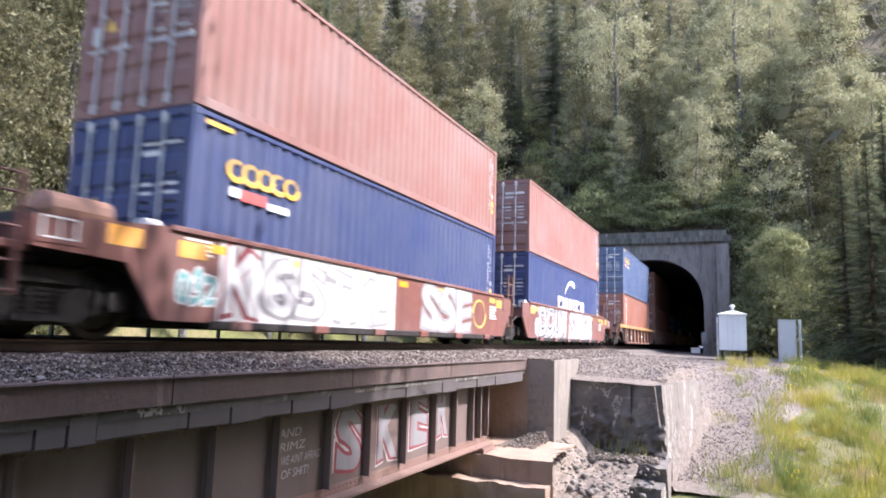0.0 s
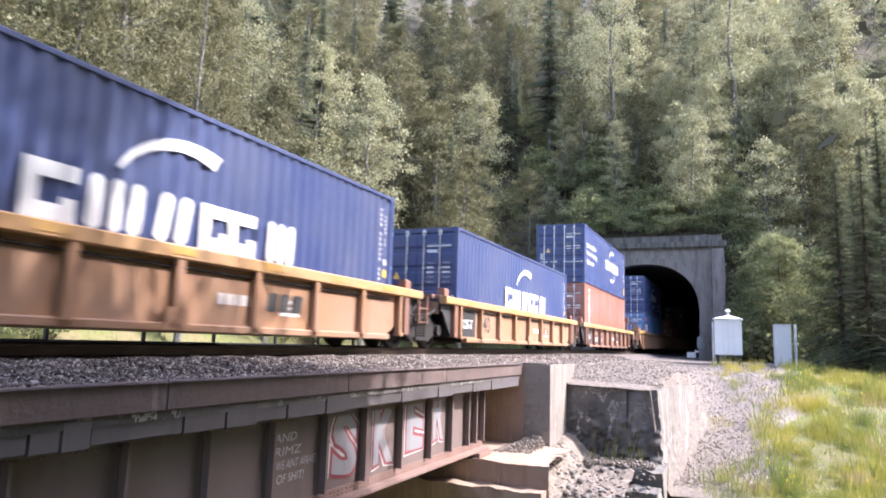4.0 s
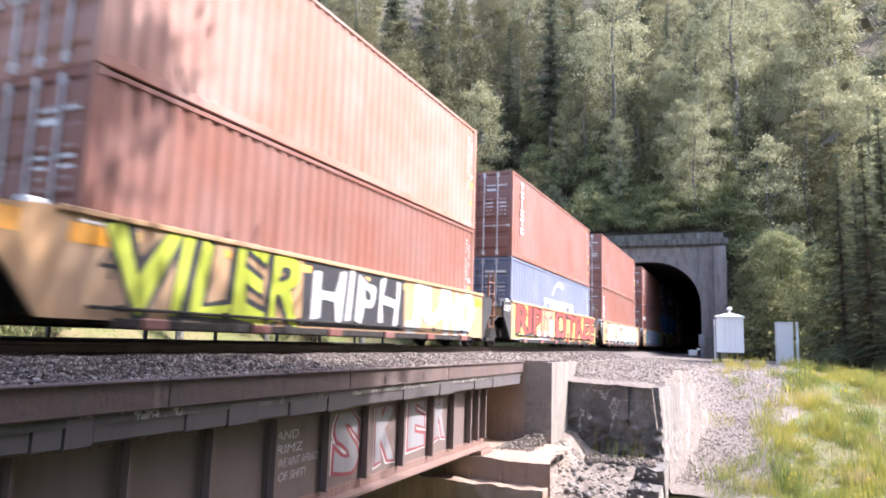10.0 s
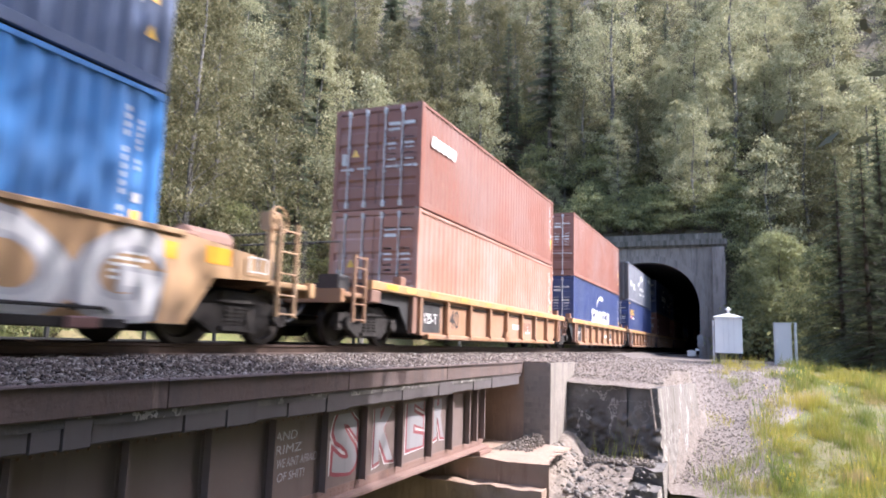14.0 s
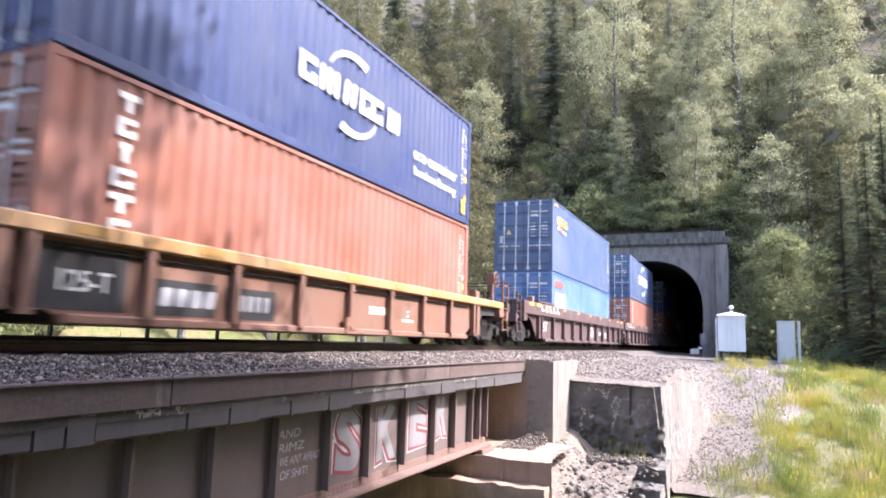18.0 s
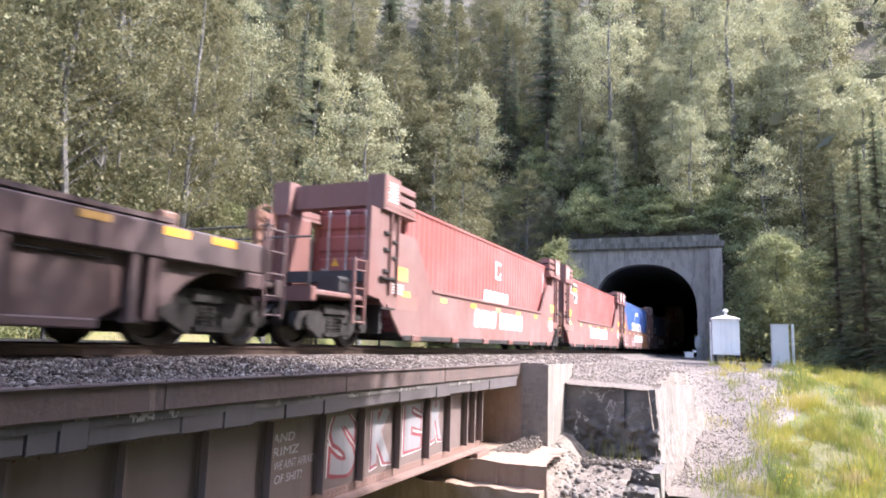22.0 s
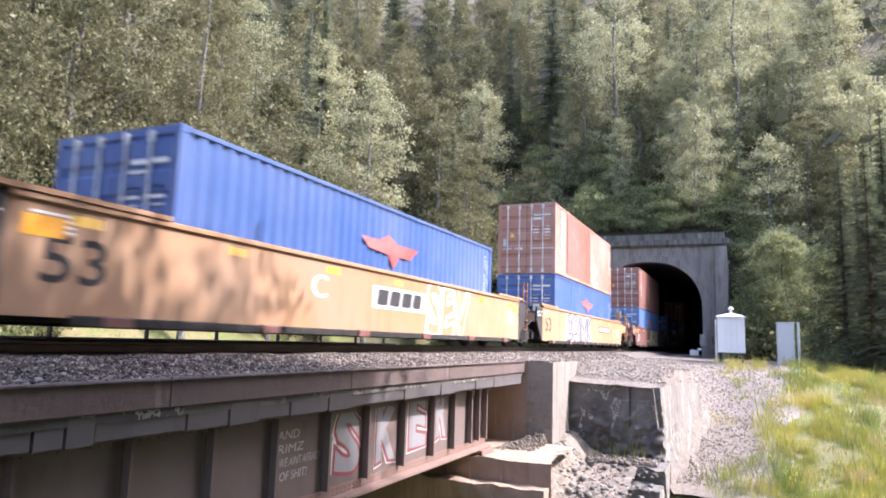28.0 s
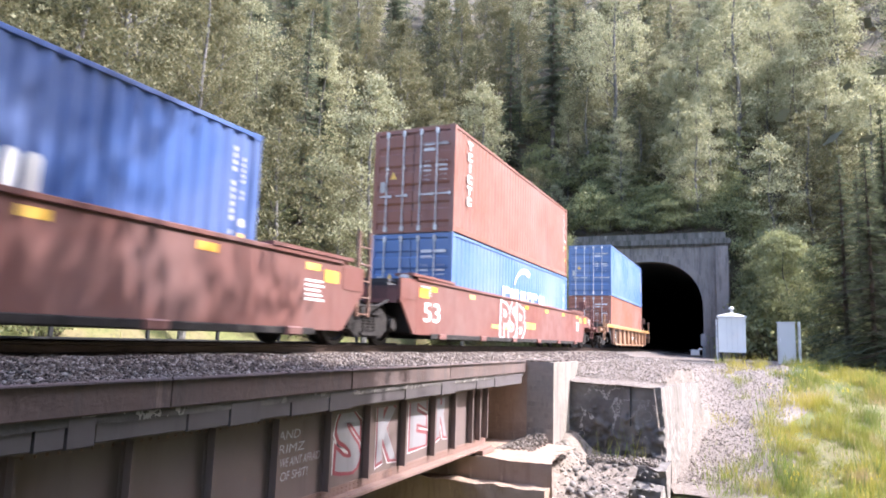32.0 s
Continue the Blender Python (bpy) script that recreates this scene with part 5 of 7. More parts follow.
def logo_eco(c, h):
    """Two swooshes, slabs, and small lines of writing."""
    logo_double_word(c, h, "white", 4.35, 0.97, 2)
    lettering(c, "eco container", 8.75, 0.34 * h, 2.5, 0.28, "white", W + 0.003, bold=0.01)
    lettering(c, "bamboo flooring", 8.8, 0.19 * h, 2.4, 0.28, "white", W + 0.003, bold=0.01)
    mark(c, "sticker", 11.62, 0.25, 11.86, 0.62, "yellow")


def logo_eco_front(c, h):
    lettering(c, "eco container", 0.5, 0.62 * h, 2.3, 0.3, "white", W + 0.003, bold=0.01)
    lettering(c, "bamboo flooring", 0.5, 0.47 * h, 2.5, 0.3, "white", W + 0.003, bold=0.01)
    lettering(c, "light steel", 0.5, 0.32 * h, 1.7, 0.3, "white", W + 0.003, bold=0.01)
    logo_double_word(c, h, "white", 5.6, 1.05, 2)
    mark(c, "sticker", 11.62, 0.25, 11.86, 0.62, "yellow")


def logo_one_swoosh(c, h):
    logo_double_word(c, h, "white", 4.0, 1.25, 1)


def logo_yellow_word(c, h):
    for k, (a0, a1) in enumerate(((40, 320), (20, 330), (0, 360), (50, 310), (0, 360))):
        arc_band(c, 0.92 + 0.33 * k, 0.75 * h, 0.115, a0, a1, 0.035, "yellow")
        arc_band(c, 0.92 + 0.33 * k, 0.75 * h, 0.15, a0, a1, 0.05, "yellow")
    mark(c, "logo_bar", 0.8, 0.61 * h, 1.02, 0.66 * h, "white")
    mark(c, "logo_bar", 1.04, 0.60 * h, 1.62, 0.66 * h, "red_logo")
    mark(c, "logo_bar", 1.66, 0.59 * h, 2.2, 0.63 * h, "white")
    mark(c, "sticker", 0.25, h - 0.2, 0.8, h - 0.13, "yellow")


def logo_upright(c, h):
    """Six plain slabs one under another near the end."""
    for k, w in enumerate((0.30, 0.26, 0.14, 0.30, 0.34, 0.28)):
        z = h - 0.46 - 0.315 * k
        if k % 2:
            glyph_ring(c, 1.06 - w / 2, z, w, 0.24, 0.075, "white")
        else:
            mark(c, "logo_block", 1.06 - w / 2, z + 0.16, 1.06 + w / 2, z + 0.24, "white")
            mark(c, "logo_block", 1.02, z, 1.10, z + 0.158, "white")


def logo_upright_short(c, h):
    for k in range(3):
        blocks(c, 1.0, h - 0.85 - 0.5 * k, 0.36, (0.3,), "white")


def logo_upright_outline(c, h):
    for k in range(5):
        glyph_ring(c, 0.45, h - 0.75 - 0.42 * k, 0.26, 0.3, 0.06, "white")


def logo_eagle(c, h):
    """A red winged shape over white slabs."""
    ring = [(y - 2.45, z * h) for y, z in ((7.2, 0.70), (7.9, 0.70), (8.3, 0.76), (8.7, 0.70), (9.7, 0.70), (9.3, 0.60), (8.8, 0.60), (8.55, 0.50), (8.3, 0.60), (7.5, 0.62))]
    put("logo_wing", Build().prism_x(list(reversed(ring)), W + 0.001, W + 0.004), P["red_logo"], c)
    blocks(c, 5.0, 0.24 * h, 0.5, (0.5, 0.6, 0.5), "white", 0.14)


def logo_apl_near(c, h):
    mark(c, "logo_bar", 0.45, 0.78 * h, 1.75, 0.88 * h, "red_logo")
    blocks(c, 0.45, 0.42 * h, 0.7, (0.55, 0.5, 0.42), "white", 0.02)


def logo_small_word(c, h):
    blocks(c, 0.55, 0.62 * h, 0.3, (0.26, 0.26, 0.24, 0.28, 0.26), "white", 0.05, slant=0.05)


def logo_cal(c, h):
    glyph_ring(c, 0.85, 0.42 * h, 0.45, 0.75, 0.13, "white")
    blocks(c, 1.38, 0.42 * h, 0.75, (0.3, 0.13), "white", 0.12, slant=0.04)


def logo_tal(c, h):
    mark(c, "logo_bar", 0.75, 0.84 * h, 1.15, 0.90 * h, "white")
    mark(c, "logo_bar", 0.72, 0.74 * h, 1.25, 0.80 * h, "red_logo")
    for y0, y1, z0, z1, tone in ((0.45, 3.3, 0.08, 0.42, "patch"), (5.5, 8.2, 0.10, 0.93, "light"), (7.9, 9.1, 0.16, 0.86, "patch"), (10.3, 11.6, 0.80, 0.93, "patch"), (9.9, 11.7, 0.12, 0.30, "patch")):
        put("paint_patch", slab(y0, z0 * h, y1, z1 * h, W - 0.0135 + 0.0005 * (tone == "patch"), 0.002), P[tone], c)
    for x0, x1, z0, z1, tone in ((-0.95, -0.55, 0.80, 0.88, "white"), (-0.95, -0.6, 0.66, 0.76, "blue"), (-1.0, -0.55, 0.56, 0.64, "yellow"), (0.30, 0.64, 0.78, 0.88, "red_logo"), (0.76, 1.04, 0.70, 0.80, "light"), (0.78, 1.04, 0.52, 0.62, "white"), (-1.0, -0.5, 0.34, 0.46, "light"), (0.25, 0.6, 0.30, 0.44, "light"), (-0.45, -0.05, 0.50, 0.62, "light")):
        put("door_patch", Build().box(x0, 0.004, z0 * h, x1, 0.0125, z1 * h), P[tone], c)


def logo_wings(c, h):
    for k in range(4):
        mark(c, "logo_bar", 0.95 + 0.05 * k, 0.40 * h + 0.11 * k, 1.35, 0.40 * h + 0.11 * k + 0.07, "white")
    blocks(c, 1.95, 0.40 * h, 0.26, (0.2, 0.2, 0.2), "white", 0.10)
    blocks(c, 2.1, 0.34 * h, 0.09, (0.12,) * 6, "white", 0.06)
    for k in range(3):
        arc_band(c, 6.2 + 0.28 * k, 0.52 * h, 0.75 - 0.1 * k, 165, 70, 0.12, "white")
    blocks(c, 4.6, 0.50 * h, 0.3, (0.3, 0.25), "white", 0.08)
    blocks(c, 5.3, 0.40 * h, 0.24, (0.16,) * 8, "white", 0.12)
    blocks(c, 4.9, 0.26 * h, 0.16, (0.10,) * 13, "white", 0.12)
    mark(c, "logo_bar", 10.3, 0.82 * h, 11.5, 0.90 * h, "white")


def logo_dragon(c, h):
    blob(c, 0.95, 0.70 * h, 0.85, 0.4, "white", W + 0.001, 3.0, "logo_shape")
    for k in range(6):
        glyph_ring(c, 0.55 + 0.47 * k, 0.44 * h, 0.36, 0.42, 0.11, "white", k % 2)
    put("paint_patch", slab(4.4, 0.3 * h, 5.1, 0.85 * h, W + 0.0005), P["blue"], c)


def logo_panel(c, h):
    mark(c, "logo_panel", 0.5, 0.62 * h, 1.7, 0.92 * h, "white")
    mark(c, "logo_bar", 0.56, 0.78 * h, 1.64, 0.89 * h, "black", W + 0.006)
    mark(c, "logo_bar", 0.8, 0.80 * h, 1.64, 0.85 * h, "yellow", W + 0.011)
    blocks(c, 0.65, 0.65 * h, 0.26, (0.15, 0.18, 0.18, 0.18), "black", 0.05, x=W + 0.006)


def logo_maersk(c, h):
    glyph_ring(c, 6.2, 0.62 * h, 0.5, 0.55, 0.1, "white")
    blocks(c, 5.2, 0.36 * h, 0.36, (0.3, 0.3, 0.3, 0.3, 0.3, 0.3), "white", 0.08)


def logo_bleach(c, h):
    """Sun-bleached panels on an old side."""
    put("paint_patch", slab(2.05, 0.17, 6.8, h - 0.09, W - 0.0135, 0.002), P["brown"], c)


LOGOS = dict(eco=logo_eco, eco2=logo_eco_front, one=logo_one_swoosh, two=logo_double_word, yel=logo_yellow_word, up=logo_upright, up3=logo_upright_short, upo=logo_upright_outline,
             eagle=logo_eagle, apl=logo_apl_near, small=logo_small_word, cal=logo_cal, tal=logo_tal, wings=logo_wings, dragon=logo_dragon, panel=logo_panel, mk=logo_maersk, bleach=logo_bleach)
TONE = dict(rose="dull rose-brown", brown="weathered brown-red", maroon="dull maroon", salmon="sun-faded salmon", orange="orange-brown", red="bright red", navy="dark navy", blue="royal blue", slate="slate-blue",
            steel="faded grey-blue", light="light blue", sky="bright blue", grey="dark grey")


def container(size, tone, logos="", end="doors", end_tone=None, seat="in a well car"):
    """A 40 ft steel shipping container: its front end at y = 0, its floor at z = 0."""
    h = 2.896 if size == "h" else 2.591
    c = new("shipping_container")
    tagged(c, f"{TONE[tone]} corrugated steel shipping container riding {seat}", "container", "containers on the train")
    m, em = P[tone], P[end_tone or tone]
    k = size
    put("side_panel", shared(("side_panel", k, 1), lambda: corrugated(L - 0.28, 0.15, h - 0.075, W - 0.014, 0.036, 0.2785, False)), m, c).location = (0, 0.14, 0)
    put("side_panel", shared(("side_panel", k, -1), lambda: corrugated(L - 0.28, 0.15, h - 0.075, W - 0.014, 0.036, 0.2785, True)), m, c).location = (0, 0.14, 0)
    put("roof", shared(("roof", k), lambda: Build().box(-W + 0.05, 0.1, h - 0.05, W - 0.05, L - 0.1, h - 0.02)), m, c)
    put("floor", shared(("floor", k), lambda: Build().box(-W + 0.05, 0.1, 0.05, W - 0.05, L - 0.1, 0.15)), M["seal"], c)
    for sx in (-1, 1):
        x0, x1 = (W - 0.075, W - 0.002) if sx > 0 else (-W + 0.002, -W + 0.075)
        put("top_rail", shared(("top_rail", k, sx), lambda: Build().box(x0, 0.16, h - 0.085, x1, L - 0.16, h - 0.012, 0, 0.008)), m, c)
        put("bottom_rail", shared(("bottom_rail", k, sx), lambda: Build().box(x0, 0.16, 0.015, x1 - 0.012, L - 0.16, 0.165, 0, 0.008)), m, c)
        for sy in (0, 1):
            y0 = 0.004 if sy == 0 else L - 0.154
            put("corner_post", shared(("corner_post", k, sx, sy), lambda: Build().box(x0 - (0.06 if sx > 0 else 0), y0, 0.118, x1 + (0.06 if sx < 0 else 0), y0 + 0.15, h - 0.118)), em if sy == 0 and end_tone else m, c)
    for sz, z0 in ((0, 0.0), (1, h - 0.118)):
        for sx in (-1, 1):
            for y0 in (0.0, L - 0.178):
                ob = put("corner_casting", shared(("corner_casting",), lambda: Build().box(0, 0, 0, 0.162, 0.178, 0.118, 0, 0.01)), m, c)
                ob.location = (W - 0.162 if sx > 0 else -W, y0, z0)
    put("end_wall", shared(("end_wall", k), lambda: end_sheet(0.12, h - 0.1)), m, c).matrix_basis = pose(0, L, 0, 0, 0, 180)
    put("end_sill", shared(("end_sill", k), lambda: Build().box(-W + 0.16, 0.01, 0.0, W - 0.16, 0.1, 0.13)), em, c)
    put("end_header", shared(("end_header", k), lambda: Build().box(-W + 0.16, 0.01, h - 0.12, W - 0.16, 0.1, h)), em, c)
    if end == "doors":
        for s in (-1, 1):
            put("door", shared(("door", k, s), lambda: door_leaf(h, s)), em, c)
        put("gasket", shared(("gasket", k), lambda: Build().box(-0.012, 0.04, 0.14, 0.012, 0.1, h - 0.13).box(-1.12, 0.05, 0.13, -1.09, 0.1, h - 0.12).box(1.09, 0.05, 0.13, 1.12, 0.1, h - 0.12)), M["seal"], c)
        for x in (-0.80, -0.30, 0.22, 0.70):
            put("lock_bar", shared(("lock_bar", k), lambda: lock_bar(h)), M["galv"], c).location = (x, 0, 0)
        for x in (-0.98, -0.5, 0.28, 0.78):
            put("door_handle", shared(("door_handle",), lambda: Build().box(0, -0.05, 1.0, 0.36, -0.03, 1.035).box(0.3, -0.05, 0.97, 0.34, -0.02, 1.06)), M["galv"], c).location = (x, 0.0, 0)
        b = Build()
        for j, (x0, x1) in enumerate(((0.30, 0.62), (0.66, 1.02))):
            for r in range(2 if j == 0 else 1):
                b.box(x0 + 0.35 * r * 0, 0.012, h - 0.52 - 0.16 * r, x1, 0.0165, h - 0.44 - 0.16 * r)
        for r in range(5):
            b.box(0.3, 0.012, h * 0.66 - 0.13 * r, 0.52, 0.0165, h * 0.66 + 0.05 - 0.13 * r).box(0.76, 0.012, h * 0.66 - 0.13 * r, 1.0, 0.0165, h * 0.66 + 0.05 - 0.13 * r)
        put("marking_bars", b, M["white"], c)
        put("placard", Build().box(-1.0, 0.011, 1.15, -0.86, 0.0165, 1.45), M["grey_box"], c)
        put("warning_triangle", Build().prism_y([(-0.72, h * 0.52), (-0.5, h * 0.52), (-0.61, h * 0.52 + 0.2)], 0.011, 0.016), M["yellow"], c)
    else:
        put("front_wall", shared(("front_wall", k), lambda: end_sheet(0.12, h - 0.1)), em, c)
    bars = Build()
    for r in range(15):
        if r not in (4, 11):
            bars.box(W + 0.001, 11.60, h - 0.40 - 0.105 * r, W + 0.004, 11.655, h - 0.33 - 0.105 * r)
    for r in range(8):
        if r != 5:
            bars.box(W + 0.001, 11.80, h - 0.52 - 0.085 * r, W + 0.004, 11.845, h - 0.465 - 0.085 * r)
    bars.box(W + 0.001, 11.79, h - 1.52, W + 0.004, 11.90, h - 1.40)
    put("marking_bars", bars, P["spray_white"], c)
    put("sticker", Build().box(W + 0.001, 11.78, h - 1.78, W + 0.004, 11.92, h - 1.62), M["yellow"], c)
    put("warning_triangle", Build().prism_x([(11.76, 0.62), (11.94, 0.62), (11.85, 0.8)], W + 0.001, W + 0.004), M["yellow"], c)
    for g in logos.split():
        LOGOS[g](c, h)
    return c


# ---- well cars ----
def truck_parts(car, y):
    """A two-axle truck under the car's end at y."""
    t = put("truck", shared(("truck",), lambda: Build().box(-0.95, -0.2, 0.42, 0.95, 0.2, 0.72, 0, 0.05).box(-0.2, -0.3, 0.7, 0.2, 0.3, 0.82)), M["truck"], car, "grimy cast-steel truck")
    t.location = (0, y, 0)

    def frame_side():
        b = Build()
        ring = [(-1.22, 0.40), (-1.15, 0.30), (-0.75, 0.32), (-0.45, 0.16), (0.45, 0.16), (0.75, 0.32), (1.15, 0.30), (1.22, 0.40), (1.18, 0.62), (0.7, 0.66), (0.45, 0.80), (-0.45, 0.80), (-0.7, 0.66), (-1.18, 0.62)]
        b.prism_x(ring, -0.07, 0.07)
        b.box(0.05, -0.36, 0.2, 0.13, 0.36, 0.27).box(0.05, -0.40, 0.62, 0.12, 0.40, 0.78)
        for yy in (-0.89, 0.89):
            b.disc_x(0.05, 0.17, yy, 0.46, 0.13, 12)
        return b
    for s in (-1, 1):
        f = put("side_frame", shared(("side_frame",), frame_side), M["truck"], t)
        f.location = (s * 0.99, 0, 0)
        if s < 0:
            f.rotation_euler = (0, 0, math.pi)
        sp = Build()
        for yy in (-0.2, 0.0, 0.2):
            for r in range(5):
                sp.tube([(s * 1.02, yy, 0.29 + 0.062 * r), (s * 1.02, yy, 0.322 + 0.062 * r)], 0.085, 8)
        put("spring_group", sp, M["truck"], t)
        for yy in (-0.89, 0.89):
            def wheel():
                n, prof = 22, [(-0.07, 0.2), (-0.07, 0.44), (-0.045, 0.485), (-0.03, 0.462), (0.07, 0.452), (0.07, 0.37), (0.02, 0.33), (0.02, 0.16), (0.08, 0.13), (0.08, 0.0)]
                b = Build()
                v = [(x, r * math.cos(2 * math.pi * k / n), r * math.sin(2 * math.pi * k / n)) for x, r in prof for k in range(n)]
                f = [(i * n + k, i * n + (k + 1) % n, (i + 1) * n + (k + 1) % n, (i + 1) * n + k) for i in range(len(prof) - 1) for k in range(n)]
                return b.add(v, f)
            w = put("wheel", shared(("wheel",), wheel), M["wheel"], t)
            w.location = (s * 0.76, yy, 0.452)
            if s < 0:
                w.rotation_euler = (0, 0, math.pi)
    for yy in (-0.89, 0.89):
        put("axle", Build().tube([(-0.8, yy, 0.452), (0.8, yy, 0.452)], 0.085, 10), M["wheel"], t)
    return t


def brake_stand(car, x, y, z0, z1, m):
    """A hand brake on its post."""
    b = Build().box(x - 0.05, y - 0.06, z0, x + 0.05, y + 0.06, z1, 0, 0.01).box(x - 0.16, y - 0.10, z1 - 0.34, x + 0.10, y + 0.10, z1 - 0.02, 0, 0.03)
    b.disc_x(x + 0.10, x + 0.14, y, z1 - 0.18, 0.06, 8)
    stand = put("brake_stand", b, m, car)
    ring = Build()
    pts = [(x + 0.15, y + 0.24 * math.cos(math.pi * k / 8), z1 - 0.18 + 0.24 * math.sin(math.pi * k / 8)) for k in range(17)]
    ring.tube(pts, 0.017, 5)
    for k in range(4):
        a = math.pi * (k / 2 + 0.25)
        ring.tube([(x + 0.15, y, z1 - 0.18), (x + 0.15, y + 0.24 * math.cos(a), z1 - 0.18 + 0.24 * math.sin(a))], 0.011, 4)
    put("brake_wheel", ring, m, stand)


def side_ladder(car, x, y, wide, z0, z1, rungs, m):
    """Two flat posts with rungs between them."""
    b = Build()
    for dy in (-wide / 2, wide / 2):
        b.box(x - 0.03, y + dy - 0.022, z0, x + 0.03, y + dy + 0.022, z1)
    for z in rungs:
        b.tube([(x + 0.02, y - wide / 2, z), (x + 0.02, y + wide / 2, z)], 0.015, 5)
    put("ladder", b, m, car)


def hose(car, y, s):
    """Air pipe that hangs below the coupler."""
    put("air_hose", Build().tube([(0.5, y - 0.5 * s, 0.85), (0.55, y - 0.2 * s, 0.62), (0.45, y, 0.42), (0.3, y + 0.25 * s, 0.5)], 0.028, 6), M["seal"], car)


def car_end(car, s, hb, reach, coupled, m, cm, dark, style, top, deep):
    """The end towards s along y: side sheets over the truck, deck, ladder and brake; hb: where the well ends, reach: where the unit ends."""
    e = lambda a, c: (min(s * a, s * c), max(s * a, s * c))

    def wall(ring, x0, x1, name, mm, parent=car):
        r = [(s * y, z) for y, z in ring]
        return put(name, Build().prism_x(r if s > 0 else r[::-1], x0, x1), mm, parent)

    def block(name, x0, y0, z0, x1, y1, z1, mm, c=0.0, parent=car):
        ya, yb = e(y0, y1)
        return put(name, Build().box(x0, ya, z0, x1, yb, z1, 0, c), mm, parent)

    block("bulkhead", -1.22, hb - 0.08, 0.3, 1.22, hb, top - 0.1, dark)
    arched = style == "rib" and hb > 7
    tail = hb + 2.05 if coupled else (reach - 0.22 if arched else min(hb + 0.78, reach - 0.18))
    if style == "rib":
        skin = dark if hb < 7 else m
        for sx in (-1, 1):
            x0, x1 = (1.24, 1.44) if sx > 0 else (-1.44, -1.24)
            block("end_chord", x0, hb + 0.06, top - deep, x1, tail, top - 0.004, cm, 0.02)
            ring = [(hb - 0.02, 0.26), (hb + 0.12, 0.26), (hb + 0.3, 0.5)]
            if coupled and hb > 7:
                ring += [(hb + 1.42 - 1.0 * math.cos(math.pi * k / 14), 0.42 + 0.62 * math.sin(math.pi * k / 14)) for k in range(1, 9)] + [(tail, 1.02)]
            elif coupled:
                ring += [(hb + 0.62, 0.86), (tail, 0.90)]
            elif arched:
                ring = [(hb - 0.02, 0.26), (hb + 0.12, 0.26)] + [(reach - 1.16 * math.cos(math.pi * k / 16), 0.28 + 0.80 * math.sin(math.pi * k / 16)) for k in range(0, 7)] + [(tail, 1.07)]
            else:
                ring = [(hb - 0.02, 0.30), (hb + 0.16, 0.34), (tail - 0.1, 0.92), (tail, 0.94)]
            ring += [(tail, top - deep - 0.004), (hb - 0.02, top - deep - 0.004)]
            a, c = (1.262, 1.292) if sx > 0 else (-1.292, -1.262)
            wall(ring, a, c, "end_side_sheet", skin)
            block("end_post", x0 + 0.02, hb - 0.04, 0.3, x1 - 0.03, hb + 0.16, top - deep, m if hb > 7 else P["w_rust"], 0.01)
            if coupled:
                block("corner_block", x0 - 0.1, tail - 0.34, 0.86, x1 + 0.005, tail + 0.02, top - deep - 0.005, P["w_rust"] if hb < 7 else m, 0.02)
        if arched and deep < 0.3:
            block("chord_band", 1.441, hb - 1.5, top - deep + 0.01, 1.4445, hb + 0.02, top - 0.01, dark)
            for u in (-1.3, -0.6):
                block("amber_patch", 1.4455, hb + u, top - 0.15, 1.449, hb + u + 0.42, top - 0.04, P["amber"])
            block("corner_block", 1.0, tail - 0.55, top - 0.004, 1.4, tail, top + 0.13, cm, 0.02)
            if s > 0:
                block("number_panel", 1.296, hb - 1.55, 0.34, 1.3, hb - 0.1, top - 0.24, dark)
                g = Build()
                for r in range(5):
                    g.box(1.301, hb - 1.35 + 0.08 * (r % 2), 0.42 + 0.075 * r, 1.304, hb - 0.35 - 0.12 * (r % 3), 0.455 + 0.075 * r)
                g.box(1.301, hb - 1.3, 1.02, 1.304, hb - 1.05, 1.12).box(1.301, hb - 0.5, 1.0, 1.304, hb - 0.3, 1.16)
                put("marking_bars", g, M["white"], car)
        block("end_deck", -1.23, hb, top - 0.14, 1.23, tail, top - 0.06, dark)
        block("end_sheet", -1.2, tail - 0.06, 0.86, 1.2, tail, top - 0.15, m)
        block("tread_plate", 0.75, hb + 0.1, top - 0.055, 1.2, tail - 0.1, top + 0.025, P["w_rust"] if hb < 7 else cm, 0.01)
        block("stowed_casting", 1.05, hb + 0.25, top + 0.004, 1.25, hb + 0.5, top + 0.22, P["w_rust"], 0.03)
        for u, v in ((0.1, 0.55), (0.95, 1.45)):
            if coupled or (arched and u < 0.5):
                block("amber_patch", 1.441, hb + u, top - 0.14, 1.445, hb + v, top - 0.03, P["amber"])
    elif style == "smooth":
        low = top - 0.10
        end = hb + 1.85 if coupled else tail
        for sx in (-1, 1):
            a, c = (1.305, 1.358) if sx > 0 else (-1.358, -1.305)
            if coupled:
                ring = [(hb + 0.002, 0.262), (hb + 0.12, 0.262), (hb + 0.62, 0.93), (end, 0.98), (end, low - 0.06), (hb + 0.002, top - 0.002)]
            else:
                ring = [(hb + 0.002, 0.27), (hb + 0.10, 0.27), (end - 0.08, 0.94), (end, 0.98), (end, top - 0.06), (hb + 0.002, top - 0.02)]
            wall(ring, a, c, "end_side_sheet", m if coupled or m is P["w_brown"] else dark)
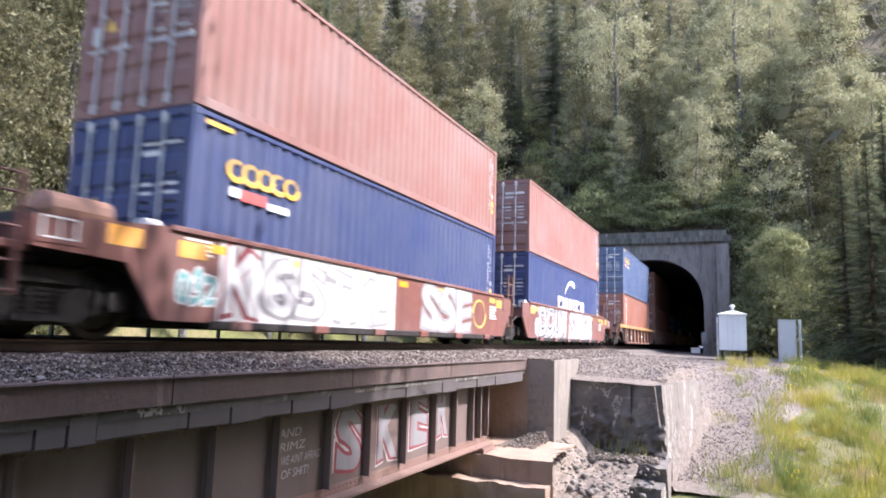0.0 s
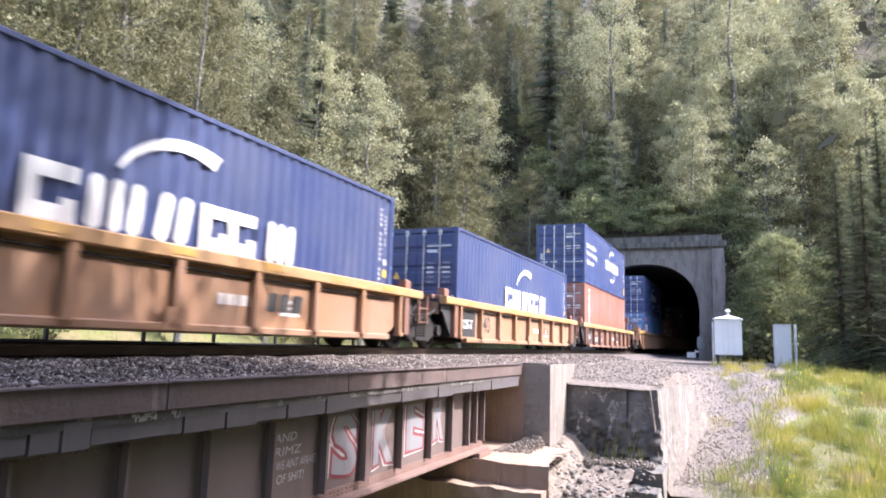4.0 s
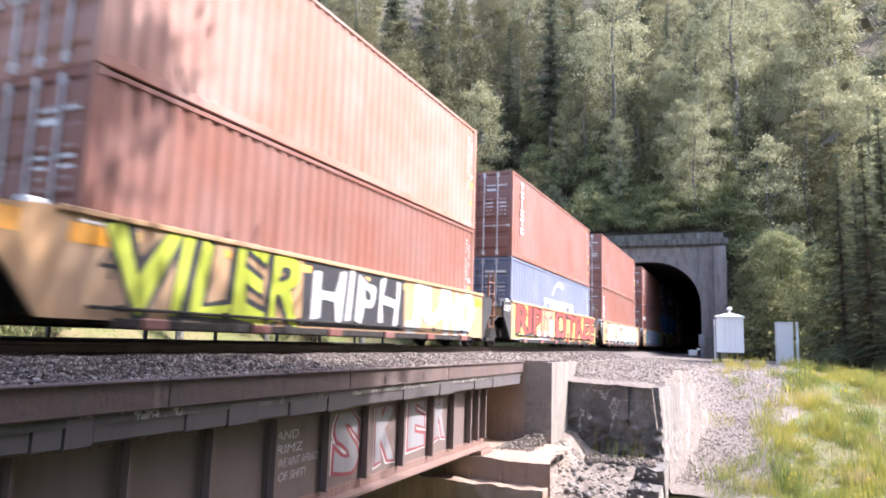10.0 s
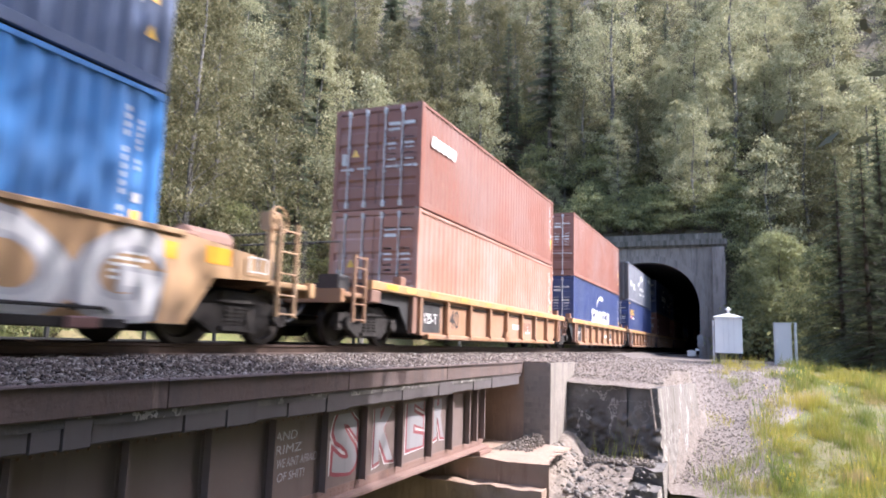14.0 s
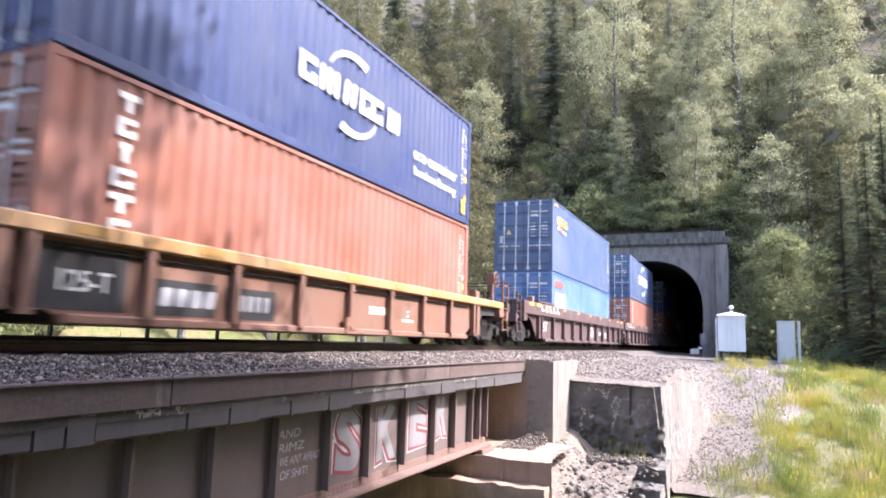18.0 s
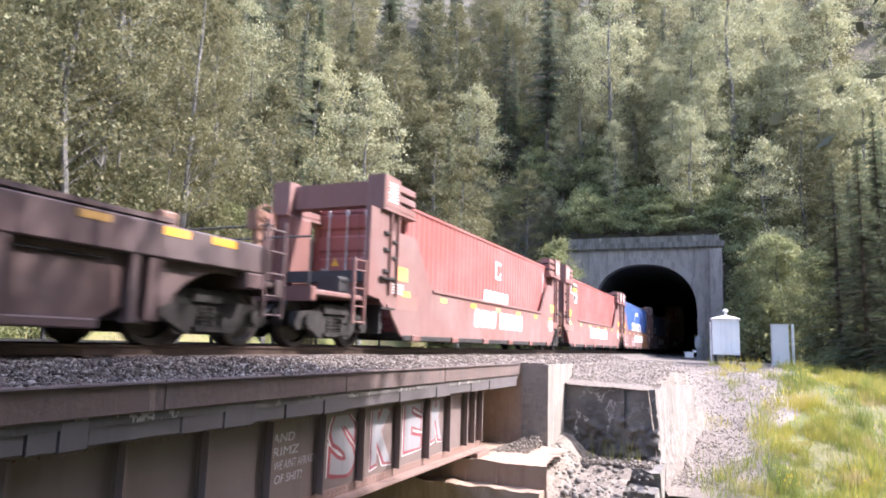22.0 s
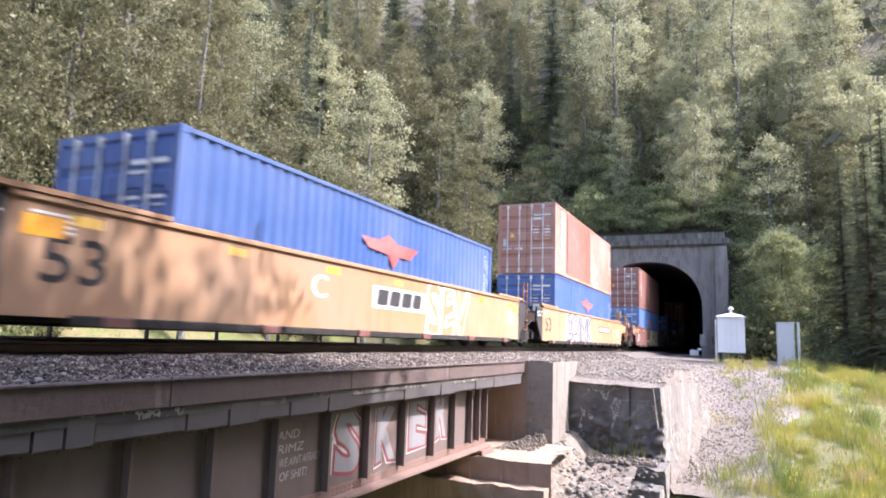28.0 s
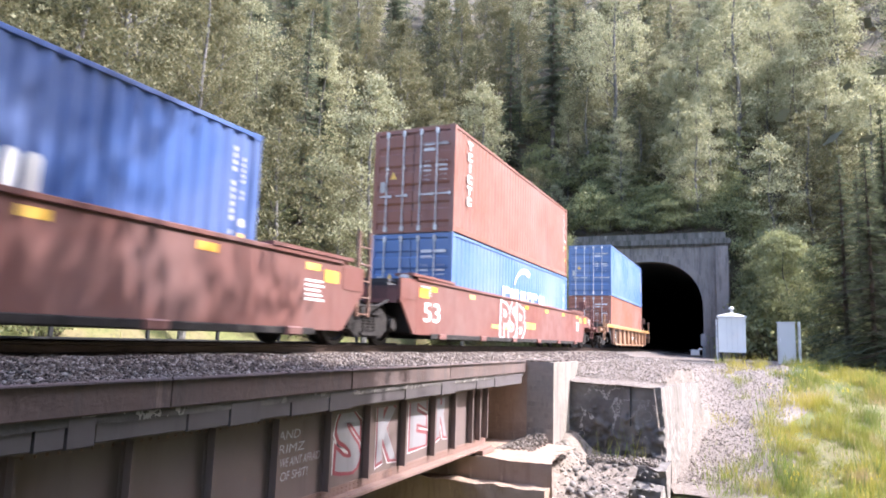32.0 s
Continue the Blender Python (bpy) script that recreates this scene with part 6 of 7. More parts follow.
            if not coupled and sx > 0:
                block("end_panel", 1.3585, hb + 0.04, 1.02, 1.37, end - 0.02, top - 0.1, m if m is P["w_brown"] else dark)
                if s < 0 and m is not P["w_brown"]:
                    lettering(car, "125 T", -end + 0.06, 1.12, end - hb - 0.14, 0.2, "white", 1.3705, bold=0.01)
            if coupled:
                block("end_panel", c - 0.004 if sx > 0 else a - 0.01, end - 0.62, 1.03, c + 0.01 if sx > 0 else a + 0.004, end - 0.03, low - 0.1, m)
        block("end_deck", -1.29, hb, low - 0.2, 1.29, end, low - 0.12, dark)
        block("end_sheet", -1.29, end - 0.06, 0.92, 1.29, end, low - 0.13, m)
        block("end_hood", -0.9, hb + 0.1, low - 0.12, 0.9, end - 0.3, low + 0.06, dark, 0.05)
        block("stowed_casting", 1.08, hb + 0.1, low - 0.1, 1.3, hb + 0.32, low + 0.16, P["white"] if s < 0 else P["w_rust"], 0.04)
        if coupled:
            block("amber_patch", 1.359, hb + 0.42, 1.12, 1.363, hb + 0.92, 1.36, P["amber"])
            frame_bars = Build()
            for y0, z0, y1, z1 in ((end - 0.55, 1.08, end - 0.12, 1.10), (end - 0.55, 1.30, end - 0.12, 1.32), (end - 0.55, 1.10, end - 0.52, 1.30), (end - 0.15, 1.10, end - 0.12, 1.30), (end - 0.35, 1.10, end - 0.33, 1.30)):
                frame_bars.box(1.3685, e(y0, y1)[0], z0, 1.371, e(y0, y1)[1], z1)
            put("marking_bars", frame_bars, M["white"], car)
            put("air_cylinder", Build().tube([(0.75, s * (hb + 0.45), low + 0.02), (0.75, s * (hb + 0.55), low + 0.1), (0.75, s * (hb + 1.35), low + 0.1), (0.75, s * (hb + 1.45), low + 0.02)], [0.12, 0.24, 0.24, 0.12], 14), P["w_rust"], car)
    else:
        end = hb + 0.36 if not coupled else hb + 0.75
        for sx in (-1, 1):
            a, c = (1.305, 1.36) if sx > 0 else (-1.36, -1.305)
            wall([(hb - 0.02, 0.78), (hb + 0.3, 1.0), (end, 1.05), (end, 2.86), (hb - 0.02, 2.86)], a, c, "end_side_sheet", m)
        block("end_deck", -1.29, hb, 1.0, 1.29, end, 1.06, dark)
    if coupled:
        far = reach - 0.55
        base = {"rib": tail, "smooth": hb + 1.85, "twin": hb + 0.75}[style]
        block("end_platform", -1.3, base + 0.005, 0.92, 1.3, far, 1.02, m, 0.02)
        block("center_sill", -0.35, hb, 0.58, 0.35, far, 0.9, dark)
        block("end_sill", -1.36, far + 0.003, 0.80, 1.36, far + 0.13, 1.06, m, 0.02)
        truck_parts(car, s * (hb + 1.45))
        block("coupler", -0.09, far, 0.72, 0.09, reach, 0.92, M["truck"], 0.03)
        block("coupler_head", -0.17, reach - 0.14, 0.66, 0.17, reach + 0.03, 0.98, M["truck"], 0.05)
        hose(car, s * (reach - 0.1), s)
        block("valve_box", 0.5, base + 0.15, 1.02, 1.0, base + 0.5, 1.38, dark, 0.04)
        put("crossover_rail", Build().tube([(-1.2, s * far, 1.0), (-1.2, s * far, 1.95), (1.2, s * far, 1.95), (1.2, s * far, 1.0)], 0.022, 5), dark, car)
        if s > 0:
            brake_stand(car, 0.85, s * (base + 0.55), 1.0, 2.25, P["w_rust"] if style == "rib" else m)
            side_ladder(car, 1.33, s * (base + 0.42), 0.45, 0.45, 2.85 if style == "rib" and hb > 7 and deep < 0.3 else 2.0, (0.5, 0.8, 1.15, 1.5, 1.85), m)
        else:
            side_ladder(car, 1.33, s * (base + 0.3), 0.4, 0.45, 1.75, (0.5, 0.8, 1.15, 1.5, 1.7), m)
    else:
        block("center_sill", -0.45, hb, 0.6, 0.45, reach - 0.02, 0.98, dark)
        block("junction_box", 0.5, hb + 0.1, 1.0, 1.05, tail, 1.36, P["w_rust"] if style == "rib" else dark, 0.04)
        if s > 0:
            side_ladder(car, 1.31 if style != "rib" else 1.40, s * (tail - (0.3 if arched else -0.06)), 0.42, 0.55, 2.9 if arched and deep < 0.3 else {"rib": top - 0.1, "smooth": 2.2, "twin": 1.6}[style], (0.6, 0.92, 1.24, 1.56, 1.9)[:{"rib": 2, "smooth": 5, "twin": 3}[style]], m if arched else P["w_rust"])
            put("brake_pipe", Build().tube([(1.2, s * (hb + 0.1), 0.9), (1.28, s * (hb + 0.45), 0.75), (1.25, s * reach, 0.8), (1.2, s * (reach + 0.5), 0.95)], 0.03, 6), M["truck"], car)
            truck_parts(car, reach)


def well_car(style, hb, front, rear, front_coupled, rear_coupled, body, chord=None, top=1.47, label="", posts=12, deep=0.19):
    """One well unit, its origin at the middle on the rail tops. front and rear: distances to its ends."""
    car = new("well_car")
    tagged(car, label, "railcar", "well cars of the train")
    m, cm = P[body], P[chord or body]
    X = 1.36
    for sx in (-1, 1):
        a, c = (1.305, X) if sx > 0 else (-X, -1.305)
        if style in ("smooth", "twin"):
            ring = [(-hb, 0.26), (hb, 0.26), (hb, top), (-hb, top)]
            if style == "twin":
                ring = [(-hb + 0.75, 0.26), (hb - 0.75, 0.26), (hb, 0.95), (hb, 2.5), (hb - 1.3, 2.5), (hb - 2.3, top), (-hb + 2.3, top), (-hb + 1.3, 2.5), (-hb, 2.5), (-hb, 0.95)]
                b = Build()
                for q in (ring[:2] + [ring[2], ring[9]], [ring[9], ring[2], (hb, top), (-hb, top)], [(hb - 2.3, top), (hb, top), (hb, 2.5), (hb - 1.3, 2.5)], [(-hb, top), (-hb + 2.3, top), (-hb + 1.3, 2.5), (-hb, 2.5)]):
                    b.prism_x(q, a, c)
            else:
                b = Build().prism_x(ring, a, c)
            side = put("side_sheet", b, m, car)
            put("top_lip", Build().box(a - 0.03, -hb + (2.3 if style == "twin" else 0), top - 0.05, c + (0.04 if sx > 0 else 0.03), hb - (2.3 if style == "twin" else 0), top + 0.025, 0, 0.01), cm, side)
            put("bottom_sill", Build().box(a - 0.05, -hb + 0.8, 0.17, c + 0.02, hb - 0.8, 0.29, 0, 0.015), M["truck"], side)
        else:
            side = put("side_sheet", Build().prism_x([(-hb + 0.75, 0.24), (hb - 0.75, 0.24), (hb, 0.62), (hb, top - 0.12), (-hb, top - 0.12), (-hb, 0.62)], sx * 1.275 - 0.02, sx * 1.275 + 0.02), m, car)
            put("top_chord", Build().box(1.24 if sx > 0 else -1.44, -hb - 0.05, top - deep, 1.44 if sx > 0 else -1.24, hb + 0.05, top, 0, 0.02), cm, side)
            put("bottom_chord", Build().box(1.24 if sx > 0 else -1.40, -hb + 0.7, 0.18, 1.40 if sx > 0 else -1.24, hb - 0.7, 0.30, 0, 0.02), m, side)
            pm = shared(("post", style, top, sx, deep), lambda: Build().prism_z([(0, -0.035), (sx * 0.13, -0.055), (sx * 0.13, 0.055), (0, 0.035)][::sx], 0.29, top - deep + 0.005).box(min(0, sx * 0.16), -0.075, 0.27, max(0, sx * 0.16), 0.075, 0.34))
            for k in range(posts):
                y = -hb + 0.25 + (2 * hb - 0.5) * k / (posts - 1)
                put("side_post", pm, m, side).location = (sx * 1.294, y, 0)
            put("jack_pad", Build().box(sx * 1.40 - 0.03, -0.18, 0.2, sx * 1.40 + 0.03, 0.18, 0.5), m, side)
            put("conduit", Build().tube([(sx * 1.33, -hb + 0.6, top - deep - 0.09), (sx * 1.33, hb - 0.6, top - deep - 0.09)], 0.02, 5), P["grime"], side)
        for k in range(7):
            y = -hb + 0.9 + (2 * hb - 1.8) * k / 6
            if sx > 0:
                put("reflector", Build().box(X + (0.085 if style == "rib" else 0.045), y - 0.22, top - 0.13, X + (0.09 if style == "rib" else 0.05), y + 0.22, top - 0.04) if style == "rib" else Build().box(X + 0.001, y - 0.2, top - 0.25, X + 0.005, y + 0.2, top - 0.13), P["tape" if style == "rib" else ("amber" if k % 2 else "yellow")], side)
    if hb > 8:
        for s in (-1, 1):
            walkway = Build().box(0.95, min(s * 6.3, s * (hb + 0.3)), top + 0.03, 1.42, max(s * 6.3, s * (hb + 0.3)), top + 0.09)
            put("walkway", walkway, cm, car)
            put("walkway", Build().box(-1.42, min(s * 6.3, s * (hb + 0.3)), top + 0.03, -0.95, max(s * 6.3, s * (hb + 0.3)), top + 0.09), cm, car)
            put("well_cover", Build().box(-1.28, min(s * (hb - 0.9), s * hb), top - 0.12, 1.28, max(s * (hb - 0.9), s * hb), top), P["plate"], car)
    put("well_floor", Build().box(-1.27, -hb + 0.8, 0.22, 1.27, hb - 0.8, 0.34), M["truck"], car)
    car_end(car, -1, hb, front, front_coupled, m, cm, P["plate"], style, top, deep)
    car_end(car, 1, hb, rear, rear_coupled, m, cm, P["plate"], style, top, deep)
    if style == "twin":
        for s in (-1, 1):
            out = hb + 0.34
            bulk = put("end_bulkhead", Build().box(-1.3, min(s * (hb - 0.3), s * (hb + 0.1)), 0.9, 1.3, max(s * (hb - 0.3), s * (hb + 0.1)), 1.35), m, car)

            def piece(name, x0, ya, z0, x1, yb, z1, mm, c=0.0):
                return put(name, Build().box(x0, min(s * ya, s * yb), z0, x1, max(s * ya, s * yb), z1, 0, c), mm, bulk)
            for sx in (-1, 1):
                lo, hi = (0.98, 1.30) if sx > 0 else (-1.30, -0.98)
                piece("column", lo, hb - 0.5, 1.06, hi, hb + 0.3, 2.86, m, 0.02)
                edge = (1.0, 1.44) if sx > 0 else (-1.44, -1.0)
                piece("ledge", edge[0], hb - 1.2, 2.86, edge[1], out + 0.04, 2.92, m)
                piece("column_cap", edge[0], hb - 0.36, 2.925, edge[1] - 0.02 * sx * (sx > 0), out, 3.62, m, 0.01)
                for k in range(3):
                    piece("louver_box", edge[0] + 0.04, hb - 1.17, 2.94 + 0.225 * k, edge[1] - 0.06, hb - 0.40, 3.10 + 0.225 * k, m, 0.02)
                piece("louver_back", edge[0] + 0.08, hb - 1.12, 2.93, edge[1] - 0.12, hb - 0.38, 3.58, M["truck"])
                for u in (-0.4, -0.08):
                    piece("gusset", 1.361 if sx > 0 else -1.42, hb + u, 1.1, 1.42 if sx > 0 else -1.361, hb + u + 0.05, 2.86, m)
            for z in (1.55, 2.0, 2.35):
                piece("hinge", 1.361, hb + 0.02, z, 1.41, hb + 0.2, z + 0.08, M["truck"], 0.015)
                piece("hinge", 1.361, hb - 0.33, z - 0.14, 1.40, hb - 0.17, z - 0.06, M["truck"], 0.015)
            piece("shelf_angle", 1.361, hb - 0.2, 1.42, 1.45, out, 1.46, M["truck"])
            piece("cross_beam", -0.99, hb - 0.2, 3.02, 0.99, hb + 0.12, 3.55, m, 0.03)
            piece("cross_beam", -0.97, hb + 0.1, 1.36, 0.97, hb + 0.3, 1.6, P["plate"], 0.03)
            piece("sign_panel", 1.421, hb - 0.30, 2.99, 1.428, out - 0.05, 3.56, P["rose"])
            g = Build()
            for r in range(6):
                g.box(1.429, min(s * (hb - 0.22), s * (out - 0.16 - 0.05 * (r % 2))), 3.07 + 0.075 * r, 1.432, max(s * (hb - 0.22), s * (out - 0.16 - 0.05 * (r % 2))), 3.105 + 0.075 * r)
            put("marking_bars", g, M["white"], bulk)
            piece("amber_patch", 1.361, hb - 0.95, 1.46, 1.366, hb - 0.4, 1.76, P["amber"])
            piece("number_panel", 1.361, hb - 1.5, 0.85, 1.364, hb - 0.5, 1.15, P["rose"])
            piece("grab_iron", 1.365, hb - 0.3, 0.8, 1.42, hb + 0.3, 0.84, M["truck"])
    return car



# ---- the train, unit by unit ----
FRONT = [6.61, 22.28, 42.06, 57.39, 73.52, 89.33, 105.19, 126.87, 146.52, 166.07, 187.89, 203.43, 218.77, 234.45, 249.92, 269.71, 285.60, 301.60, 317.52, 333.57,
         354.56, 374.18, 393.78, 415.37, 431.26, 446.43, 461.68, 477.40, 498.66, 518.27, 537.85, 561.34, 580.82, 600.59, 623.15]
COUPLED = {1, 6, 9, 14, 19, 22, 27, 30, 33}
RIB40 = ("rib", 6.45, "w_orange", "w_chord", 1.31, 9, "rusty orange ribbed well car loaded with containers")
RIB40B = ("rib", 6.45, "w_rust", "w_chord", 1.31, 9, "rust-brown ribbed well car with an orange top chord")
RIB53 = ("rib", 8.35, "w_orange", "w_chord", 1.50, 17, "long rusty orange ribbed well car")
DARK53 = ("rib", 8.35, "w_dark", "w_dark", 1.54, 11, "long dark brown ribbed well car with white markings")
YEL40 = ("smooth", 6.45, "w_yellow", None, 1.47, 0, "yellow-orange smooth-sided well car covered in graffiti")
TAN53 = ("smooth", 8.35, "w_tan", None, 1.52, 0, "long tan smooth-sided well car with graffiti")
BROWN40 = ("smooth", 6.45, "w_brown", None, 1.47, 0, "brown smooth-sided well car with white graffiti")
BROWN53 = ("smooth", 8.35, "w_brown", None, 1.52, 0, "long brown smooth-sided well car")
TWIN = ("twin", 7.1, "w_twin", None, 1.38, 0, "faded brown well car with tall end bulkheads")
UNITS = [
    (BROWN40, ("h", "navy", "yel"), ("s", "rose", "")),
    (BROWN40, ("h", "navy", "one"), ("s", "rose", "")),
    (RIB40B, ("h", "orange", "up"), ("h", "slate", "yel")),
    (RIB40B, ("h", "orange", "upo"), ("h", "brown", "")),
    (RIB40, ("h", "navy", "one"), None),
    (RIB40, ("h", "navy", "one"), None),
    (RIB40B, ("h", "orange", "up"), ("h", "navy", "eco2")),
    (RIB53, ("s", "light", "apl"), ("h", "navy", "eco")),
    (RIB53, ("h", "red", "cal"), None),
    (RIB53, ("s", "navy", "one"), ("h", "steel", "tal")),
    (YEL40, ("h", "brown", ""), ("h", "salmon", "")),
    (YEL40, ("s", "steel", "one"), ("h", "brown", "up")),
    (YEL40, ("h", "brown", "upo"), ("h", "brown", "")),
    (YEL40, ("h", "brown", "small"), ("h", "brown", "up")),
    (YEL40, ("h", "sky", "mk", "wall"), ("h", "slate", "two")),
    (RIB40, ("h", "salmon", ""), ("s", "brown", "small")),
    (RIB40, ("h", "navy", "one"), ("h", "brown", "")),
    (RIB40, ("h", "navy", "yel"), ("s", "grey", "wings", "wall", "rust_end")),
    (RIB40, ("h", "brown", "up3"), ("h", "navy", "eco")),
    (RIB40B, ("h", "orange", "up"), ("h", "navy", "eco")),
    (DARK53, ("s", "light", "apl"), ("h", "slate", "yel")),
    (DARK53, ("h", "orange", "up"), ("h", "slate", "two")),
    (DARK53, ("h", "orange", "up"), ("h", "blue", "yel")),
    (TWIN, ("h", "red", "mk"), None),
    (TWIN, ("h", "red", "panel"), None),
    (TWIN, ("h", "blue", "one"), None),
    (TWIN, ("h", "steel", "dragon"), None),
    (TWIN, ("h", "orange", "up"), None),
    (TAN53, ("h", "salmon", ""), ("h", "salmon", "")),
    (TAN53, ("s", "blue", "eagle"), None),
    (TAN53, ("s", "blue", "eagle"), ("h", "salmon", "up bleach")),
    (BROWN53, ("s", "light", "eagle"), ("h", "brown", "up")),
    (BROWN53, ("h", "blue", "one"), None),
    (BROWN53, ("s", "light", "one"), ("h", "brown", "up")),
    (RIB40, ("s", "orange", ""), ("h", "light", "")),
]


def reach(i, s):
    """Distance from unit i's middle to its end towards s."""
    j = i if s > 0 else i - 1
    if j < 0 or j >= len(FRONT) - 1:
        return UNITS[i][0][1] + 3.4, True
    half = [UNITS[k][0][1] for k in (j, j + 1)]
    span = FRONT[j + 1] - FRONT[j]
    own = half[0] if s > 0 else half[1]
    return own + (span - sum(half)) / 2, j in COUPLED


movers = []
cars = []
for i, (kind, lower, upper) in enumerate(UNITS):
    style, hb, body, chord, top, posts, label = kind
    (front, fc), (rear, rc) = reach(i, -1), reach(i, 1)
    car = well_car(style, hb, front, rear, fc, rc, body, chord, top, label, posts, 0.44 if body == "w_dark" else 0.19)
    mid = FRONT[i] + L / 2
    movers.append((car, TRACK, mid, 0.0))
    cars.append(car)
    low = container(lower[0], lower[1], lower[2], lower[3] if len(lower) > 3 else "doors", seat="low in a well car")
    movers.append((low, TRACK, FRONT[i], 0.36))
    if upper:
        h = 2.896 if lower[0] == "h" else 2.591
        up = container(upper[0], upper[1], upper[2], upper[3] if len(upper) > 3 else "doors", upper[4] if len(upper) > 4 else None, seat="on top of another container")
        movers.append((up, TRACK, FRONT[i], 0.36 + h + 0.025))
        for k, (x, y) in enumerate(((-1.13, 0.09), (1.13, 0.09), (-1.13, L - 0.09), (1.13, L - 0.09))):
            put("twist_lock", shared(("twist_lock",), lambda: Build().box(-0.05, -0.06, -0.026, 0.05, 0.06, 0.001)), M["galv"], up).location = (x, y, 0)

# the unit that has already run out of view, of which only the rear end shows
lead = well_car("smooth", 6.45, 9.85, 3.44, True, True, "w_brown", None, 1.47, "brown smooth-sided well car at the head of the others", 0, 0.19)
movers.append((lead, TRACK, FRONT[0] - 19.78 + L / 2, 0.0))
movers.append((container("h", "brown", "", seat="low in a well car"), TRACK, FRONT[0] - 19.78, 0.36))

SIDE = 1.362
for i, car in enumerate(cars):
    style, hb = UNITS[i][0][0], UNITS[i][0][1]
    top = UNITS[i][0][4]
    # number panels and small stencilled lines that every car carries
    x = SIDE if style != "rib" else 1.30
    if style == "rib":
        put("number_panel", slab(-hb + 0.3, 0.34, -hb + 1.55, top - (0.5 if "dark" in UNITS[i][0][2] else 0.24), 1.296), P["plate" if "dark" not in UNITS[i][0][2] else "w_dark"], car)
        lettering(car, "125T" if hb > 7 else "125-T", -hb + (0.66 if hb < 7 else 0.38), 0.55, 0.68 if hb < 7 else 0.88, 0.24 if hb < 7 else 0.36, "white", 1.303, bold=0.01)
        yy = -4.3 if hb < 7 else (6.42 if "dark" not in UNITS[i][0][2] else (1.8 if i == 21 else 0.26))
        if i in (2, 3, 6, 18, 19):
            for y0, y1 in ((-4.55, -3.4), (-3.2, -2.1)):
                put("number_panel", slab(y0, 0.34, y1, 0.80, 1.296), P["plate"], car)
            blocks(car, -4.4, 0.46, 0.24, (0.2,) * 4, "spray_grey", 0.06, x=1.302, name="marking_block")
            blocks(car, -3.1, 0.46, 0.24, (0.12,) * 5, "spray_grey", 0.06, x=1.302, name="marking_block")
        else:
            lettering(car, "40" if hb < 7 else "53", yy, 0.48, 0.6 if "dark" not in UNITS[i][0][2] else 1.0, 0.46, "white" if "dark" in UNITS[i][0][2] else "black", 1.298, bold=0.01)
        g = Build()
        for r in range(3):
            g.box(1.297, hb - 4.2, 0.5 + 0.1 * r, 1.3, hb - 3.7, 0.55 + 0.1 * r)
        for r in range(6):
            g.box(1.297, hb - 5.6 + 0.16 * r, 0.6, 1.3, hb - 5.5 + 0.16 * r, 0.76)
        put("marking_bars", g, M["white"], car)
    else:
        g = Build()
        for r in range(5):
            g.box(SIDE, hb - 1.1, 0.75 + 0.08 * r, SIDE + 0.003, hb - 0.55 - 0.06 * (r % 3), 0.79 + 0.08 * r)
        for r in range(4):
            g.box(SIDE, -hb + 0.25, 1.16 + 0.06 * r, SIDE + 0.003, -hb + 0.75, 1.19 + 0.06 * r)
        put("marking_bars", g, M["white"], car)
        if style != "twin":
            put("amber_patch", slab(hb - 0.55, 1.1, hb - 0.1, 1.32, SIDE), P["amber"], car)
            put("amber_patch", slab(-hb + 0.15, 1.1, -hb + 0.65, 1.32, SIDE), P["amber"], car)
        for k in range(6):
            y = -hb + 1.4 + (2 * hb - 2.8) * k / 5
            put("sill_lug", Build().box(1.3, y - 0.2, 0.16, 1.42, y + 0.2, 0.3, 0, 0.02), P["w_brown"], car)
for i in (28, 29, 30):
    lettering(cars[i], "53", -7.95, 0.62, 0.8, 0.52, "black", SIDE + 0.001, bold=0.01)
for i in (31, 32, 33):
    lettering(cars[i], "53", -7.95, 0.55, 0.9, 0.46, "white", SIDE + 0.001, bold=0.01)
    blocks(cars[i], -1.0, 0.62, 0.22, (0.2,) * 8, "spray_yellow", 0.06, x=SIDE, name="marking_bars")
for i in (10, 11, 12, 13, 14):
    pipe = Build().tube([(1.375, -6.0, 0.40), (1.41, -5.9, 0.40), (1.41, 5.3, 0.40), (1.375, 5.4, 0.36)], 0.022, 6)
    for k in range(7):
        pipe.box(1.362, -5.6 + 1.75 * k, 0.36, 1.43, -5.54 + 1.75 * k, 0.44)
    put("brake_pipe", pipe, M["truck"], cars[i])
    lettering(cars[i], "40", -5.9, 0.72, 0.5, 0.42, "black", SIDE + 0.001)
for i in (23, 24, 25, 26, 27):
    blocks(cars[i], -2.0, 0.62, 0.5, (0.4, 0.5, 0.18, 0.42, -0.2, 0.34, 0.38, 0.42, 0.38, 0.42), "white", 0.09, x=SIDE, name="marking_bars")
    if i == 27:
        put("number_panel", slab(-5.1, 0.55, -2.9, 0.85, SIDE), P["spray_grey"], cars[i])
for i in (20, 21, 22):
    for k in range(5):
        put("lift_mark", Build().box(1.442, -8.3 + 0.55 * k, 1.26, 1.446, -8.22 + 0.55 * k, 1.5).box(1.442, -8.22 + 0.55 * k, 1.26, 1.446, -8.02 + 0.55 * k, 1.34), M["white"], cars[i])

# graffiti
def panel(i, y0, z0, y1, z1, m, seed=1.0):
    blob(cars[i], y0, z0, y1 - y0, z1 - z0, m, SIDE + 0.0005, seed)


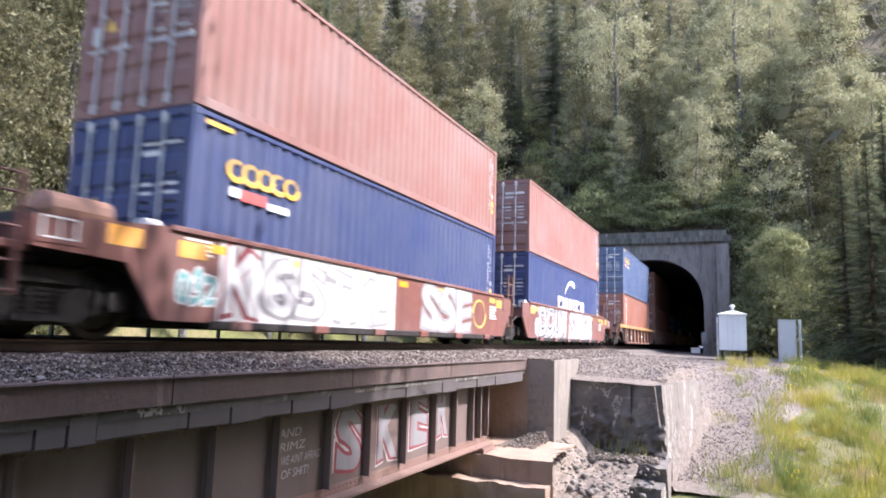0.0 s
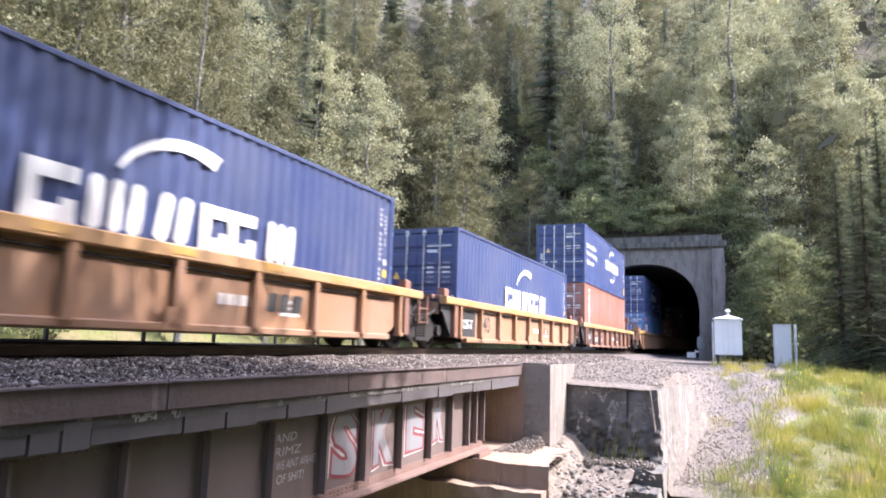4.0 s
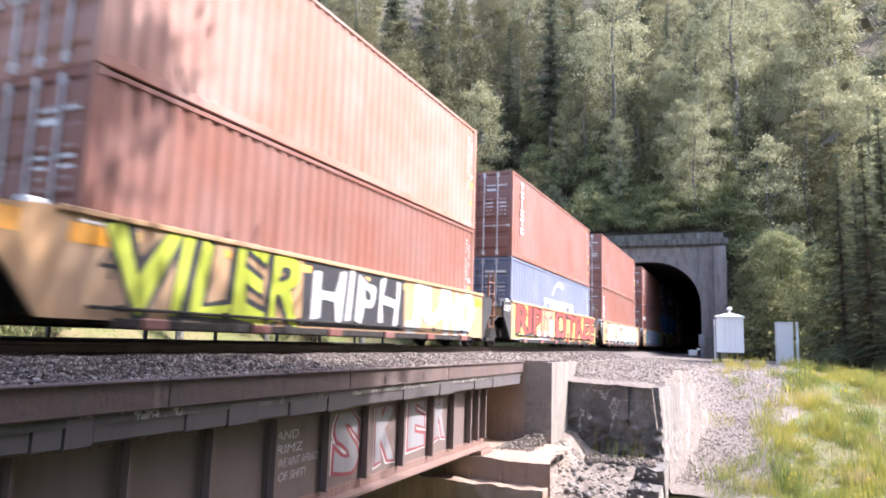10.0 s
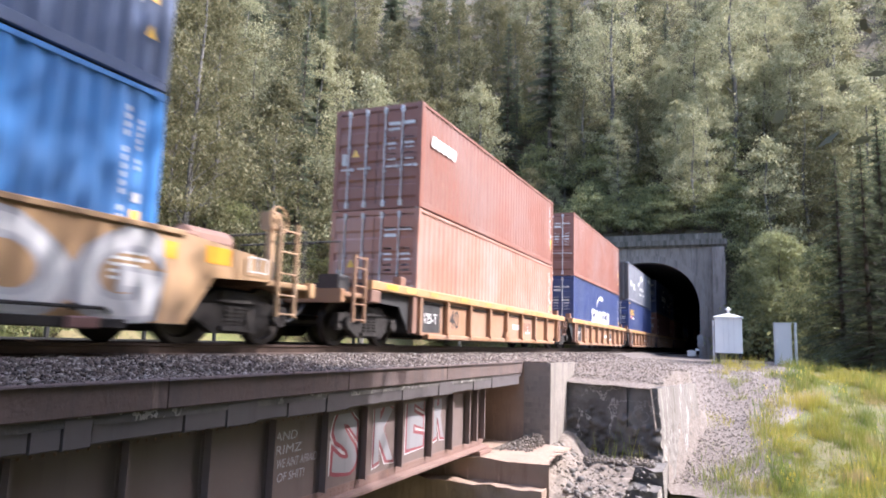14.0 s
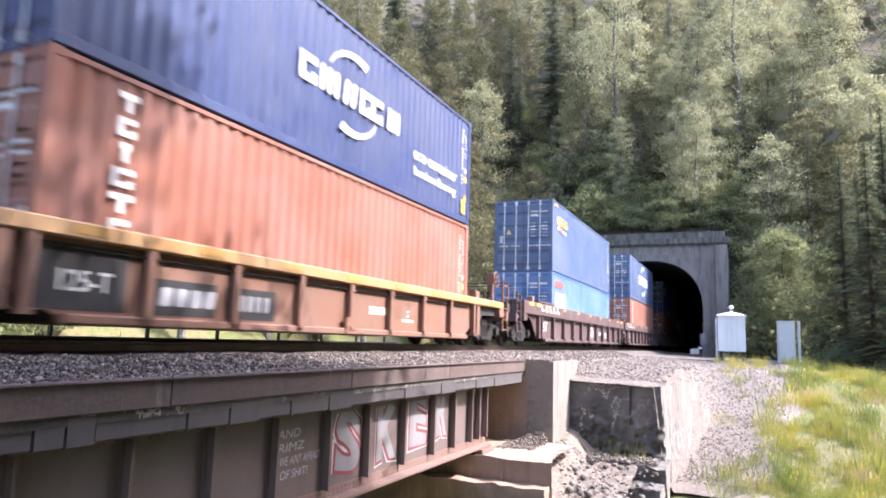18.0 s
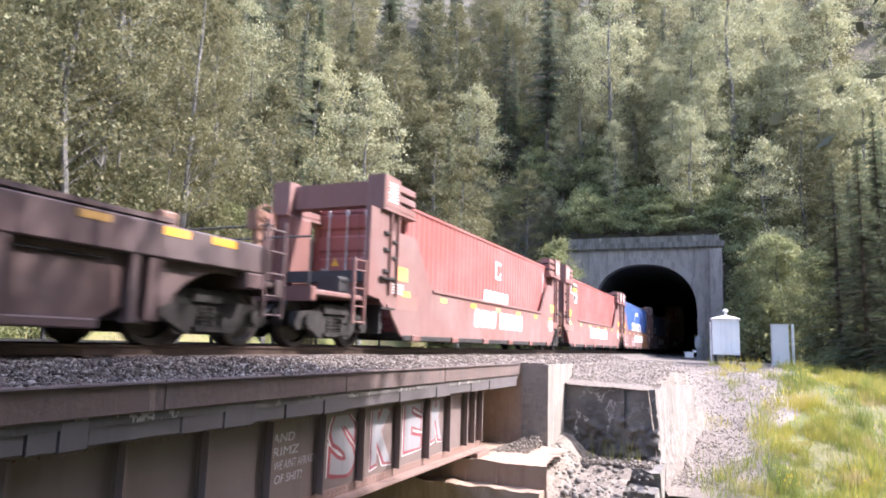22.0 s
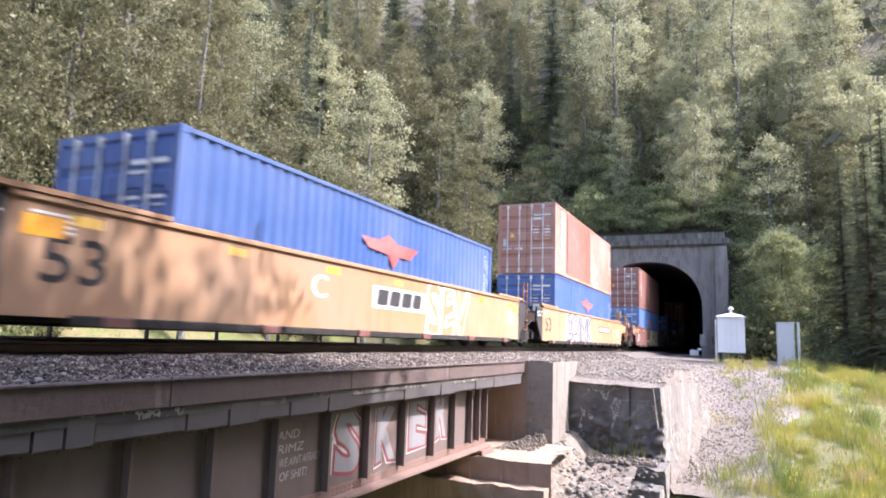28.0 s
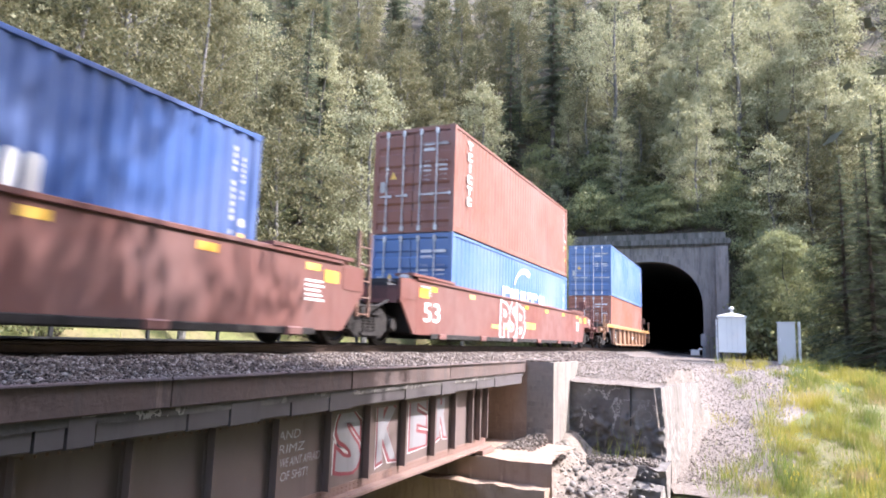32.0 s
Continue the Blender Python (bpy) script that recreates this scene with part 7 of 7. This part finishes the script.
put("graffiti_patch", slab(-5.54, 0.27, -0.35, 1.42, SIDE, 0.002), P["spray_white"], cars[0])
for k, t in enumerate("K65TMD"):
    graffiti(cars[0], t, -5.4 + 0.84 * k, 0.42, 0.7, 0.85, "spray_white", "spray_maroon" if k == 0 else "spray_shade", SIDE + 0.002)
graffiti(cars[0], "SSE", 1.0, 0.36, 2.8, 1.0, "spray_white", "spray_shade", SIDE + 0.001)
for a0 in (0, 180):
    arc_band(cars[0], 4.55, 0.85, 0.36, a0, a0 + 180, 0.06, "spray_yellow", SIDE, "graffiti_ring")
graffiti(cars[0], "032", -6.3, 0.5, 0.7, 0.42, "spray_teal", "spray_white", SIDE + 0.001)
panel(1, -5.8, 0.34, -5.0, 1.0, "spray_grey", 4.0)
graffiti(cars[1], "DOUM", -5.2, 0.34, 3.8, 1.12, "spray_grey", "spray_black", SIDE + 0.001, 0.1, "spray_white")
graffiti(cars[1], "SKE2", -0.6, 0.32, 4.0, 1.05, "spray_grey", "spray_shade", SIDE + 0.001, 0.1, "spray_white")
graffiti(cars[10], "VILER", -5.85, 0.36, 3.8, 1.1, "lime", "spray_black", SIDE + 0.001, 0.1)
put("graffiti_patch", slab(-2.0, 0.32, 1.7, 1.44, SIDE, 0.002), P["spray_black"], cars[10])
graffiti(cars[10], "HIPH", -1.7, 0.46, 3.1, 0.85, "spray_white", "spray_black", SIDE + 0.003, 0.1)
graffiti(cars[10], "JU", 1.9, 0.34, 1.9, 1.1, "spray_white", "spray_grey", SIDE + 0.001, 0.1)
graffiti(cars[10], "NO", 3.9, 0.36, 1.7, 1.0, "pale_blue", "spray_white", SIDE + 0.001, 0.1)
put("graffiti_patch", slab(-6.2, 0.27, -1.7, 0.60, SIDE, 0.002), P["spray_white"], cars[11])
put("graffiti_patch", slab(-1.6, 0.29, 6.2, 0.62, SIDE, 0.002), P["spray_red"], cars[11])
panel(11, -1.9, 0.36, -0.5, 1.1, "spray_white", 8.0)
graffiti(cars[11], "RIP", -5.9, 0.52, 2.9, 0.9, "spray_red", "spray_black", SIDE + 0.003, 0.05, "spray_yellow")
graffiti(cars[11], "IT", -2.9, 0.5, 1.3, 0.8, "w_tan", "spray_maroon", SIDE + 0.003, 0.05)
graffiti(cars[11], "DTREE", -0.87, 0.40, 7.2, 1.02, "spray_red", "spray_black", SIDE + 0.003, 0.05, "spray_yellow")
graffiti(cars[12], "MOST", -5.1, 0.3, 5.3, 1.12, "spray_white", "spray_black", SIDE + 0.001, 0.05)
graffiti(cars[12], "RYOTS", 0.5, 0.3, 4.6, 1.14, "pale_blue", "spray_black", SIDE + 0.001, 0.05, "spray_white")
panel(13, -5.5, 0.3, -4.7, 1.3, "spray_green", 2.0)
graffiti(cars[13], "SCRIB2", -4.9, 0.3, 7.8, 1.15, "spray_white", "deep_blue", SIDE + 0.003, 0.1, "pale_blue")
panel(13, 2.6, 0.32, 3.7, 1.2, "spray_green", 9.0)
graffiti(cars[14], "ALES", -4.93, 0.3, 4.4, 1.16, "lime", "spray_black", SIDE + 0.003, 0.05, "spray_purple")
graffiti(cars[14], "OG", 3.5, 0.3, 2.5, 0.95, "spray_white", "spray_grey", SIDE + 0.001)
put("number_panel", slab(0.25, 0.75, 3.3, 1.12, SIDE), P["plate"], cars[14])
g = Build()
for k in range(10):
    if k != 4:
        g.box(SIDE + 0.005, 0.42 + 0.28 * k, 0.84, SIDE + 0.007, 0.6 + 0.28 * k, 1.04)
put("marking_bars", g, M["white"], cars[14])
graffiti(cars[28], "MOTER", 1.3, 0.34, 5.5, 1.2, "spray_grey", "spray_black", SIDE + 0.003, 0.05, "spray_green")
lettering(cars[29], "C", -3.1, 0.82, 0.45, 0.4, "white", SIDE + 0.001)
put("number_panel", slab(-1.05, 0.75, 1.4, 1.2, SIDE), P["spray_white"], cars[29])
blocks(cars[29], -0.9, 0.82, 0.32, (0.45, 0.45, 0.45, 0.4), "plate", 0.08, x=SIDE + 0.005, name="marking_block")
graffiti(cars[29], "SEV", 1.5, 0.28, 2.5, 1.2, "w_tan", "spray_white", SIDE + 0.001, 0.05)
graffiti(cars[30], "BOINK", -4.6, 0.36, 4.9, 1.0, "spray_shade", "spray_black", SIDE + 0.001, 0.05, "spray_white")
put("number_panel", slab(2.1, 0.82, 5.1, 1.1, SIDE), P["plate"], cars[30])
panel(30, 5.9, 0.62, 6.5, 1.05, "spray_green", 7.0)
g = Build()
for k in range(9):
    g.box(SIDE + 0.005, 2.25 + 0.31 * k, 0.87, SIDE + 0.007, 2.48 + 0.31 * k, 1.05)
put("marking_bars", g, M["white"], cars[30])
graffiti(cars[31], "POSE", -1.3, 0.3, 4.8, 1.15, "spray_yellow", "spray_white", SIDE + 0.001, 0.05)
for k, (t, y, w) in enumerate((("O", 3.6, 1.3), ("W", 4.7, 1.0), ("O", 5.6, 0.9), ("S", 6.5, 0.9))):
    graffiti(cars[31], t, y, 0.28, w, 1.1, "w_brown", "spray_black", SIDE + 0.002, 0.05, "pale_blue")
graffiti(cars[33], "PSB", -2.6, 0.3, 2.3, 1.05, "w_brown", "spray_white", SIDE + 0.001, 0.05)
for i, y, t in ((25, -6.2, "cet"), (25, -3.1, "et"), (26, -5.1, "eve"), (26, -3.9, "ra"), (21, 3.4, "RIB")):
    graffiti(cars[i], t, y, 0.45, 1.2 if i != 26 else 0.85, 0.75, "w_twin" if i > 22 else "deep_blue", "spray_grey", SIDE if i > 22 else 1.30, 0.1)
panel(25, 2.4, 0.36, 3.0, 1.25, "spray_yellow", 3.0)
graffiti(cars[25], "DNLK", 2.7, 0.36, 2.4, 0.9, "spray_red", "spray_yellow", SIDE + 0.003, 0.05)
blocks(cars[27], -2.6, 1.0, 0.25, (0.2,) * 8, "white", 0.06, x=SIDE, name="marking_block")
for i in (31, 32, 33):
    put("marking_swoosh", slab(-3.4, 0.55, -0.9 if i != 31 else -1.6, 0.66, SIDE), P["spray_yellow"], cars[i])
for i, spec in enumerate(UNITS):
    if spec[0][2] == "w_orange" and spec[0][1] > 7:
        put("number_panel", slab(1.2, 0.5, 2.2, 1.1, 1.298), P["w_yellow"], cars[i])
    if spec[0][2] in ("w_orange", "w_rust") and spec[0][1] < 7:
        blocks(cars[i], 1.9, 0.55, 0.3, (0.25, 0.25, 0.28), "w_rust" if i % 2 else "plate", 0.06, x=1.298, name="marking_block")

# graffiti on the bridge girder
GX0 = FACE - 0.42 + 0.013
for t, y0, y1, zb in (("S", 9.2, 10.14, -2.0), ("K", 10.5, 11.47, -1.98), ("E", 11.8, 12.72, -1.88), ("R", 13.0, 13.8, -1.84)):
    w = y1 - y0
    for fill, off, dx, hh in (("spray_white", 0.105, 0.002, 1.0), ("spray_maroon", 0.085, 0.005, 1.0), ("spray_shade", 0.042, 0.008, 1.0)):
        ob = lettering(bridge, t, y0 + 0.16, zb, w - 0.32, 0.86, fill, GX0 + dx, off, 0.0, name="graffiti_letter", wild=0.8)
for k, (t, w) in enumerate((("AND", 0.6), ("RIMZ", 0.7), ("WE AINT AFRAID", 1.15), ("OF SHIT!", 0.75))):
    lettering(bridge, t, 7.82 + 0.03 * k, -1.32 - 0.19 * k, w * 0.85, 0.12, "spray_grey", GX0 + 0.002, 0.0, 0.15, name="graffiti_letter")


def motions():
    """The train runs at one steady speed for the whole clip."""
    for ob, x, y, z in movers:
        walk(ob, [(0.0, pose(x, y, z)), (32.0, pose(x, y - SPEED * 32.0, z))])


motions()
